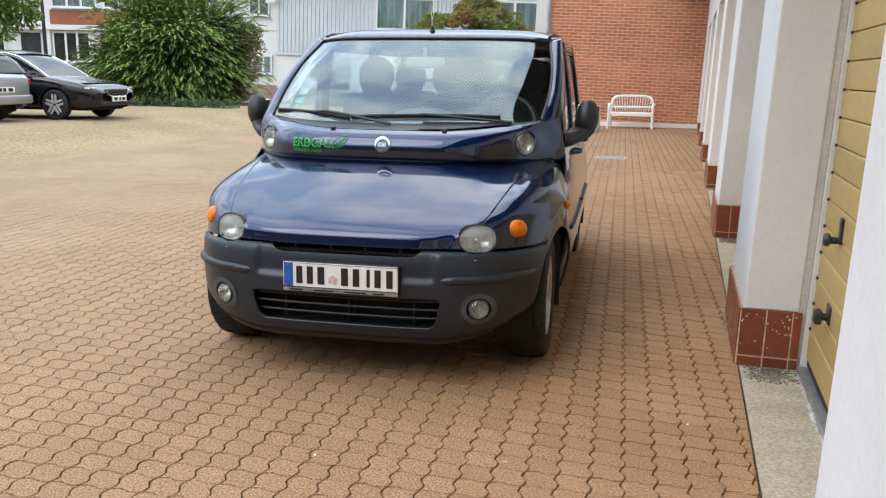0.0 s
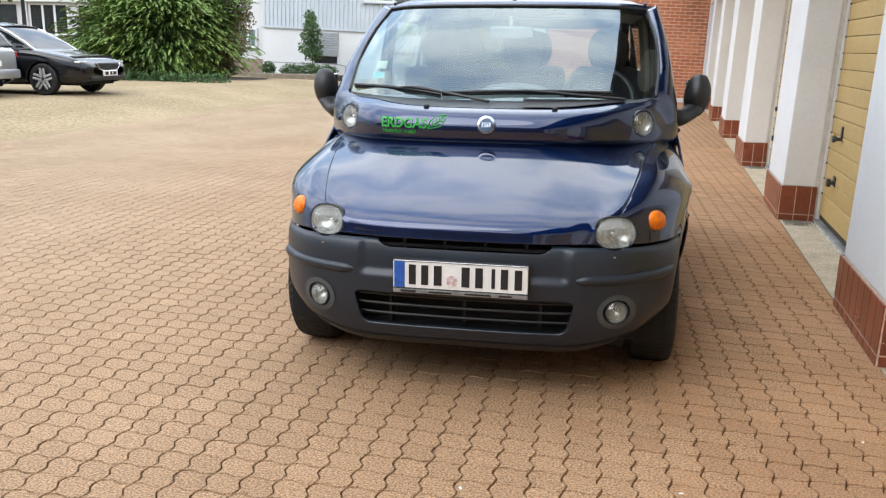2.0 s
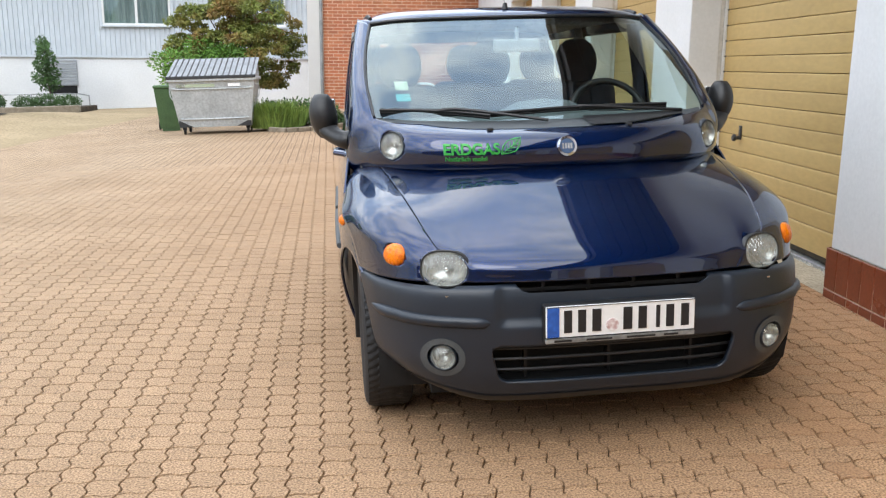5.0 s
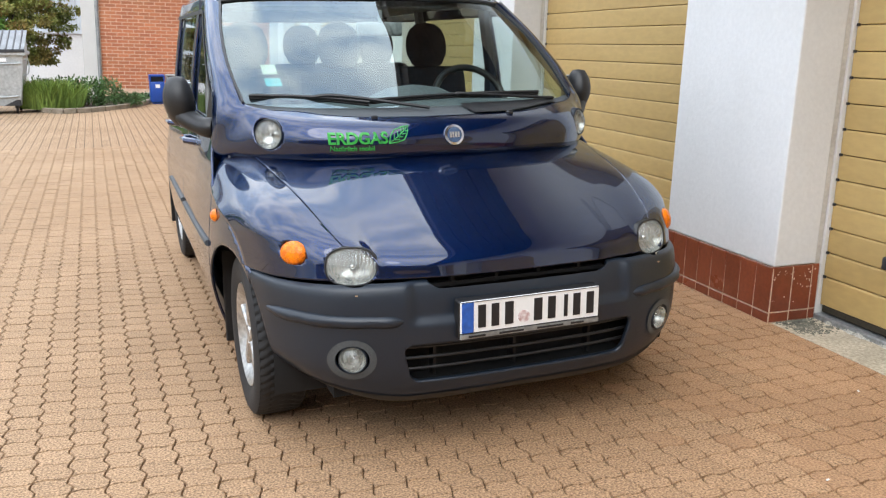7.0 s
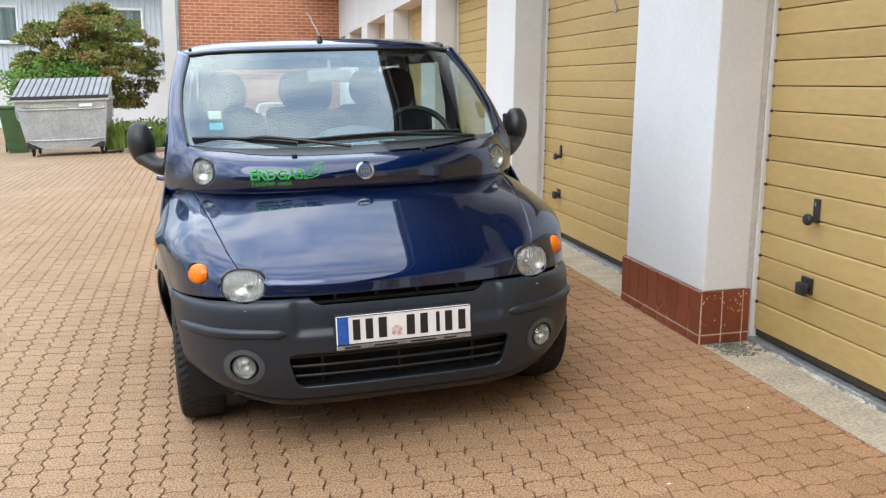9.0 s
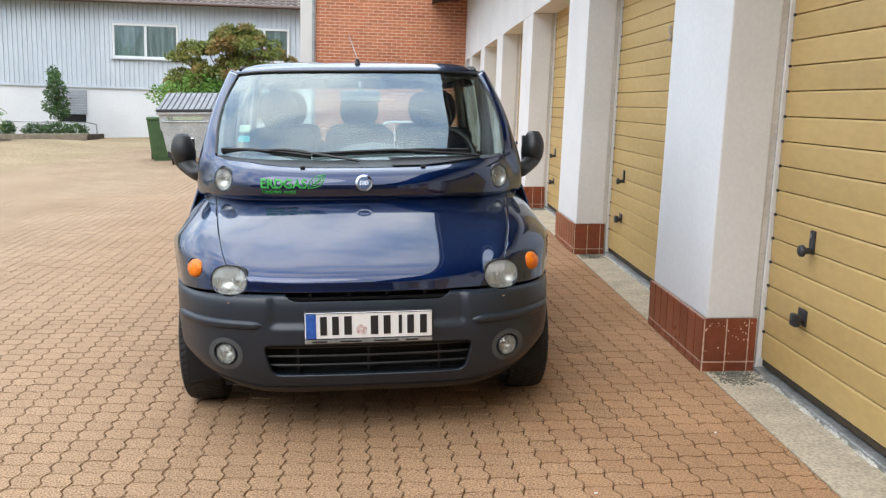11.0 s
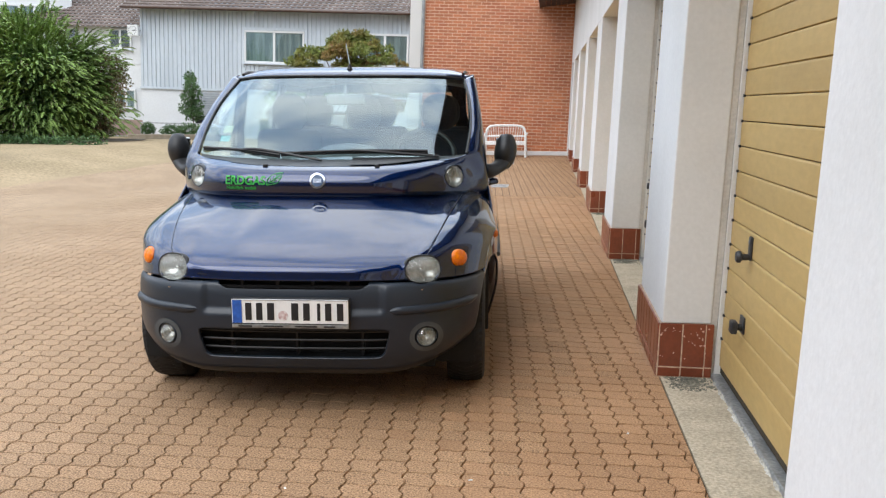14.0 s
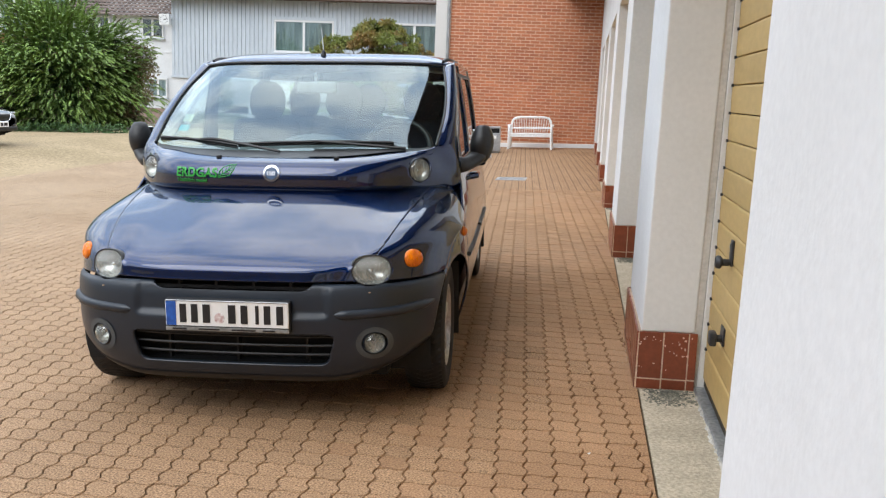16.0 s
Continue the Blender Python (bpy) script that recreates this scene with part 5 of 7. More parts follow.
def brow_face(x, z):
    t = np.interp(z, [q for _, q in BROW], [q for q, _ in BROW])
    return brow_y(x) + float(t)


def on_brow(geo, x0, z0, lift=0.004):
    return [(x0 + x, brow_face(x0 + x, z0 + y - 0.022 * ((x0 + x) / 0.8) ** 2) - lift - z, z0 + y) for x, y, z in geo[0]], geo[1]


part("foil_word", on_brow(words("ERDGAS", 0.060, 0.0012, 0.0017), -0.492, 1.010), M_GREENFOIL, van, "green foil lettering")
part("foil_line", on_brow(words("Natürlich mobil", 0.026, 0.0010, 0.0004), -0.485, 0.984), M_GREENFOIL, van, "small green foil lettering")
leafp = [(a * 0.84, b) for a, b in [(-0.10, 0.0), (-0.092, 0.03), (-0.07, 0.05), (-0.035, 0.058), (0.0, 0.062), (-0.012, 0.035), (-0.03, 0.012), (-0.06, 0.004)]]
lp = [(x, z, 0.0) for x, z in leafp]
vein = [(-0.080, 0.004, 0.001), (-0.042, 0.03, 0.001), (-0.008, 0.056, 0.001)]
lf = part("foil_leaf", on_brow(join(tube(lp + [lp[0]], 0.0026, 4), tube(vein, 0.002, 4), *[tube([(-0.085 + 0.076 * t + 0.008, 0.052 * t + 0.002, 0.001), (-0.085 + 0.076 * t + 0.03 - 0.012 * t, 0.052 * t + 0.004 + 0.0 * t, 0.001)], 0.0018, 4) for t in (0.2, 0.4, 0.6, 0.8)], *[tube([(-0.085 + 0.076 * t + 0.005, 0.052 * t + 0.003, 0.001), (-0.085 + 0.076 * t - 0.002 + 0.01, 0.052 * t + 0.02 + 0.004, 0.001)], 0.0018, 4) for t in (0.2, 0.4, 0.6, 0.75)]), -0.180, 1.008), M_GREENFOIL, van, "green foil leaf")


# mirrors
def door_mirror(sign):
    arm = tube(smooth_path([(0.840, 1.255, 1.040), (0.875, 1.275, 1.042), (0.920, 1.33, 1.062), (0.955, 1.385, 1.095)], 10), [0.052, 0.056, 0.054, 0.050, 0.047, 0.046, 0.047, 0.049, 0.05, 0.04], 12, 0.8)
    shell = []
    for i in range(13):
        t = i / 12
        k = math.sin(math.pi * (0.07 + 0.86 * t)) ** 0.5
        z = 1.045 + 0.198 * t
        cx = 0.948 + 0.016 * t
        ring = []
        for j in range(16):
            b = 2 * math.pi * j / 16
            ring.append((cx + (0.070 if math.cos(b) > 0 else 0.060) * k * math.cos(b), 1.40 + (0.090 if math.sin(b) < 0 else 0.03) * k * math.sin(b), z))
        shell.append(ring)
    shell.insert(0, [(0.948, 1.39, 1.04)] * 16)
    shell.append([(0.964, 1.39, 1.247)] * 16)
    V = [p for r in shell for p in r]
    F = [(i * 16 + j, i * 16 + (j + 1) % 16, (i + 1) * 16 + (j + 1) % 16, (i + 1) * 16 + j) for i in range(len(shell) - 1) for j in range(16)]
    side = (lambda g: g) if sign > 0 else mirrored
    m = part("door_mirror", side(join(arm, (V, F))), M_BLACK, van, "black door mirror", smooth=60)
    part("mirror_glass", side(rbox(0.905, 1.012, 1.425, 1.434, 1.065, 1.22, 0.004, 1)), M_CHROME, m)


door_mirror(1)
door_mirror(-1)


# wheels
def tread(a, k):
    w = TREAD_W[k]
    if w is None:
        return 0.0
    g = 0.0
    if abs(w) in (0.35,):
        g = -0.006
    elif ((a * 58 / (2 * math.pi)) + abs(w) * 1.3) % 1.0 < 0.36 and abs(w) > 0.08:
        g = -0.006
    return g


tyre_prof = [(0.192, -0.078), (0.225, -0.092), (0.262, -0.095), (0.285, -0.091), (0.299, -0.082)]
TREAD_W = [None] * 5
for i_ in range(15):
    w_ = -1 + 2 * i_ / 14
    tyre_prof.append((0.309 - 0.007 * abs(w_) ** 4, 0.080 * w_))
    TREAD_W.append(round(w_, 2))
tyre_prof += [(0.299, 0.082), (0.285, 0.091), (0.262, 0.095), (0.225, 0.092), (0.192, 0.078)]
TREAD_W += [None] * 5
TYRE = mesh_of("tyre", flip(lathe(tyre_prof, 232, "x", tread)), M_RUBBER, smooth=30)
RIM = mesh_of("rim", flip(lathe([(0.04, 0.058), (0.10, 0.048), (0.155, 0.050), (0.176, 0.070), (0.196, 0.084), (0.200, 0.078), (0.192, 0.06), (0.19, -0.07)], 48, "x")), M_ALLOY, smooth=40)
SPOKE = mesh_of("spoke", rbox(0.040, 0.072, -0.024, 0.024, 0.03, 0.178, 0.008, 1), M_ALLOY)
# solid black blocks stand for shaded openings between the spokes
GAPS = mesh_of("rim_gap_block", rbox(0.040, 0.053, -0.026, 0.026, 0.105, 0.165, 0.004, 1), M_VOID)
CAP = mesh_of("hub_cap", flip(lathe([(0.0, 0.074), (0.03, 0.073), (0.038, 0.06), (0.04, 0.04)], 20, "x")), M_ALLOY, smooth=40)
for yy in (AXLE, REAR_AXLE):
    for sign in (-1, 1):
        wh = part("wheel", mesh_of("hub", flip(lathe([(0.0, 0.03), (0.18, 0.03), (0.18, -0.06), (0.0, -0.06)], 24, "x")), M_VOID), None, van, "alloy wheel with a winter tyre", at=pose(sign * 0.757, yy, HUB, 0, 0, 0 if sign > 0 else 180))
        part("tyre", TYRE, None, wh, "black treaded tyre")
        rm = part("rim", RIM, None, wh, "worn alloy rim")
        for k in range(5):
            part("spoke", SPOKE, None, wh, at=pose(0, 0, 0, 72 * k, 0, 0))
            part("rim_gap_block", GAPS, None, wh, at=pose(0, 0, 0, 72 * k + 36, 0, 0))
        part("hub_cap", CAP, None, wh)
        liner = lathe([(0.36, -0.13), (0.36, 0.055)] if sign > 0 else [(0.36, -0.055), (0.36, 0.13)], 40, "x")
        part("wheel_liner", moved(clip(liner, lambda x, y, z: z + 0.12), pose(sign * 0.755 - sign * 0.01, yy, HUB)), M_VOID, van, smooth="all")
for yy in (AXLE, REAR_AXLE):
    for sign in (-1, 1):
        part("mud_flap", rbox(sign * 0.70 - 0.17, sign * 0.70 + 0.17, yy + 0.338, yy + 0.350, 0.17, 0.56, 0.004, 1), M_BLACK, van)

# underside and inner walls
part("underbody", join(box(-0.62, 0.62, 0.26, 3.8, 0.20, 0.30), box(-0.80, 0.80, 1.15, 3.0, 0.20, 0.28), box(-0.6, 0.6, 0.22, 0.95, 0.3, 0.60)), M_VOID, van)
part("bulkhead", box(-0.72, 0.72, 0.98, 1.0, 0.3, 1.07), M_VOID, van)

# cabin
DASH = [
    [(0, 0.985, 1.09), (0.4, 1.00, 1.095), (0.72, 1.11, 1.11)],
    [(0, 1.25, 1.135), (0.4, 1.27, 1.125), (0.76, 1.33, 1.12)],
    [(0, 1.45, 1.11), (0.4, 1.46, 1.09), (0.78, 1.47, 1.08)],
    [(0, 1.52, 0.95), (0.4, 1.52, 0.95), (0.78, 1.52, 0.95)],
]
part("dashboard", (net(DASH, 31, 17)), M_DASH, van, "grey moulded dashboard", smooth="all")
part("instrument_hood", moved(lathe([(0.0, 0.075), (0.10, 0.06), (0.17, 0.02), (0.19, 0.0)], 24), pose(0.06, 1.32, 1.12) @ Matrix.Diagonal((1.25, 0.75, 1, 1))), M_DASH, van, "rounded instrument hood", smooth="all")
sw = part("steering_wheel", moved((lambda R, r: ([((R + r * math.cos(b)) * math.cos(a), (R + r * math.cos(b)) * math.sin(a), r * math.sin(b)) for a in [2 * math.pi * i / 36 for i in range(36)] for b in [2 * math.pi * j / 10 for j in range(10)]], [(i * 10 + j, ((i + 1) % 36) * 10 + j, ((i + 1) % 36) * 10 + (j + 1) % 10, i * 10 + (j + 1) % 10) for i in range(36) for j in range(10)]))(0.188, 0.017), pose(0.47, 1.60, 1.095, 58)), M_BLACK, van, "black steering wheel", smooth="all")
part("wheel_hub", moved(join(rbox(-0.07, 0.07, -0.06, 0.05, -0.045, -0.01, 0.02), rbox(-0.17, 0.17, -0.018, 0.018, -0.03, -0.014, 0.006, 1)), pose(0.47, 1.60, 1.095, 58)), M_BLACK, sw)


def seat(x, y):
    st = part("seat", rbox(x - 0.235, x + 0.235, y - 0.30, y + 0.24, 0.42, 0.60, 0.06, 3), M_SEAT, van, "dark cloth seat", smooth=60)
    part("backrest", moved(rbox(-0.225, 0.225, -0.06, 0.07, 0.0, 0.70, 0.06, 3), pose(x, y + 0.22, 0.56, -12)), M_SEAT, st, smooth=60)
    part("headrest", moved(lathe([(0.001, -1.0), (0.42, -0.93), (0.75, -0.72), (0.95, -0.35), (1.0, 0.0), (0.96, 0.35), (0.78, 0.72), (0.45, 0.94), (0.001, 1.0)], 20), pose(x, y + 0.385, 1.355, -8) @ Matrix.Diagonal((0.125, 0.055, 0.135, 1))), M_SEAT, st, "rounded headrest", smooth="all")
    for dx in (-0.06, 0.06):
        part("headrest_rod", tube([(x + dx, y + 0.365, 1.12), (x + dx, y + 0.38, 1.24)], 0.006, 6), M_CHROME, st)


for x_ in (-0.52, 0.0, 0.52):
    seat(x_, 1.98)
    seat(x_ * 0.98, 2.92)
part("cabin_floor", box(-0.80, 0.80, 1.05, 3.85, 0.36, 0.38), M_DASH, van)
for sign in (-1, 1):
    part("door_lining", box(sign * 0.80 - 0.01, sign * 0.80 + 0.01, 1.10, 3.7, 0.38, 1.04), M_DASH, van)
    part("pillar_lining", tube([(sign * 0.800, 2.06, 1.00), (sign * 0.790, 2.06, 1.25), (sign * 0.745, 2.06, 1.575)], [0.06, 0.048, 0.05], 8, 0.6), M_SEAT, van, "dark door pillar lining", smooth=1)
    part("pillar_lining", tube([(sign * 0.790, 3.07, 1.00), (sign * 0.775, 3.07, 1.25), (sign * 0.735, 3.07, 1.575)], [0.06, 0.05, 0.05], 8, 0.6), M_LINING, van, smooth=1)
rv = part("rear_view_mirror", rbox(-0.115, 0.115, 1.60, 1.63, 1.41, 1.475, 0.012), M_LINING, van, "grey rear-view mirror", smooth=60)
part("mirror_stem", tube([(0, 1.60, 1.47), (0, 1.60, 1.53)], 0.01, 6), M_LINING, rv)
for sign in (-1, 1):
    part("sun_visor", rbox(sign * 0.33 - 0.2, sign * 0.33 + 0.2, 1.84, 2.0, 1.545, 1.56, 0.006, 1), M_LINING, van)
for x_, t_, m_, w_, h_ in ((-0.525, 0.325, M_STICKW, 0.030, 0.034), (-0.525, 0.215, M_STICKT, 0.032, 0.026)):
    p_ = on_screen(x_, t_)
    q_ = on_screen(x_, t_ + 0.05)
    d_ = (q_ - p_) / np.linalg.norm(q_ - p_)
    s_ = np.array((1, -0.35, 0.0)) / 1.06
    V_ = [tuple(p_ + s_ * a * w_ + d_ * b * h_ + np.array((0, 0.006, -0.006))) for a, b in ((-1, -1), (1, -1), (1, 1), (-1, 1))]
    part("windscreen_sticker", (V_, [(0, 1, 2, 3)]), m_, ws, "small square sticker", solid=0.001)

# ---- the far end of the yard: bench, bins, container ----
def bench():
    b = thing("garden_bench", "white plastic garden bench with slatted back by the brick wall", "bench", pose(-1.46, 23.95, 0, 0, 0, -1))
    W = 0.60
    part("seat", rbox(-W + 0.03, W - 0.03, -0.24, 0.20, 0.385, 0.425, 0.015), M_BENCH, b)
    for sx in (-1, 1):
        part("leg", tube(smooth_path([(sx * (W - 0.02), -0.27, 0.0), (sx * (W - 0.03), -0.25, 0.3), (sx * (W - 0.03), -0.22, 0.56), (sx * (W - 0.03), -0.16, 0.625)], 12), 0.032, 8), M_BENCH, b, smooth=1)
        part("leg", tube(smooth_path([(sx * (W - 0.02), 0.32, 0.0), (sx * (W - 0.05), 0.24, 0.4), (sx * (W - 0.05), 0.27, 0.62)], 10), 0.032, 8), M_BENCH, b, smooth=1)
        part("armrest", tube(smooth_path([(sx * (W - 0.03), -0.17, 0.625), (sx * W, 0.0, 0.64), (sx * (W - 0.04), 0.27, 0.64)], 10), 0.034, 8, 0.6), M_BENCH, b, smooth=1)
    part("top_rail", tube(smooth_path([(-W + 0.05, 0.26, 0.60), (-W + 0.10, 0.29, 0.78), (-0.35, 0.31, 0.845), (0, 0.315, 0.855), (0.35, 0.31, 0.845), (W - 0.10, 0.29, 0.78), (W - 0.05, 0.26, 0.60)], 31), 0.032, 8), M_BENCH, b, smooth=1)
    part("mid_rail", tube([(-W + 0.08, 0.24, 0.56), (W - 0.08, 0.24, 0.56)], 0.022, 8), M_BENCH, b, smooth=1)
    for i in range(15):
        t = -1 + 2 * i / 14
        part("slat", tube([(t * 0.43, 0.21, 0.43), (t * 0.46, 0.24, 0.6), (t * 0.49, 0.30, 0.845 - 0.05 * t * t)], 0.013, 6, 0.6), M_BENCH, b)
    part("front_apron", rbox(-W + 0.05, W - 0.05, -0.245, -0.225, 0.33, 0.39, 0.006, 1), M_BENCH, b)


bench()


def wall_bin(x, label, mat, w, z0, z1):
    b = thing("litter_bin", label, "litter bin", pose(x, 22.1, 0, 0, 0, 6))
    body = part("body", rbox(-w / 2, w / 2, -0.14, 0.14, z0, z1 - 0.14, 0.03), mat, b, smooth=1)
    part("hood", join(rbox(-w / 2, -w / 2 + 0.03, -0.14, 0.14, z1 - 0.145, z1, 0.01, 1), rbox(w / 2 - 0.03, w / 2, -0.14, 0.14, z1 - 0.145, z1, 0.01, 1), rbox(-w / 2, w / 2, -0.14, 0.14, z1 - 0.03, z1 + 0.02, 0.01, 1)), mat, b)
    part("inside", box(-w / 2 + 0.03, w / 2 - 0.03, -0.10, 0.13, z1 - 0.14, z1 - 0.03), M_VOID, b)
    part("emblem", box(-0.05, 0.05, -0.145, -0.139, z1 - 0.28, z1 - 0.20), M_PLATE, body)
    part("back_rail", box(-0.05, 0.05, 0.13, 0.16, z0, z0 + 0.06), M_STEEL, b)
    part("foot", box(-w / 2 + 0.04, w / 2 - 0.04, -0.10, 0.10, 0.0, z0 + 0.01), mat, b)


wall_bin(-2.62, "blue litter bin at the end of the kerb", M_BINBLUE, 0.33, 0.03, 0.64)
wall_bin(-2.26, "pale grey litter bin beside the blue one", M_BINGREY, 0.31, 0.03, 0.64)


def container():
    c = thing("waste_container", "dented galvanised waste container with a ribbed grey lid", "waste container", pose(-6.00, 20.5, 0, 0, 0, 3) @ Matrix.Diagonal((0.80, 0.85, 0.93, 1.0)))
    a0, a1, d0, d1, h = 0.95, 1.13, 0.55, 0.70, 1.22
    V = [(-a0, -d0, 0.17), (a0, -d0, 0.17), (a0, d0, 0.17), (-a0, d0, 0.17), (-a1, -d1, h), (a1, -d1, h), (a1, d1, h), (-a1, d1, h)]
    body = part("body", (V, [(3, 2, 1, 0), (0, 1, 5, 4), (1, 2, 6, 5), (2, 3, 7, 6), (3, 0, 4, 7)]), M_ZINC, c, "dented galvanised tub", solid=0.02)
    for z in (0.36, 1.05):
        k = (z - 0.17) / (h - 0.17)
        y, w = -(d0 + (d1 - d0) * k) - 0.01, a0 + (a1 - a0) * k - 0.12
        part("pressed_rib", tube(smooth_path([(-w, y, z + 0.03), (-w + 0.08, y, z), (w - 0.08, y, z), (w, y, z + 0.03)], 12), 0.022, 6, 0.7), M_ZINC, body, smooth=1)
    part("rim", join(rbox(-a1 - 0.05, a1 + 0.05, -d1 - 0.05, -d1 + 0.01, h, h + 0.08, 0.012, 1), rbox(-a1 - 0.05, -a1 + 0.01, -d1 + 0.01, d1, h, h + 0.08, 0.012, 1), rbox(a1 - 0.01, a1 + 0.05, -d1 + 0.01, d1, h, h + 0.08, 0.012, 1)), M_ZINC, c)
    for s in (-1, 1):
        g = [(s * (a1 + 0.0), -d1 + 0.02, h + 0.04), (s * (a1 + 0.0), d1, h + 0.04), (s * (a1 + 0.0), d1, h + 0.46), (s * (a1 - 0.03), -d1 + 0.02, h + 0.04), (s * (a1 - 0.03), d1, h + 0.04), (s * (a1 - 0.03), d1, h + 0.46)]
        part("gable", (g, [(0, 1, 2), (5, 4, 3), (0, 2, 5, 3)]), M_ZINC, c)
    lid = part("lid", ([(-a1 - 0.04, -d1 - 0.03, h + 0.09), (a1 + 0.04, -d1 - 0.03, h + 0.09), (a1 + 0.04, d1 + 0.02, h + 0.50), (-a1 - 0.04, d1 + 0.02, h + 0.50)], [(0, 1, 2, 3)]), M_ZINCLID, c, "grey ribbed plastic lid", solid=-0.03)
    for i in range(15):
        x = -a1 + 0.06 + i * (2 * a1 - 0.12) / 14
        part("lid_rib", tube([(x, -d1 - 0.02, h + 0.125), (x, d1, h + 0.53)], 0.02, 6), M_IRON, lid)
    part("lid_edge", rbox(-a1 - 0.05, a1 + 0.05, -d1 - 0.07, -d1 - 0.03, h + 0.06, h + 0.13, 0.01, 1), M_IRON, lid)
    for x, w in ((-0.45, 0.5), (0.62, 0.16), (-0.85, 0.10)):
        part("label_strip", moved(box(-w, w, -0.004, 0.0, -0.035, 0.035), pose(x * 0.95, -d1 + 0.01 - 0.004, 1.13, -8)), M_STICKW if w > 0.2 else M_PLATE, body)
    for s in (-1, 1):
        part("lifting_bracket", tube(smooth_path([(s * (a1 - 0.02), -0.25, 1.12), (s * (a1 + 0.07), -0.25, 1.1), (s * (a1 + 0.05), -0.25, 0.85), (s * (a1 - 0.09), -0.25, 0.78)], 12), 0.016, 6), M_ZINC, c)
        part("skirt", ([(s * a0 * 0.6, -d0 - 0.012, 0.17), (s * (a0 + 0.01), -d0 - 0.012, 0.17), (s * (a0 + 0.015), -d0 - 0.02, 0.34)], [(0, 1, 2)]), M_IRON, c, solid=0.004)
        for y in (-0.42, 0.42):
            w = part("castor", lathe([(0.0, -0.025), (0.085, -0.025), (0.09, 0.0), (0.085, 0.025), (0.0, 0.025)], 16, "x"), M_RUBBER, c, at=pose(s * 0.85, y, 0.09))
            part("fork", box(s * 0.85 - 0.05, s * 0.85 + 0.05, y - 0.03, y + 0.03, 0.11, 0.19), M_IRON, c)


container()


def wheelie_bin():
    c = thing("wheelie_bin", "green plastic wheelie bin beside the waste container", "bin", pose(-7.35, 21.75, 0, 0, 0, 12))
    V = [(-0.24, -0.25, 0.06), (0.24, -0.25, 0.06), (0.24, 0.25, 0.06), (-0.24, 0.25, 0.06), (-0.31, -0.34, 0.98), (0.31, -0.34, 0.98), (0.31, 0.34, 0.98), (-0.31, 0.34, 0.98)]
    part("body", (V, [(3, 2, 1, 0), (0, 1, 5, 4), (1, 2, 6, 5), (2, 3, 7, 6), (3, 0, 4, 7)]), M_BINGREEN, c)
    part("lid", rbox(-0.33, 0.33, -0.37, 0.36, 0.985, 1.06, 0.025), M_BINGREEN, c, smooth=1)
    part("foot", box(-0.2, 0.2, -0.24, -0.10, 0.0, 0.065), M_BINGREEN, c)
    for s in (-1, 1):
        part("wheel", lathe([(0.0, -0.02), (0.095, -0.02), (0.1, 0.0), (0.095, 0.02), (0.0, 0.02)], 16, "x"), M_RUBBER, c, at=pose(s * 0.27, 0.25, 0.1))


wheelie_bin()

# planting bed, kerbs
KERB = smooth_path([(-5.0, 21.3), (-4.98, 20.75), (-4.80, 20.2), (-4.42, 19.82), (-3.95, 20.0), (-3.45, 20.6), (-2.98, 21.55), (-2.80, 22.6), (-2.75, 23.6), (-2.75, 24.75)], 19)
Vb_ = [(x, y, z) for x, y in KERB + [(-9.5, 24.75), (-9.5, 30), (-4.27, 30), (-4.27, 24.76), (-2.75, 24.76)] for z in (-0.02, 0.06)]
nb_ = len(Vb_) // 2
tagged(part("bed", ([(-5.0, 24.0, 0.07)] + Vb_, [(0, 2 + 2 * i, 2 + 2 * ((i + 1) % 19)) for i in range(18)]), M_SOIL), "dark soil of the planting bed", "bed", kind="structure")
tagged(part("bed_behind", box(-7.9, -4.27, 24.77, 30, -0.02, 0.07), M_SOIL), "soil under the maple and the bushes", "bed", kind="structure")
kerb_ = thing("kerb", "weathered stone kerb curving round the planting bed", "kerb", kind="structure")
for (xa_, ya_), (xb_, yb_) in zip(KERB, KERB[1:]):
    l_ = math.hypot(xb_ - xa_, yb_ - ya_)
    part("kerb_stone", moved(rbox(-l_ / 2 + 0.004, l_ / 2 - 0.004, -0.05, 0.05, -0.02, 0.095, 0.012, 1), Matrix.Translation(((xa_ + xb_) / 2, (ya_ + yb_) / 2, 0)) @ Matrix.Rotation(math.atan2(yb_ - ya_, xb_ - xa_), 4, "Z")), M_KERB, kerb_)
planter = thing("planter", "low brown stone planter edge with a tree and clipped shrubs", "planter", kind="structure")
part("edge", join(rbox(-17.1, -13.4, 33.2, 33.4, -0.05, 0.26, 0.02, 1), rbox(-17.1, -16.9, 33.41, 35.2, -0.05, 0.22, 0.02, 1)), M_KERB, planter)
part("soil", box(-16.89, -13.4, 33.41, 35.2, -0.05, 0.18), M_SOIL, planter)
rail2 = thing("handrail", "thin galvanised handrail in front of the white wall", "handrail")
part("top_bar", tube([(-17.6, 35.4, 0.68), (-14.1, 35.4, 0.62), (-13.6, 35.0, 0.55), (-13.6, 35.0, -0.02)], 0.026, 6), M_STEEL, rail2)
for x_ in (-17.6, -15.9, -14.2):
    part("post", tube([(x_, 35.4, -0.02), (x_, 35.4, 0.63)], 0.022, 6), M_STEEL, rail2)


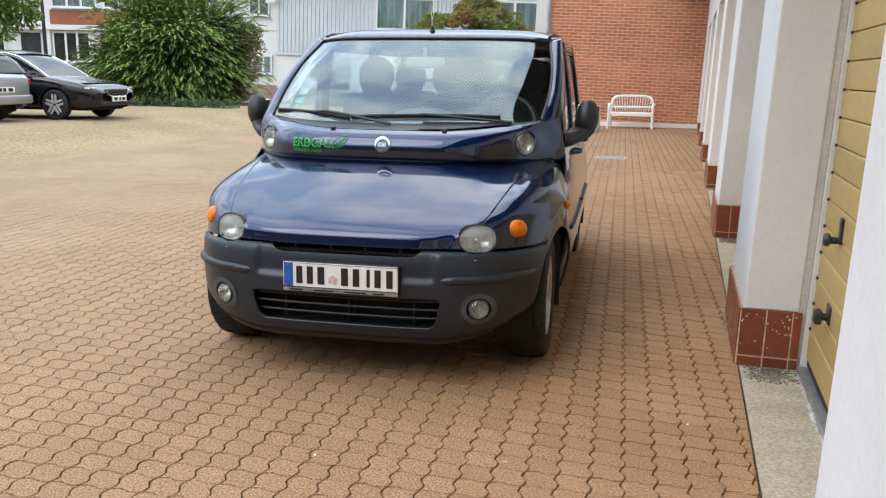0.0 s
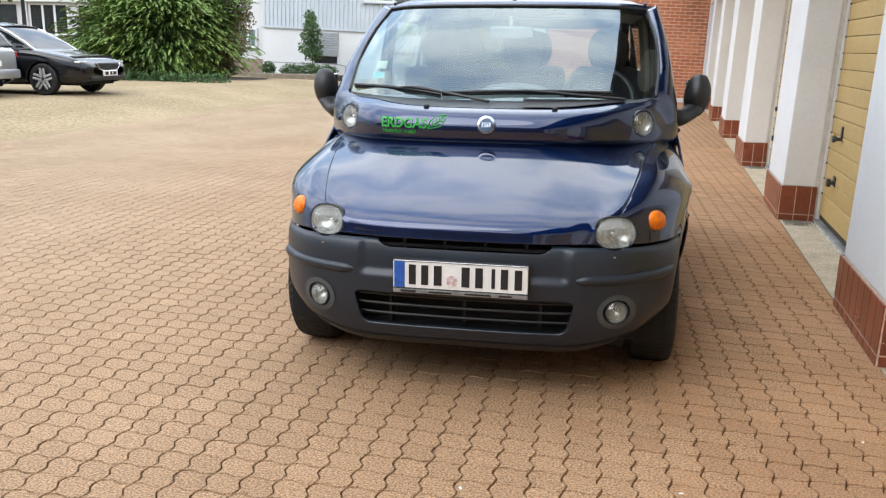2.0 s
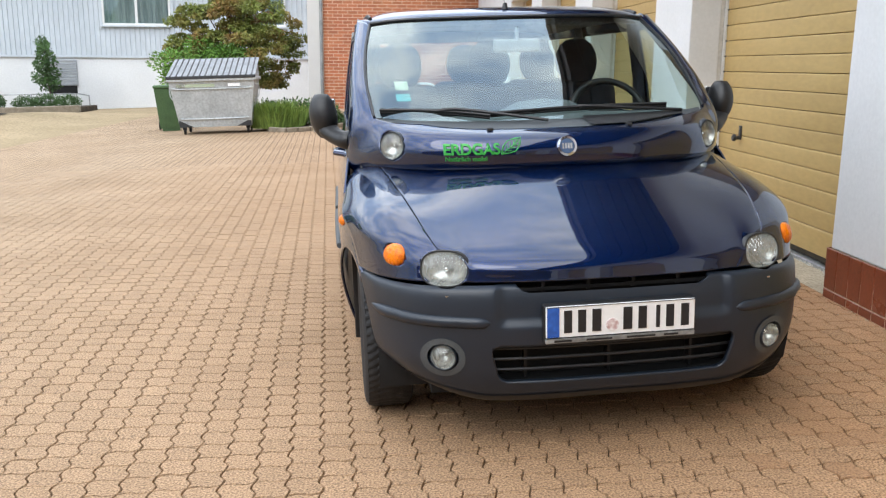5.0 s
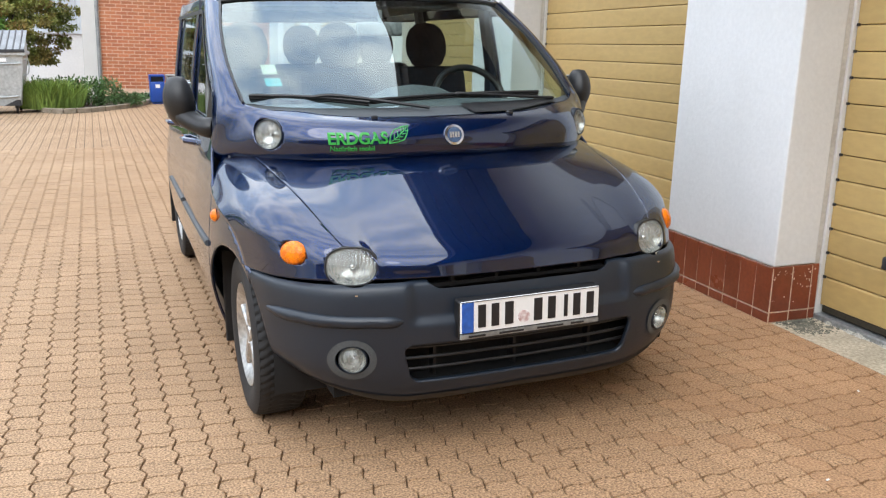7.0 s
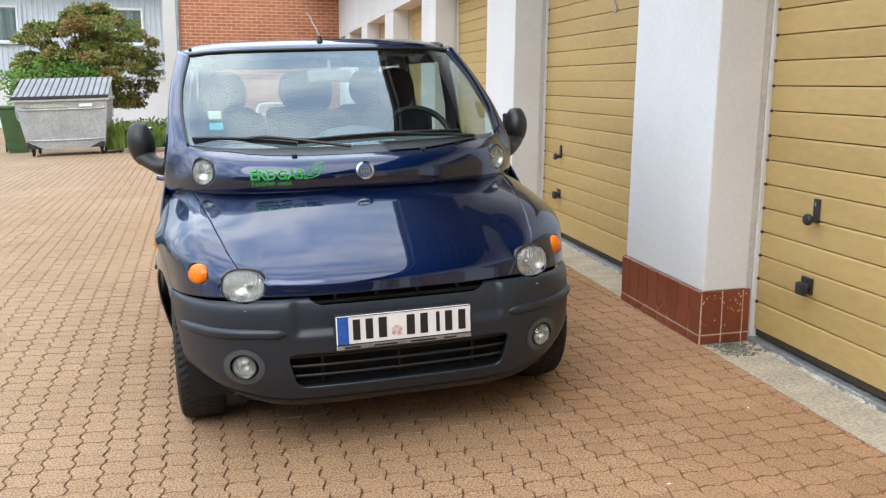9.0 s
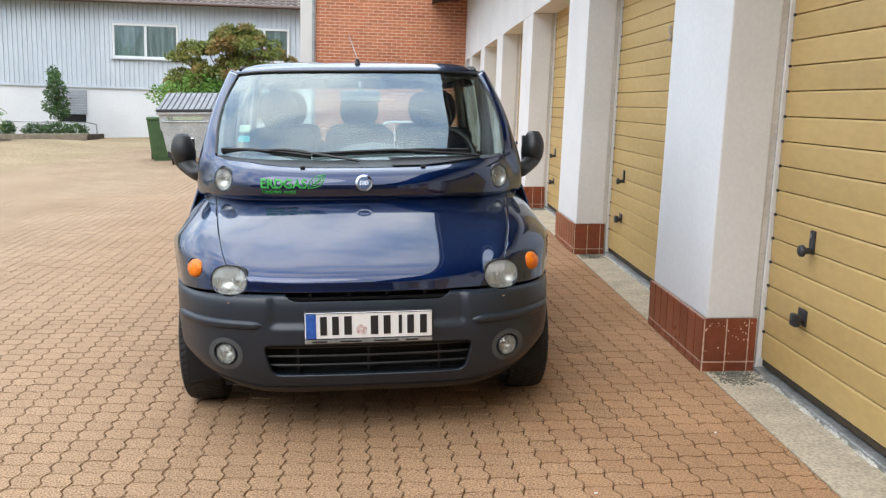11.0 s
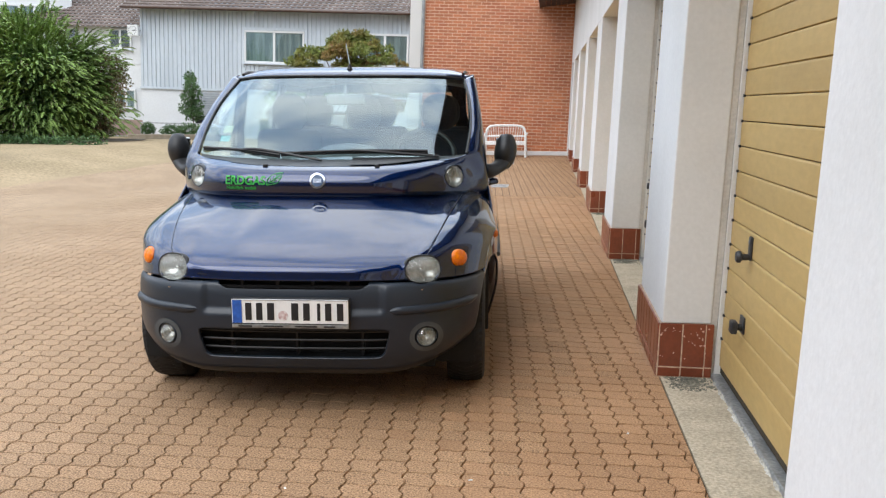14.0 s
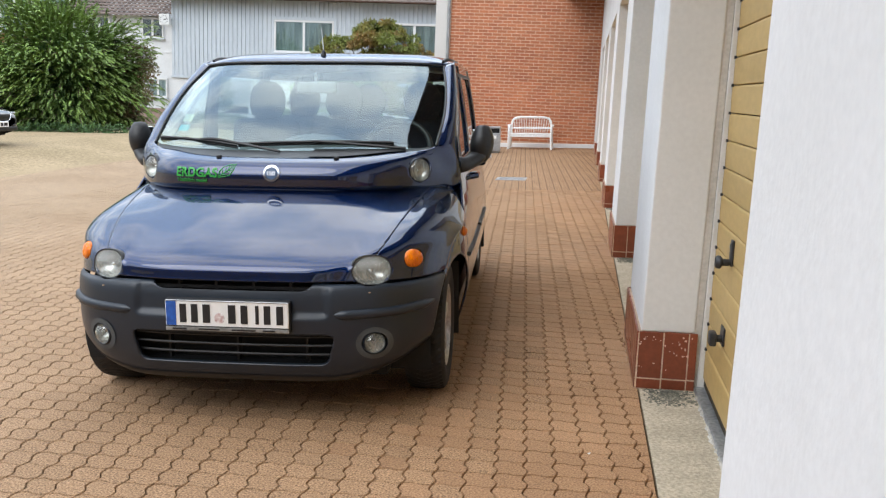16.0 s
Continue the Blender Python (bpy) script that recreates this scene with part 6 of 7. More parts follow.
# ---- planting ----
def shell(c, r, rng, lo=0.75, bottom=-0.6):
    """A random spot near the skin of an uneven ellipsoid, and the way outwards."""
    while True:
        d = Vector((rng.gauss(0, 1), rng.gauss(0, 1), rng.gauss(0, 1))).normalized()
        if d.z > bottom:
            break
    k = rng.uniform(lo, 1.0) * (1 + 0.16 * noise.noise(d * 2.3 + Vector(c)))
    return Vector((c[0] + d.x * r[0] * k, c[1] + d.y * r[1] * k, c[2] + d.z * r[2] * k)), d


def weeping_shrub():
    rng = random.Random(5)
    base = Vector((-16.55, 26.0, 0.27))
    b = thing("large_shrub", "large overgrown green shrub with arching feathery branches", "shrub", Matrix.Translation(base))
    stems, V, F = [], [], []
    for i in range(6600):
        q, d = shell((-0.1, 0, 1.45), (2.65, 2.3, 2.25), rng, 0.5, -0.72)
        q = q * (1 + 0.32 * noise.noise(Vector((q.x, q.y, q.z)) * 0.75))
        L = rng.uniform(0.28, 0.62)
        p = Vector((q.x, q.y, max(q.z, 0.25)))
        if i < 90:
            p, L = Vector((p.x * 0.12, p.y * 0.12, 0.0)), 2.4
        d = (Vector((d.x, d.y, d.z * 0.7 + 0.25)) + Vector((rng.uniform(-0.4, 0.4), rng.uniform(-0.4, 0.4), rng.uniform(-0.2, 0.2)))).normalized()
        pts = [p.copy()]
        n = 7
        for k in range(n):
            d = (d + Vector((rng.uniform(-0.08, 0.08), rng.uniform(-0.08, 0.08), -0.09 - 0.10 * k / n))).normalized()
            p = p + d * L / n
            if p.z < 0.10:
                break
            pts.append(p.copy())
        if (i < 90 or i % 12 == 0) and len(pts) > 4:
            stems.append(tube([tuple(q) for q in pts], [0.022 * (1 - 0.8 * j / len(pts)) for j in range(len(pts))], 4))
        for k in range(0 if i >= 90 else 6, len(pts) - 1):
            d = (pts[k + 1] - pts[k]).normalized()
            side = d.cross(Vector((0, 0, 1)))
            side = (side.normalized() if side.length > 0.01 else Vector((1, 0, 0))) + Vector((rng.uniform(-0.5, 0.5), rng.uniform(-0.5, 0.5), rng.uniform(-0.3, 0.3)))
            for h in range(4):
                c = pts[k].lerp(pts[k + 1], h / 4 + rng.uniform(0, 0.2))
                for s in (-1, 1):
                    w = (side * s + d * 0.5 + Vector((0, 0, rng.uniform(-0.75, 0.05)))).normalized()
                    ln = rng.uniform(0.04, 0.085)
                    o = w.cross(d).normalized() * 0.01 + d * ln * 0.30
                    m = len(V)
                    V += [tuple(c), tuple(c + w * ln * 0.5 + o), tuple(c + w * ln), tuple(c + w * ln * 0.5 - o)]
                    F.append((m, m + 1, m + 2, m + 3))
    tagged(part("stem", join(*stems), M_BARK, b), kind="stuff")
    tagged(part("foliage", (V, F), M_LEAF, b, "arching sprays of green leaflets"), kind="stuff")
    # shade in the shrub's depth is put into these leaves' darker colour
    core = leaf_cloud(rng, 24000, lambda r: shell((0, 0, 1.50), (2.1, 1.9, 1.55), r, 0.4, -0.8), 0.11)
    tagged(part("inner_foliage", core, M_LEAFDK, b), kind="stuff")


weeping_shrub()
V_ = [(-16.1 + 2.7 * (1 + 0.12 * math.sin(3 * a + 1)) * math.cos(a), 26.0 + 2.3 * (1 + 0.1 * math.sin(4 * a)) * math.sin(a)) for a in [2 * math.pi * i / 40 for i in range(40)]]
V_ = [(x, y, rise(x, y) + 0.012) for x, y in V_]
tagged(part("bed_shrub", (V_ + [(-15.9, 26.0, rise(-15.9, 26.0) + 0.10)], [(i, (i + 1) % 40, 40) for i in range(40)]), M_SOIL, smooth=60), "bare brown soil under the large shrub", "bed", kind="structure")


def leafy(name, label, category, at, clumps, count, leaf, mat, trunk=None, seed=1, group=""):
    """A bush or tree: an optional trunk with limbs, and clumps of leaves."""
    rng = random.Random(seed)
    b = thing(name, label, category, Matrix.Translation(at), group)
    if trunk:
        h, r = trunk
        g = [tube(smooth_path([(0, 0, -0.05), (0.03, 0.02, h * 0.5), (-0.02, 0, h)], 8), [r * (1 - 0.5 * i / 7) for i in range(8)], 8)]
        for c, q in clumps[::1 if len(clumps) < 40 else 4]:
            g.append(tube(smooth_path([(0, 0, h * rng.uniform(0.55, 0.95)), (c[0] * 0.5, c[1] * 0.5, (h + c[2]) / 2), c], 7), [r * 0.45 * (1 - 0.8 * i / 6) for i in range(7)], 5))
        part("trunk", join(*g), M_BARK, b, "brown trunk with thin limbs", smooth=1)
    geos = []
    vol = [q[0] * q[1] * q[2] for c, q in clumps]
    for (c, q), v in zip(clumps, vol):
        geos.append(leaf_cloud(rng, int(count * v ** 0.67 / sum(x ** 0.67 for x in vol)), lambda r: shell(c, q, r, 0.35, -0.9), leaf))
    tagged(part("crown", join(*geos), mat, b), kind="stuff")
    return b


rg = random.Random(11)
mc = []
for i_ in range(215):
    # broad dome of drooping leaf pads with gaps between
    a_, h_ = rg.uniform(0, 6.28), rg.uniform(-0.75, 1.0)
    q_ = (1 - abs(h_) ** 2.6) ** 0.5 * (0.08 + 0.92 * math.sqrt(rg.random())) * (1 + 0.10 * math.sin(3 * a_ + 4 * h_)) * rg.uniform(0.72, 1.24)
    x_, z_ = 1.92 * q_ * math.cos(a_) + 0.15 * h_, 2.02 + 1.55 * h_ - 0.12 * q_
    if h_ < -0.2 and x_ < 0.3 or rg.random() < 0.18:
        continue
    mc.append(((x_, 1.5 * q_ * math.sin(a_), z_), (rg.uniform(0.14, 0.42), rg.uniform(0.16, 0.40), rg.uniform(0.07, 0.19))))
leafy("maple_tree", "small spreading maple with bronze and green leaves in layers", "tree", (-6.55, 27.0, 0.05), mc, 42000, 0.085, M_MAPLE, (1.3, 0.08), 3)
bc = [((rg.uniform(-1.0, 0.55), rg.uniform(-0.5, 0.5), rg.uniform(0.4, 2.0)), (rg.uniform(0.45, 0.75), rg.uniform(0.4, 0.6), rg.uniform(0.3, 0.5))) for _ in range(18)]
leafy("green_bush", "bright green leafy bush behind the waste container", "bush", (-7.05, 25.7, 0.05), bc, 14000, 0.10, M_LEAFLT, (0.8, 0.05), 4)
hc = [((-1.3 + 0.33 * i, 0, 0.27), (0.32, 0.28, 0.33)) for i in range(6)]
tb = [((rg.uniform(-0.8, 0.8) * (1 - 0.2 * abs(z - 1.5)), rg.uniform(-0.6, 0.6), z), (rg.uniform(0.3, 0.5), rg.uniform(0.3, 0.45), rg.uniform(0.2, 0.4))) for z in [0.3 + 2.4 * i / 25 for i in range(26)]]
leafy("twiggy_bush", "twiggy bush with sparse olive and brown leaves beside the large shrub", "bush", (-14.75, 26.7, 0.27), tb, 9500, 0.075, M_TWIG, (1.4, 0.05), 31)
leafy("low_shrub", "low dark green shrubs along the kerb", "shrub", (-3.65, 21.05, 0.06), hc[:5] + [((0.45, 0.0, 0.12), (0.3, 0.2, 0.14))], 4200, 0.07, M_LEAFDK, None, 6)
tc = [((0.16 * math.sin(2.4 * i), 0.2 * math.cos(1.9 * i), 0.80 + 0.160 * i), (0.40 - 0.025 * i, 0.34, 0.24)) for i in range(11)]
leafy("young_tree", "slim young tree with an upright leafy crown", "tree", (-14.85, 34.4, 0.18), tc, 2300, 0.11, M_LEAFDK, (1.3, 0.035), 7)
leafy("box_ball", "clipped round box shrub in the planter", "shrub", (-16.6, 34.0, 0.18), [((0, 0, 0.26), (0.28, 0.28, 0.28))], 1500, 0.06, M_LEAFDK, None, 8)
leafy("planter_shrub", "broad low evergreen shrub in the planter", "shrub", (-14.75, 33.9, 0.18), [((-0.8, 0, 0.2), (0.5, 0.4, 0.26)), ((0, 0, 0.24), (0.55, 0.4, 0.28)), ((0.75, 0, 0.2), (0.5, 0.4, 0.24))], 3600, 0.07, M_LEAFDK, None, 9)
leafy("hedge", "dark green hedge behind the parked cars", "hedge", (-20.2, 25.6, 0.27), [((-2.4 + 0.8 * i, 0, 0.65), (0.6, 0.5, 0.65)) for i in range(7)], 8000, 0.09, M_LEAFDK, None, 10)
leafy("street_tree", "leafy green tree at the edge of the yard", "tree", (-23.6, 25.5, 0.27), [((rg.uniform(-1.4, 1.4), rg.uniform(-1, 1), rg.uniform(2.4, 5.2)), (0.8, 0.7, 0.5)) for _ in range(14)], 9000, 0.16, M_LEAF, (2.6, 0.1), 12)
leafy("ground_cover", "weedy green plants at the foot of the shrub", "plants", (-15.2, 23.6, 0.27), [((-1.6 + 0.7 * i, 0.2 * math.sin(i), 0.1), (0.45, 0.3, 0.16)) for i in range(6)], 2200, 0.09, M_LEAFDK, None, 13)


def grass_tuft(at, r, n, h, seed):
    rng = random.Random(seed)
    V, F = [], []
    for _ in range(n):
        a, q = rng.uniform(0, 6.28), r * math.sqrt(rng.random())
        x, y = q * math.cos(a), q * math.sin(a)
        l, w = h * rng.uniform(0.5, 1.1), 0.012
        dx, dy = rng.uniform(-0.4, 0.4) * l + x * 0.5, rng.uniform(-0.4, 0.4) * l + y * 0.5
        m = len(V)
        V += [(x - w, y, 0), (x + w, y, 0), (x + dx * 0.4 + w * 0.7, y + dy * 0.4, l * 0.65), (x + dx * 0.4 - w * 0.7, y + dy * 0.4, l * 0.65), (x + dx, y + dy, l * 0.95)]
        F += [(m, m + 1, m + 2, m + 3), (m + 3, m + 2, m + 4)]
    g = thing("grass_clump", "tall bright grass clump in the planting bed", "grass", Matrix.Translation(at), kind="stuff")
    part("blades", (V, F), M_GRASS, g)


grass_tuft((-4.85, 20.65, 0.06), 0.42, 1300, 0.62, 21)
grass_tuft((-4.45, 20.75, 0.06), 0.34, 800, 0.50, 22)
leafy("kerb_weeds", "low weedy plants behind the kerb", "plants", (-3.15, 22.2, 0.06), [((-0.25 + 0.2 * i, 0.25 * i - 0.2, 0.06), (0.22, 0.25, 0.10)) for i in range(4)], 900, 0.06, M_LEAFDK, None, 41)


# ---- parked cars and lamp at the far strip ----
def saloon(name, label, at, paint, estate=False):
    """A modern saloon; x runs forwards."""
    c = thing(name, label, "car", at, "cars on the parking strip")
    st = [(-2.33, 0.62, 0.45, 0.80), (-2.25, 0.80, 0.32, 0.95), (-1.9, 0.88, 0.22, 1.02), (-1.0, 0.905, 0.20, 0.98), (0.0, 0.91, 0.20, 0.96), (0.9, 0.905, 0.20, 0.94), (1.5, 0.89, 0.21, 0.86), (2.0, 0.84, 0.23, 0.76), (2.25, 0.72, 0.30, 0.66), (2.34, 0.55, 0.42, 0.58)]
    rows = [[(x, s * w * k, z0 + (z1 - z0) * t) for s, k, t in ((-1, 0.75, 0), (-1, 0.97, 0.12), (-1, 1.0, 0.5), (-1, 0.985, 0.80), (-1, 0.90, 0.98), (-1, 0.5, 1.03), (1, 0.5, 1.03), (1, 0.90, 0.98), (1, 0.985, 0.80), (1, 1.0, 0.5), (1, 0.97, 0.12), (1, 0.75, 0))] for x, w, z0, z1 in st]
    g = net(rows, 45, 61, False)
    for hub in (-1.35, 1.36):
        g = clip(g, lambda x, y, z: math.hypot(x - hub, z - 0.32) - 0.37 if abs(y) > 0.6 else 1)
    part("body", facing(g, (0, 0, 1)), paint, c, smooth=45, solid=0.02)
    part("floor", box(-2.0, 2.0, -0.66, 0.66, 0.2, 0.8), M_VOID, c)
    tail_x = -2.15 if estate else -1.75
    cab = [(tail_x - 0.1, 0.70, 0.98, 0.02), (tail_x + 0.25, 0.72, 0.98, 0.36), (-0.9, 0.74, 0.96, 0.48), (-0.2, 0.74, 0.95, 0.49), (0.25, 0.73, 0.94, 0.43), (0.75, 0.72, 0.92, 0.22), (1.15, 0.70, 0.90, 0.0)]
    glass, roof = [], []
    for x, w, z, h in cab:
        glass.append([(x, s * w * (1 - 0.22 * t * (h / 0.48)), z + h * t) for s, t in ((-1, 0), (-1, 0.55), (-1, 1.0), (1, 1.0), (1, 0.55), (1, 0))])
    part("window_band", facing(net(glass, 21, 41, False), (0, 0, 1)), M_CARGLASS, c, "dark glass", smooth=50)
    top = [[(x, y, z + 0.012) for x, y, z in (r[2], ((r[2][0] + r[3][0]) / 2, 0, r[2][2] + 0.03), r[3])] for r in glass[1:5]]
    part("roof", facing(net(top, 13, 25, False), (0, 0, 1)), paint, c, smooth="all", solid=-0.015)
    for s in (-1, 1):
        edge = [(r[2 if s < 0 else 3][0], r[2 if s < 0 else 3][1] * 1.012, r[2 if s < 0 else 3][2]) for r in glass]
        part("window_line", tube(smooth_path(edge, 24), 0.009, 6), M_CHROME if not estate else paint, c, "bright window line")
        for px, lean in ((-0.25, 0.02), (-1.05, 0.03)):
            part("door_pillar", tube([(px, s * 0.735, 0.96), (px - lean, s * 0.60, 1.42)], 0.03, 6), M_BLACK, c)
        part("door_mirror", rbox(0.55, 0.70, s * 0.93 - 0.11, s * 0.93 + 0.11, 0.97, 1.10, 0.03), M_BLACK, c, smooth=1)
        part("headlamp", rbox(1.98, 2.2, s * 0.66 - 0.14, s * 0.66 + 0.13, 0.655, 0.705, 0.02), M_REFLECT, c, "slim headlamp")
        part("tail_lamp", rbox(-2.29, -2.14, s * 0.72 - 0.10, s * 0.72 + 0.10, 0.77, 0.89, 0.02), M_REDLENS, c, "red tail lamp")
        for hub in (-1.35, 1.36):
            w = part("wheel", flip(lathe([(0.20, -0.1), (0.30, -0.1), (0.325, -0.07), (0.325, 0.07), (0.30, 0.1), (0.20, 0.1)], 30, "y")), M_RUBBER, c, "tyre and alloy wheel", smooth=1, at=pose(hub, s * 0.80, 0.325))
            # black dish; shade behind the spokes is put into its colour
            part("rim", lathe([(0.0, s * 0.07), (0.06, s * 0.085), (0.20, s * 0.06), (0.215, s * 0.1), (0.235, s * 0.1)], 30, "y"), M_VOID, w)
            for k in range(5):
                part("spoke", moved(join(rbox(-0.062, -0.014, s * 0.092 - 0.012, s * 0.092 + 0.012, 0.02, 0.228, 0.006, 1), rbox(0.014, 0.062, s * 0.092 - 0.012, s * 0.092 + 0.012, 0.02, 0.228, 0.006, 1)), pose(0, 0, 0, 0, 72 * k, 0)), M_SPOKE, w, "silver spoke")
    gr = part("grille", rbox(2.24, 2.335, -0.40, 0.40, 0.52, 0.67, 0.03), M_BLACK, c, "black grille with bright frame")
    part("grille_frame", tube(smooth_path([(2.33, -0.42, 0.66), (2.345, -0.30, 0.52), (2.36, 0, 0.51), (2.345, 0.30, 0.52), (2.33, 0.42, 0.66)], 15), 0.008, 6), M_CHROME, gr)
    part("lower_intake", rbox(2.22, 2.345, -0.62, 0.62, 0.30, 0.40, 0.03), M_BLACK, c)
    for sx, w in ((2.36, 0.26), (-2.36, 0.26)):
        zc = 0.45 if sx > 0 else 0.66
        pl = part("number_plate", rbox(sx - 0.012, sx + 0.012, -w, w, zc - 0.055, zc + 0.055, 0.004, 1), M_PLATE, c)
        e = 0.014 if sx > 0 else -0.014
        for a, b in ((-0.2, -0.08), (-0.02, 0.06), (0.09, 0.21)):
            part("plate_bar", box(sx + e - 0.001, sx + e + 0.001, a, b, zc - 0.035, zc + 0.035), M_INK, pl)
    part("tailgate", rbox(-2.352, -2.25, -0.68, 0.68, 0.46, 0.92, 0.04), paint, c, smooth=1)
    part("rear_bumper", rbox(-2.37, -2.15, -0.78, 0.78, 0.36, 0.56, 0.05), paint if estate else M_BLACK, c, smooth=1)


saloon("saloon_car", "black saloon car with chrome window line and alloy wheels", pose(-14.65, 16.95, 0.295, 0, 0, 2), M_BLKPAINT)
saloon("estate_car", "silver estate car parked beside the black saloon", pose(-15.65, 14.75, 0.295, 0, 0, 180), M_SILVER, True)

lampp = thing("street_lamp", "dark metal street lamp with round head", "street lamp", pose(-22.9, 27.5, 0.29))
part("post", tube([(0, 0, 0), (0, 0, 3.2), (0, 0, 4.6)], [0.09, 0.06, 0.045], 10), M_IRON, lampp, smooth=1)
part("lamp_head", moved(lathe([(0.0, 0.55), (0.12, 0.5), (0.30, 0.28), (0.24, 0.22), (0.16, 0.0), (0.05, -0.02)], 20), pose(0, 0, 4.6)), M_IRON, lampp, smooth=1)

# ---- single bricks and paving stones ----
def brick_wall():
    """Stretcher courses; the lowest courses one by one, those above joined."""
    L, H, J = 0.265, 0.087, 0.019
    V, F = [], []
    lows = 0
    full = mesh_of("brick", moved(chamfer(L - J, H - J, 0.016, 0.002), pose(0, 0, 0, 90)), M_BRICK)
    half = mesh_of("brick", moved(chamfer(L / 2 - J, H - J, 0.016, 0.002), pose(0, 0, 0, 90)), M_BRICK)
    rng = random.Random(3)
    for r in range(int(6.1 / H)):
        z = 0.115 + (r + 0.5) * H
        x = BX0 + 0.02
        first = True
        while x < BX1 - 0.05:
            w = L / 2 if (first and r % 2) else L
            w = min(w, BX1 - x)
            first = False
            if w > 0.06:
                at = Matrix.Translation((x + w / 2, BY + 0.0135 - rng.uniform(0, 0.0025), z))
                if lows < 300 and abs(w - L) < 0.001 or lows < 300 and abs(w - L / 2) < 0.001:
                    part("brick", full if abs(w - L) < 0.001 else half, None, wall_b, at=at)
                    lows += 1
                else:
                    g = moved(chamfer(w - J, H - J, 0.016, 0.002), at @ pose(0, 0, 0, 90))
                    n = len(V)
                    V += g[0]
                    F += [tuple(i + n for i in f) for f in g[1]]
            x += w
    tagged(part("brickwork", (V, F), M_BRICK, wall_b), kind="stuff")


brick_wall()


def stone_shape(p):
    """A stone with waved sides, its top edge cut."""
    zig = [(0.14, 0.007), (0.34, 0.010), (0.66, -0.010), (0.86, -0.007)]
    wav = [(0.14, 0.005), (0.34, 0.0075), (0.66, -0.0075), (0.86, -0.005)]
    ring = [(0, 0)] + [(t * p, d) for t, d in wav] + [(p, 0)] + [(p + d, t * p) for t, d in zig] + [(p, p)] + [(t * p, p + d) for t, d in reversed(wav)] + [(0, p)] + [(d, t * p) for t, d in reversed(zig)]
    n = len(ring)
    V = []
    for k, z in ((0.963, -0.013), (0.950, -0.004), (0.922, 0.0)):
        V += [((x - p / 2) * k, (y - p / 2) * k, z) for x, y in ring]
    F = [tuple(range(2 * n, 3 * n))] + [(r + i, r + (i + 1) % n, r + n + (i + 1) % n, r + n + i) for r in (0, n) for i in range(n)]
    return V, F


def lay_stones():
    rng = random.Random(9)
    S = stone_shape(PITCH)
    field = tagged(new("pavement_stones"), "sandy red interlocking paving stones with zigzag joints", "pavement", kind="structure")
    joined = {0: ([], []), 1: ([], [])}
    singles = 0
    ca, sa = math.cos(LAID), math.sin(LAID)
    turn = Matrix.Rotation(LAID, 4, "Z")
    S = moved(S, turn)
    sandy, red = mesh_of("paving_stone", S, M_PAVER), mesh_of("paving_stone", S, M_PAVER_RED)
    edge = STONES_X[1] - 0.008
    for j in range(-30, 105):
        v = JOINT_V + (j + 0.5) * PITCH
        for i in range(-70, 30):
            u = JOINT_U + (i + 0.5) * PITCH
            x, y = u * ca - v * sa, u * sa + v * ca
            if not (STONES_X[0] < x < STONES_X[1] + 0.06 and STONES_Y[0] < y < STONES_Y[1]):
                continue
            # redder stones lie in the lane by the garages, with a frayed edge
            k = 1 if x + 0.45 + 0.9 * noise.noise(Vector((x * 0.8, y * 0.5, 0))) + rng.uniform(-0.6, 0.6) > 0 else 0
            z, tx, ty = rng.uniform(-0.0015, 0.001), rng.gauss(0, 0.005), rng.gauss(0, 0.005)
            whole = x < edge - 0.075
            if -1.9 < x and whole and 2.35 < y < 3.65 and singles < 300:
                part("paving_stone", red if k else sandy, None, field, at=Matrix.Translation((x, y, z)))
                singles += 1
                continue
            geo = [(x + a, y + b, c + z + a * tx + b * ty) for a, b, c in S[0]], S[1]
            if not whole:
                geo = clip(geo, lambda x, y, z: edge - x)
            V, F = joined[k]
            n = len(V)
            V += geo[0]
            F += [tuple(q + n for q in f) for f in geo[1]]
    for k, m in ((0, M_PAVER), (1, M_PAVER_RED)):
        tagged(part("stone_field", joined[k], m, field), kind="stuff")


lay_stones()

# gully and a few weeds in the lane
gully = thing("gully_grate", "grey iron gully grate set in the paving", "gully", pose(-1.25, 15.2, 0.0))
part("frame", join(rbox(-0.26, 0.26, -0.26, -0.21, -0.015, 0.004, 0.004, 1), rbox(-0.26, 0.26, 0.21, 0.26, -0.015, 0.004, 0.004, 1), rbox(-0.26, -0.21, -0.209, 0.209, -0.015, 0.004, 0.004, 1), rbox(0.21, 0.26, -0.209, 0.209, -0.015, 0.004, 0.004, 1)), M_STEEL, gully)
for i_ in range(7):
    part("bar", rbox(-0.209, 0.209, -0.19 + i_ * 0.06, -0.165 + i_ * 0.06, -0.015, 0.003, 0.003, 1), M_STEEL, gully)


# crumbled mortar at the piers' feet, chips in the glazed tiles
def crumbs(x0, x1, y0, y1, n, seed, size):
    rng = random.Random(seed)
    V, F = [], []
    for _ in range(n):
        x, y, r = rng.triangular(x0, x1, (x0 + x1) / 2), rng.triangular(y0, y1, y1), size * rng.uniform(0.4, 1.3)
        k = len(V)
        h = r * rng.uniform(0.3, 0.8)
        m = rng.choice((4, 5, 6))
        a0 = rng.uniform(0, 6)
        V += [(x + r * rng.uniform(0.7, 1.2) * math.cos(a0 + 6.283 * i / m), y + r * rng.uniform(0.7, 1.2) * math.sin(a0 + 6.283 * i / m), -0.004) for i in range(m)] + [(x + r * 0.2, y, h - 0.004)]
        F += [(k + i, k + (i + 1) % m, k + m) for i in range(m)]
    return V, F


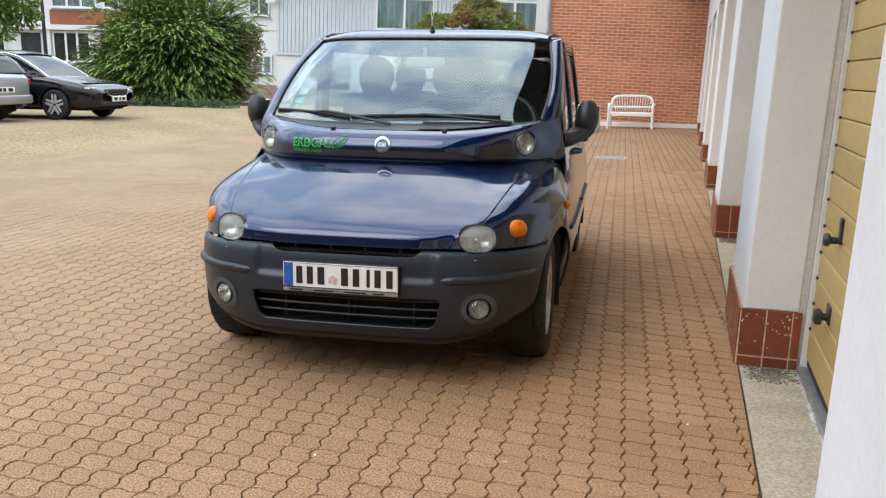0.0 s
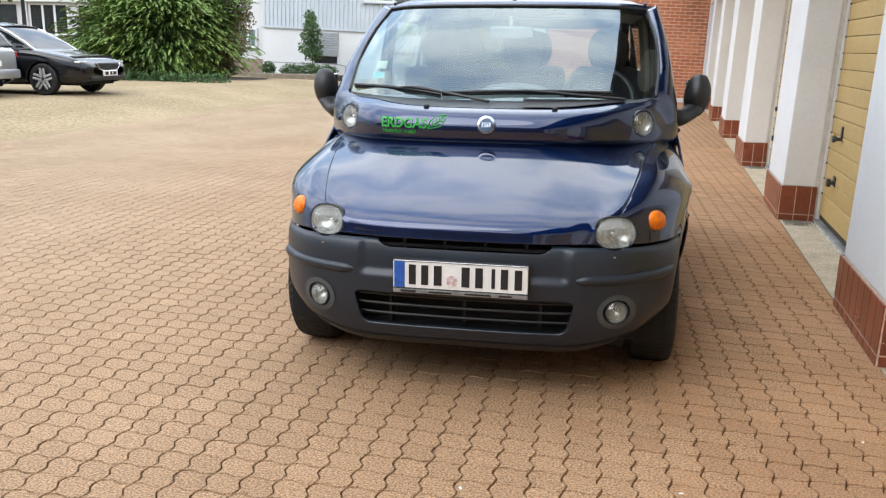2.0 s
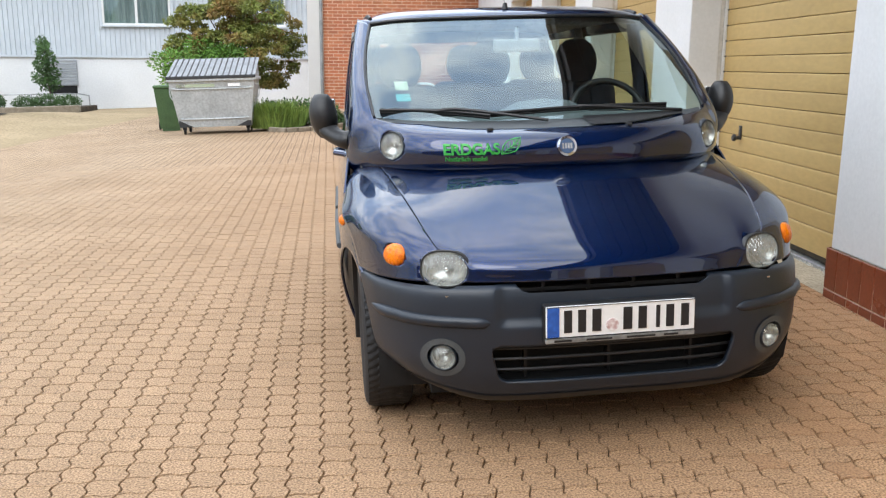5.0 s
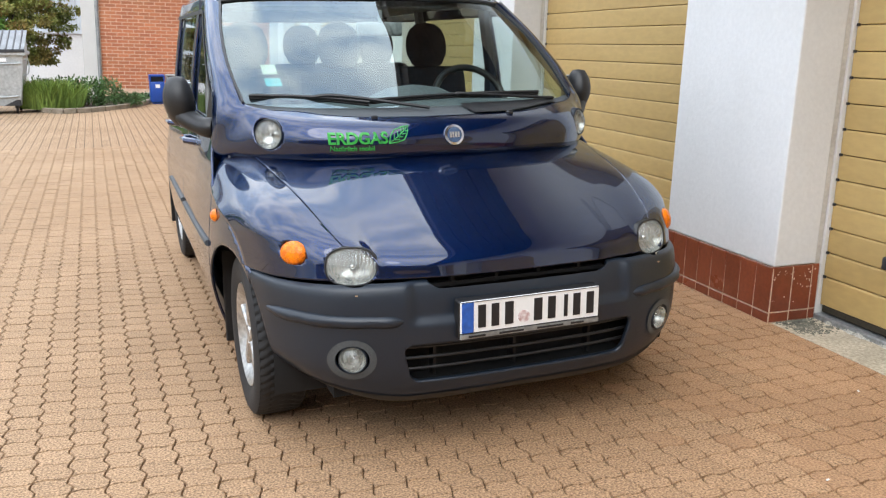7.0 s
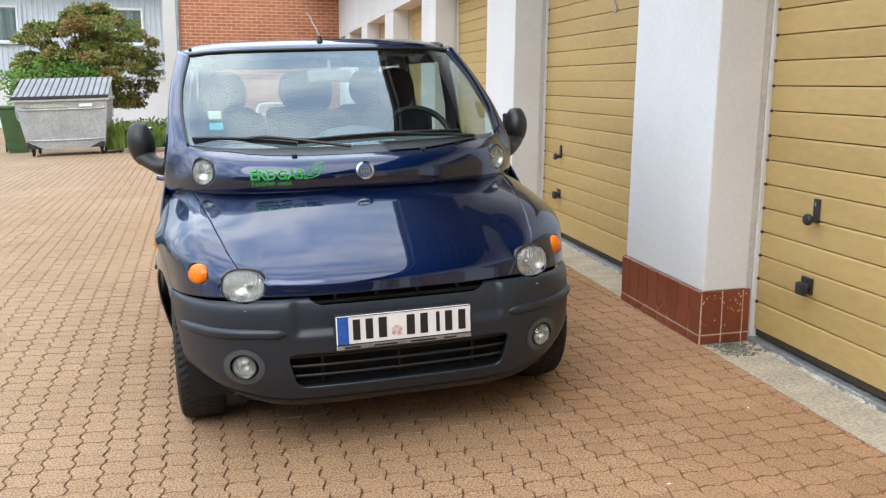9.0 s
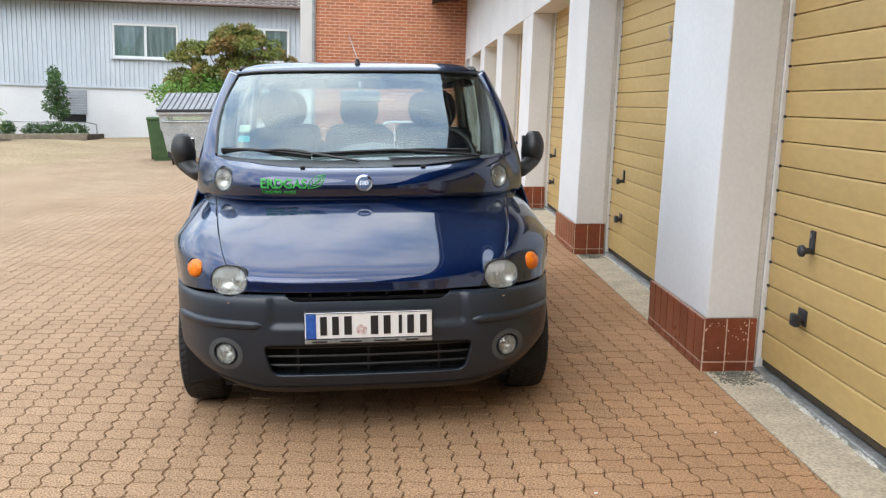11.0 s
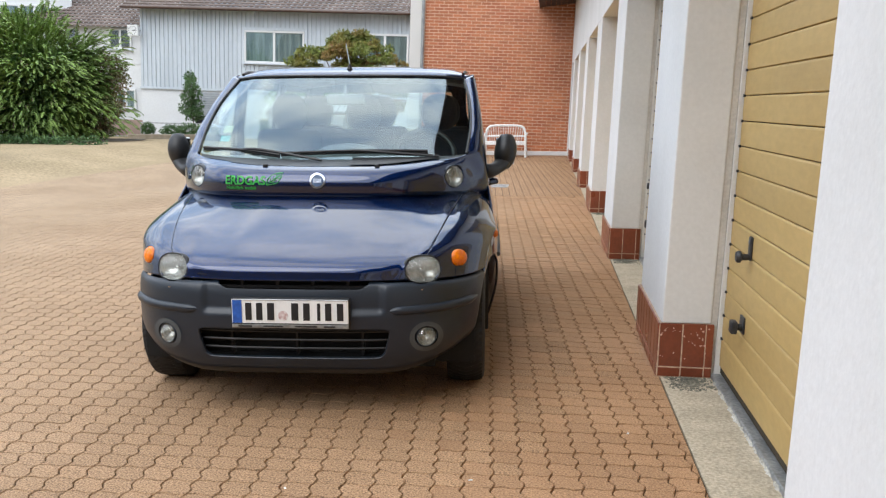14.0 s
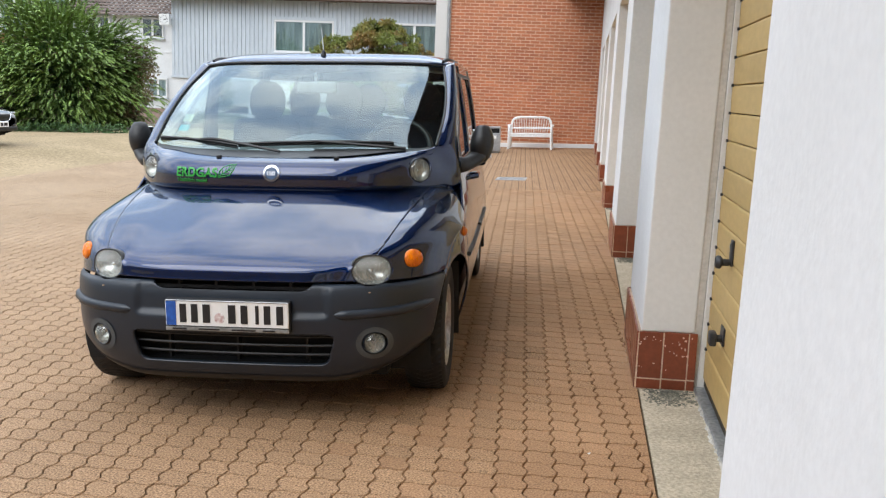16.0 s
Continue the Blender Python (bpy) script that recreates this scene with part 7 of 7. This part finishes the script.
for y_ in PIERS[2:6]:
    tagged(part("mortar_rubble", crumbs(0.27, 0.53, y_ - 0.25, y_ + 0.06, 900, int(y_ * 10), 0.008), M_RUBBLE), "dark crumbled mortar at the foot of a pier", "rubble", kind="stuff")
    tagged(part("edge_grit", crumbs(0.13, 0.25, y_ + 0.2, y_ + 0.8, 160, int(y_ * 10) + 1, 0.006), M_AGG), "pale grit along the foot of a pier", "grit", kind="stuff")


def ragged_mortar(y0, y1, seed):
    """A low broken fillet of mortar along a door sill."""
    rng = random.Random(seed)
    V, F = [], []
    n = int((y1 - y0) / 0.012)
    for i in range(n + 1):
        y = y0 + (y1 - y0) * i / n
        w = max(0.004, 0.016 + 0.020 * noise.noise(Vector((y * 9, seed, 0))) + rng.uniform(-0.006, 0.006))
        h = 0.013 + rng.uniform(-0.004, 0.003)
        V += [(0.536, y, -0.005), (0.536, y, h), (0.536 - w * 0.6, y, h * 0.8), (0.536 - w, y, -0.005)]
        if i:
            k = 4 * i
            F += [(k - 4 + q, k - 3 + q, k + 1 + q, k + q) for q in range(3)]
    return V, F


for y_ in PIERS[2:5]:
    tagged(part("mortar_fillet", ragged_mortar(y_ + PIERW + 0.02, y_ + SPACING - 0.02, int(y_ * 7)), M_FILLET), "pale broken mortar along a garage door sill", "mortar", kind="structure")
rng_ = random.Random(77)
chips = []
for _ in range(34):
    cx_, cz_, r_ = rng_.uniform(0.25, 0.515), 0.07 + 0.20 * rng_.random() ** 0.6, rng_.uniform(0.002, 0.006)
    chips.append(moved(([(r_ * rng_.uniform(0.6, 1.3) * math.cos(i * 1.047), 0, r_ * rng_.uniform(0.6, 1.3) * math.sin(i * 1.047)) for i in range(6)], [(0, 1, 2, 3, 4, 5)]), LEANING @ Matrix.Translation((cx_, FIRST - 0.0012, cz_))))
tagged(part("tile_chips", join(*chips), M_CHIP), "small pale chips in the glazed pier tiles", "chips", kind="stuff")
tagged(part("litter", join(*[moved(rbox(-0.008, 0.008, -0.004, 0.004, 0.0, 0.002, 0.0008, 1), pose(x, y, 0.0005, 0, 0, a)) for x, y, a in ((-0.62, 3.05, 20), (0.02, 3.6, 70), (-1.3, 2.9, 120))]), M_PLATE), "tiny pale bits of litter on the paving", "litter", kind="stuff")
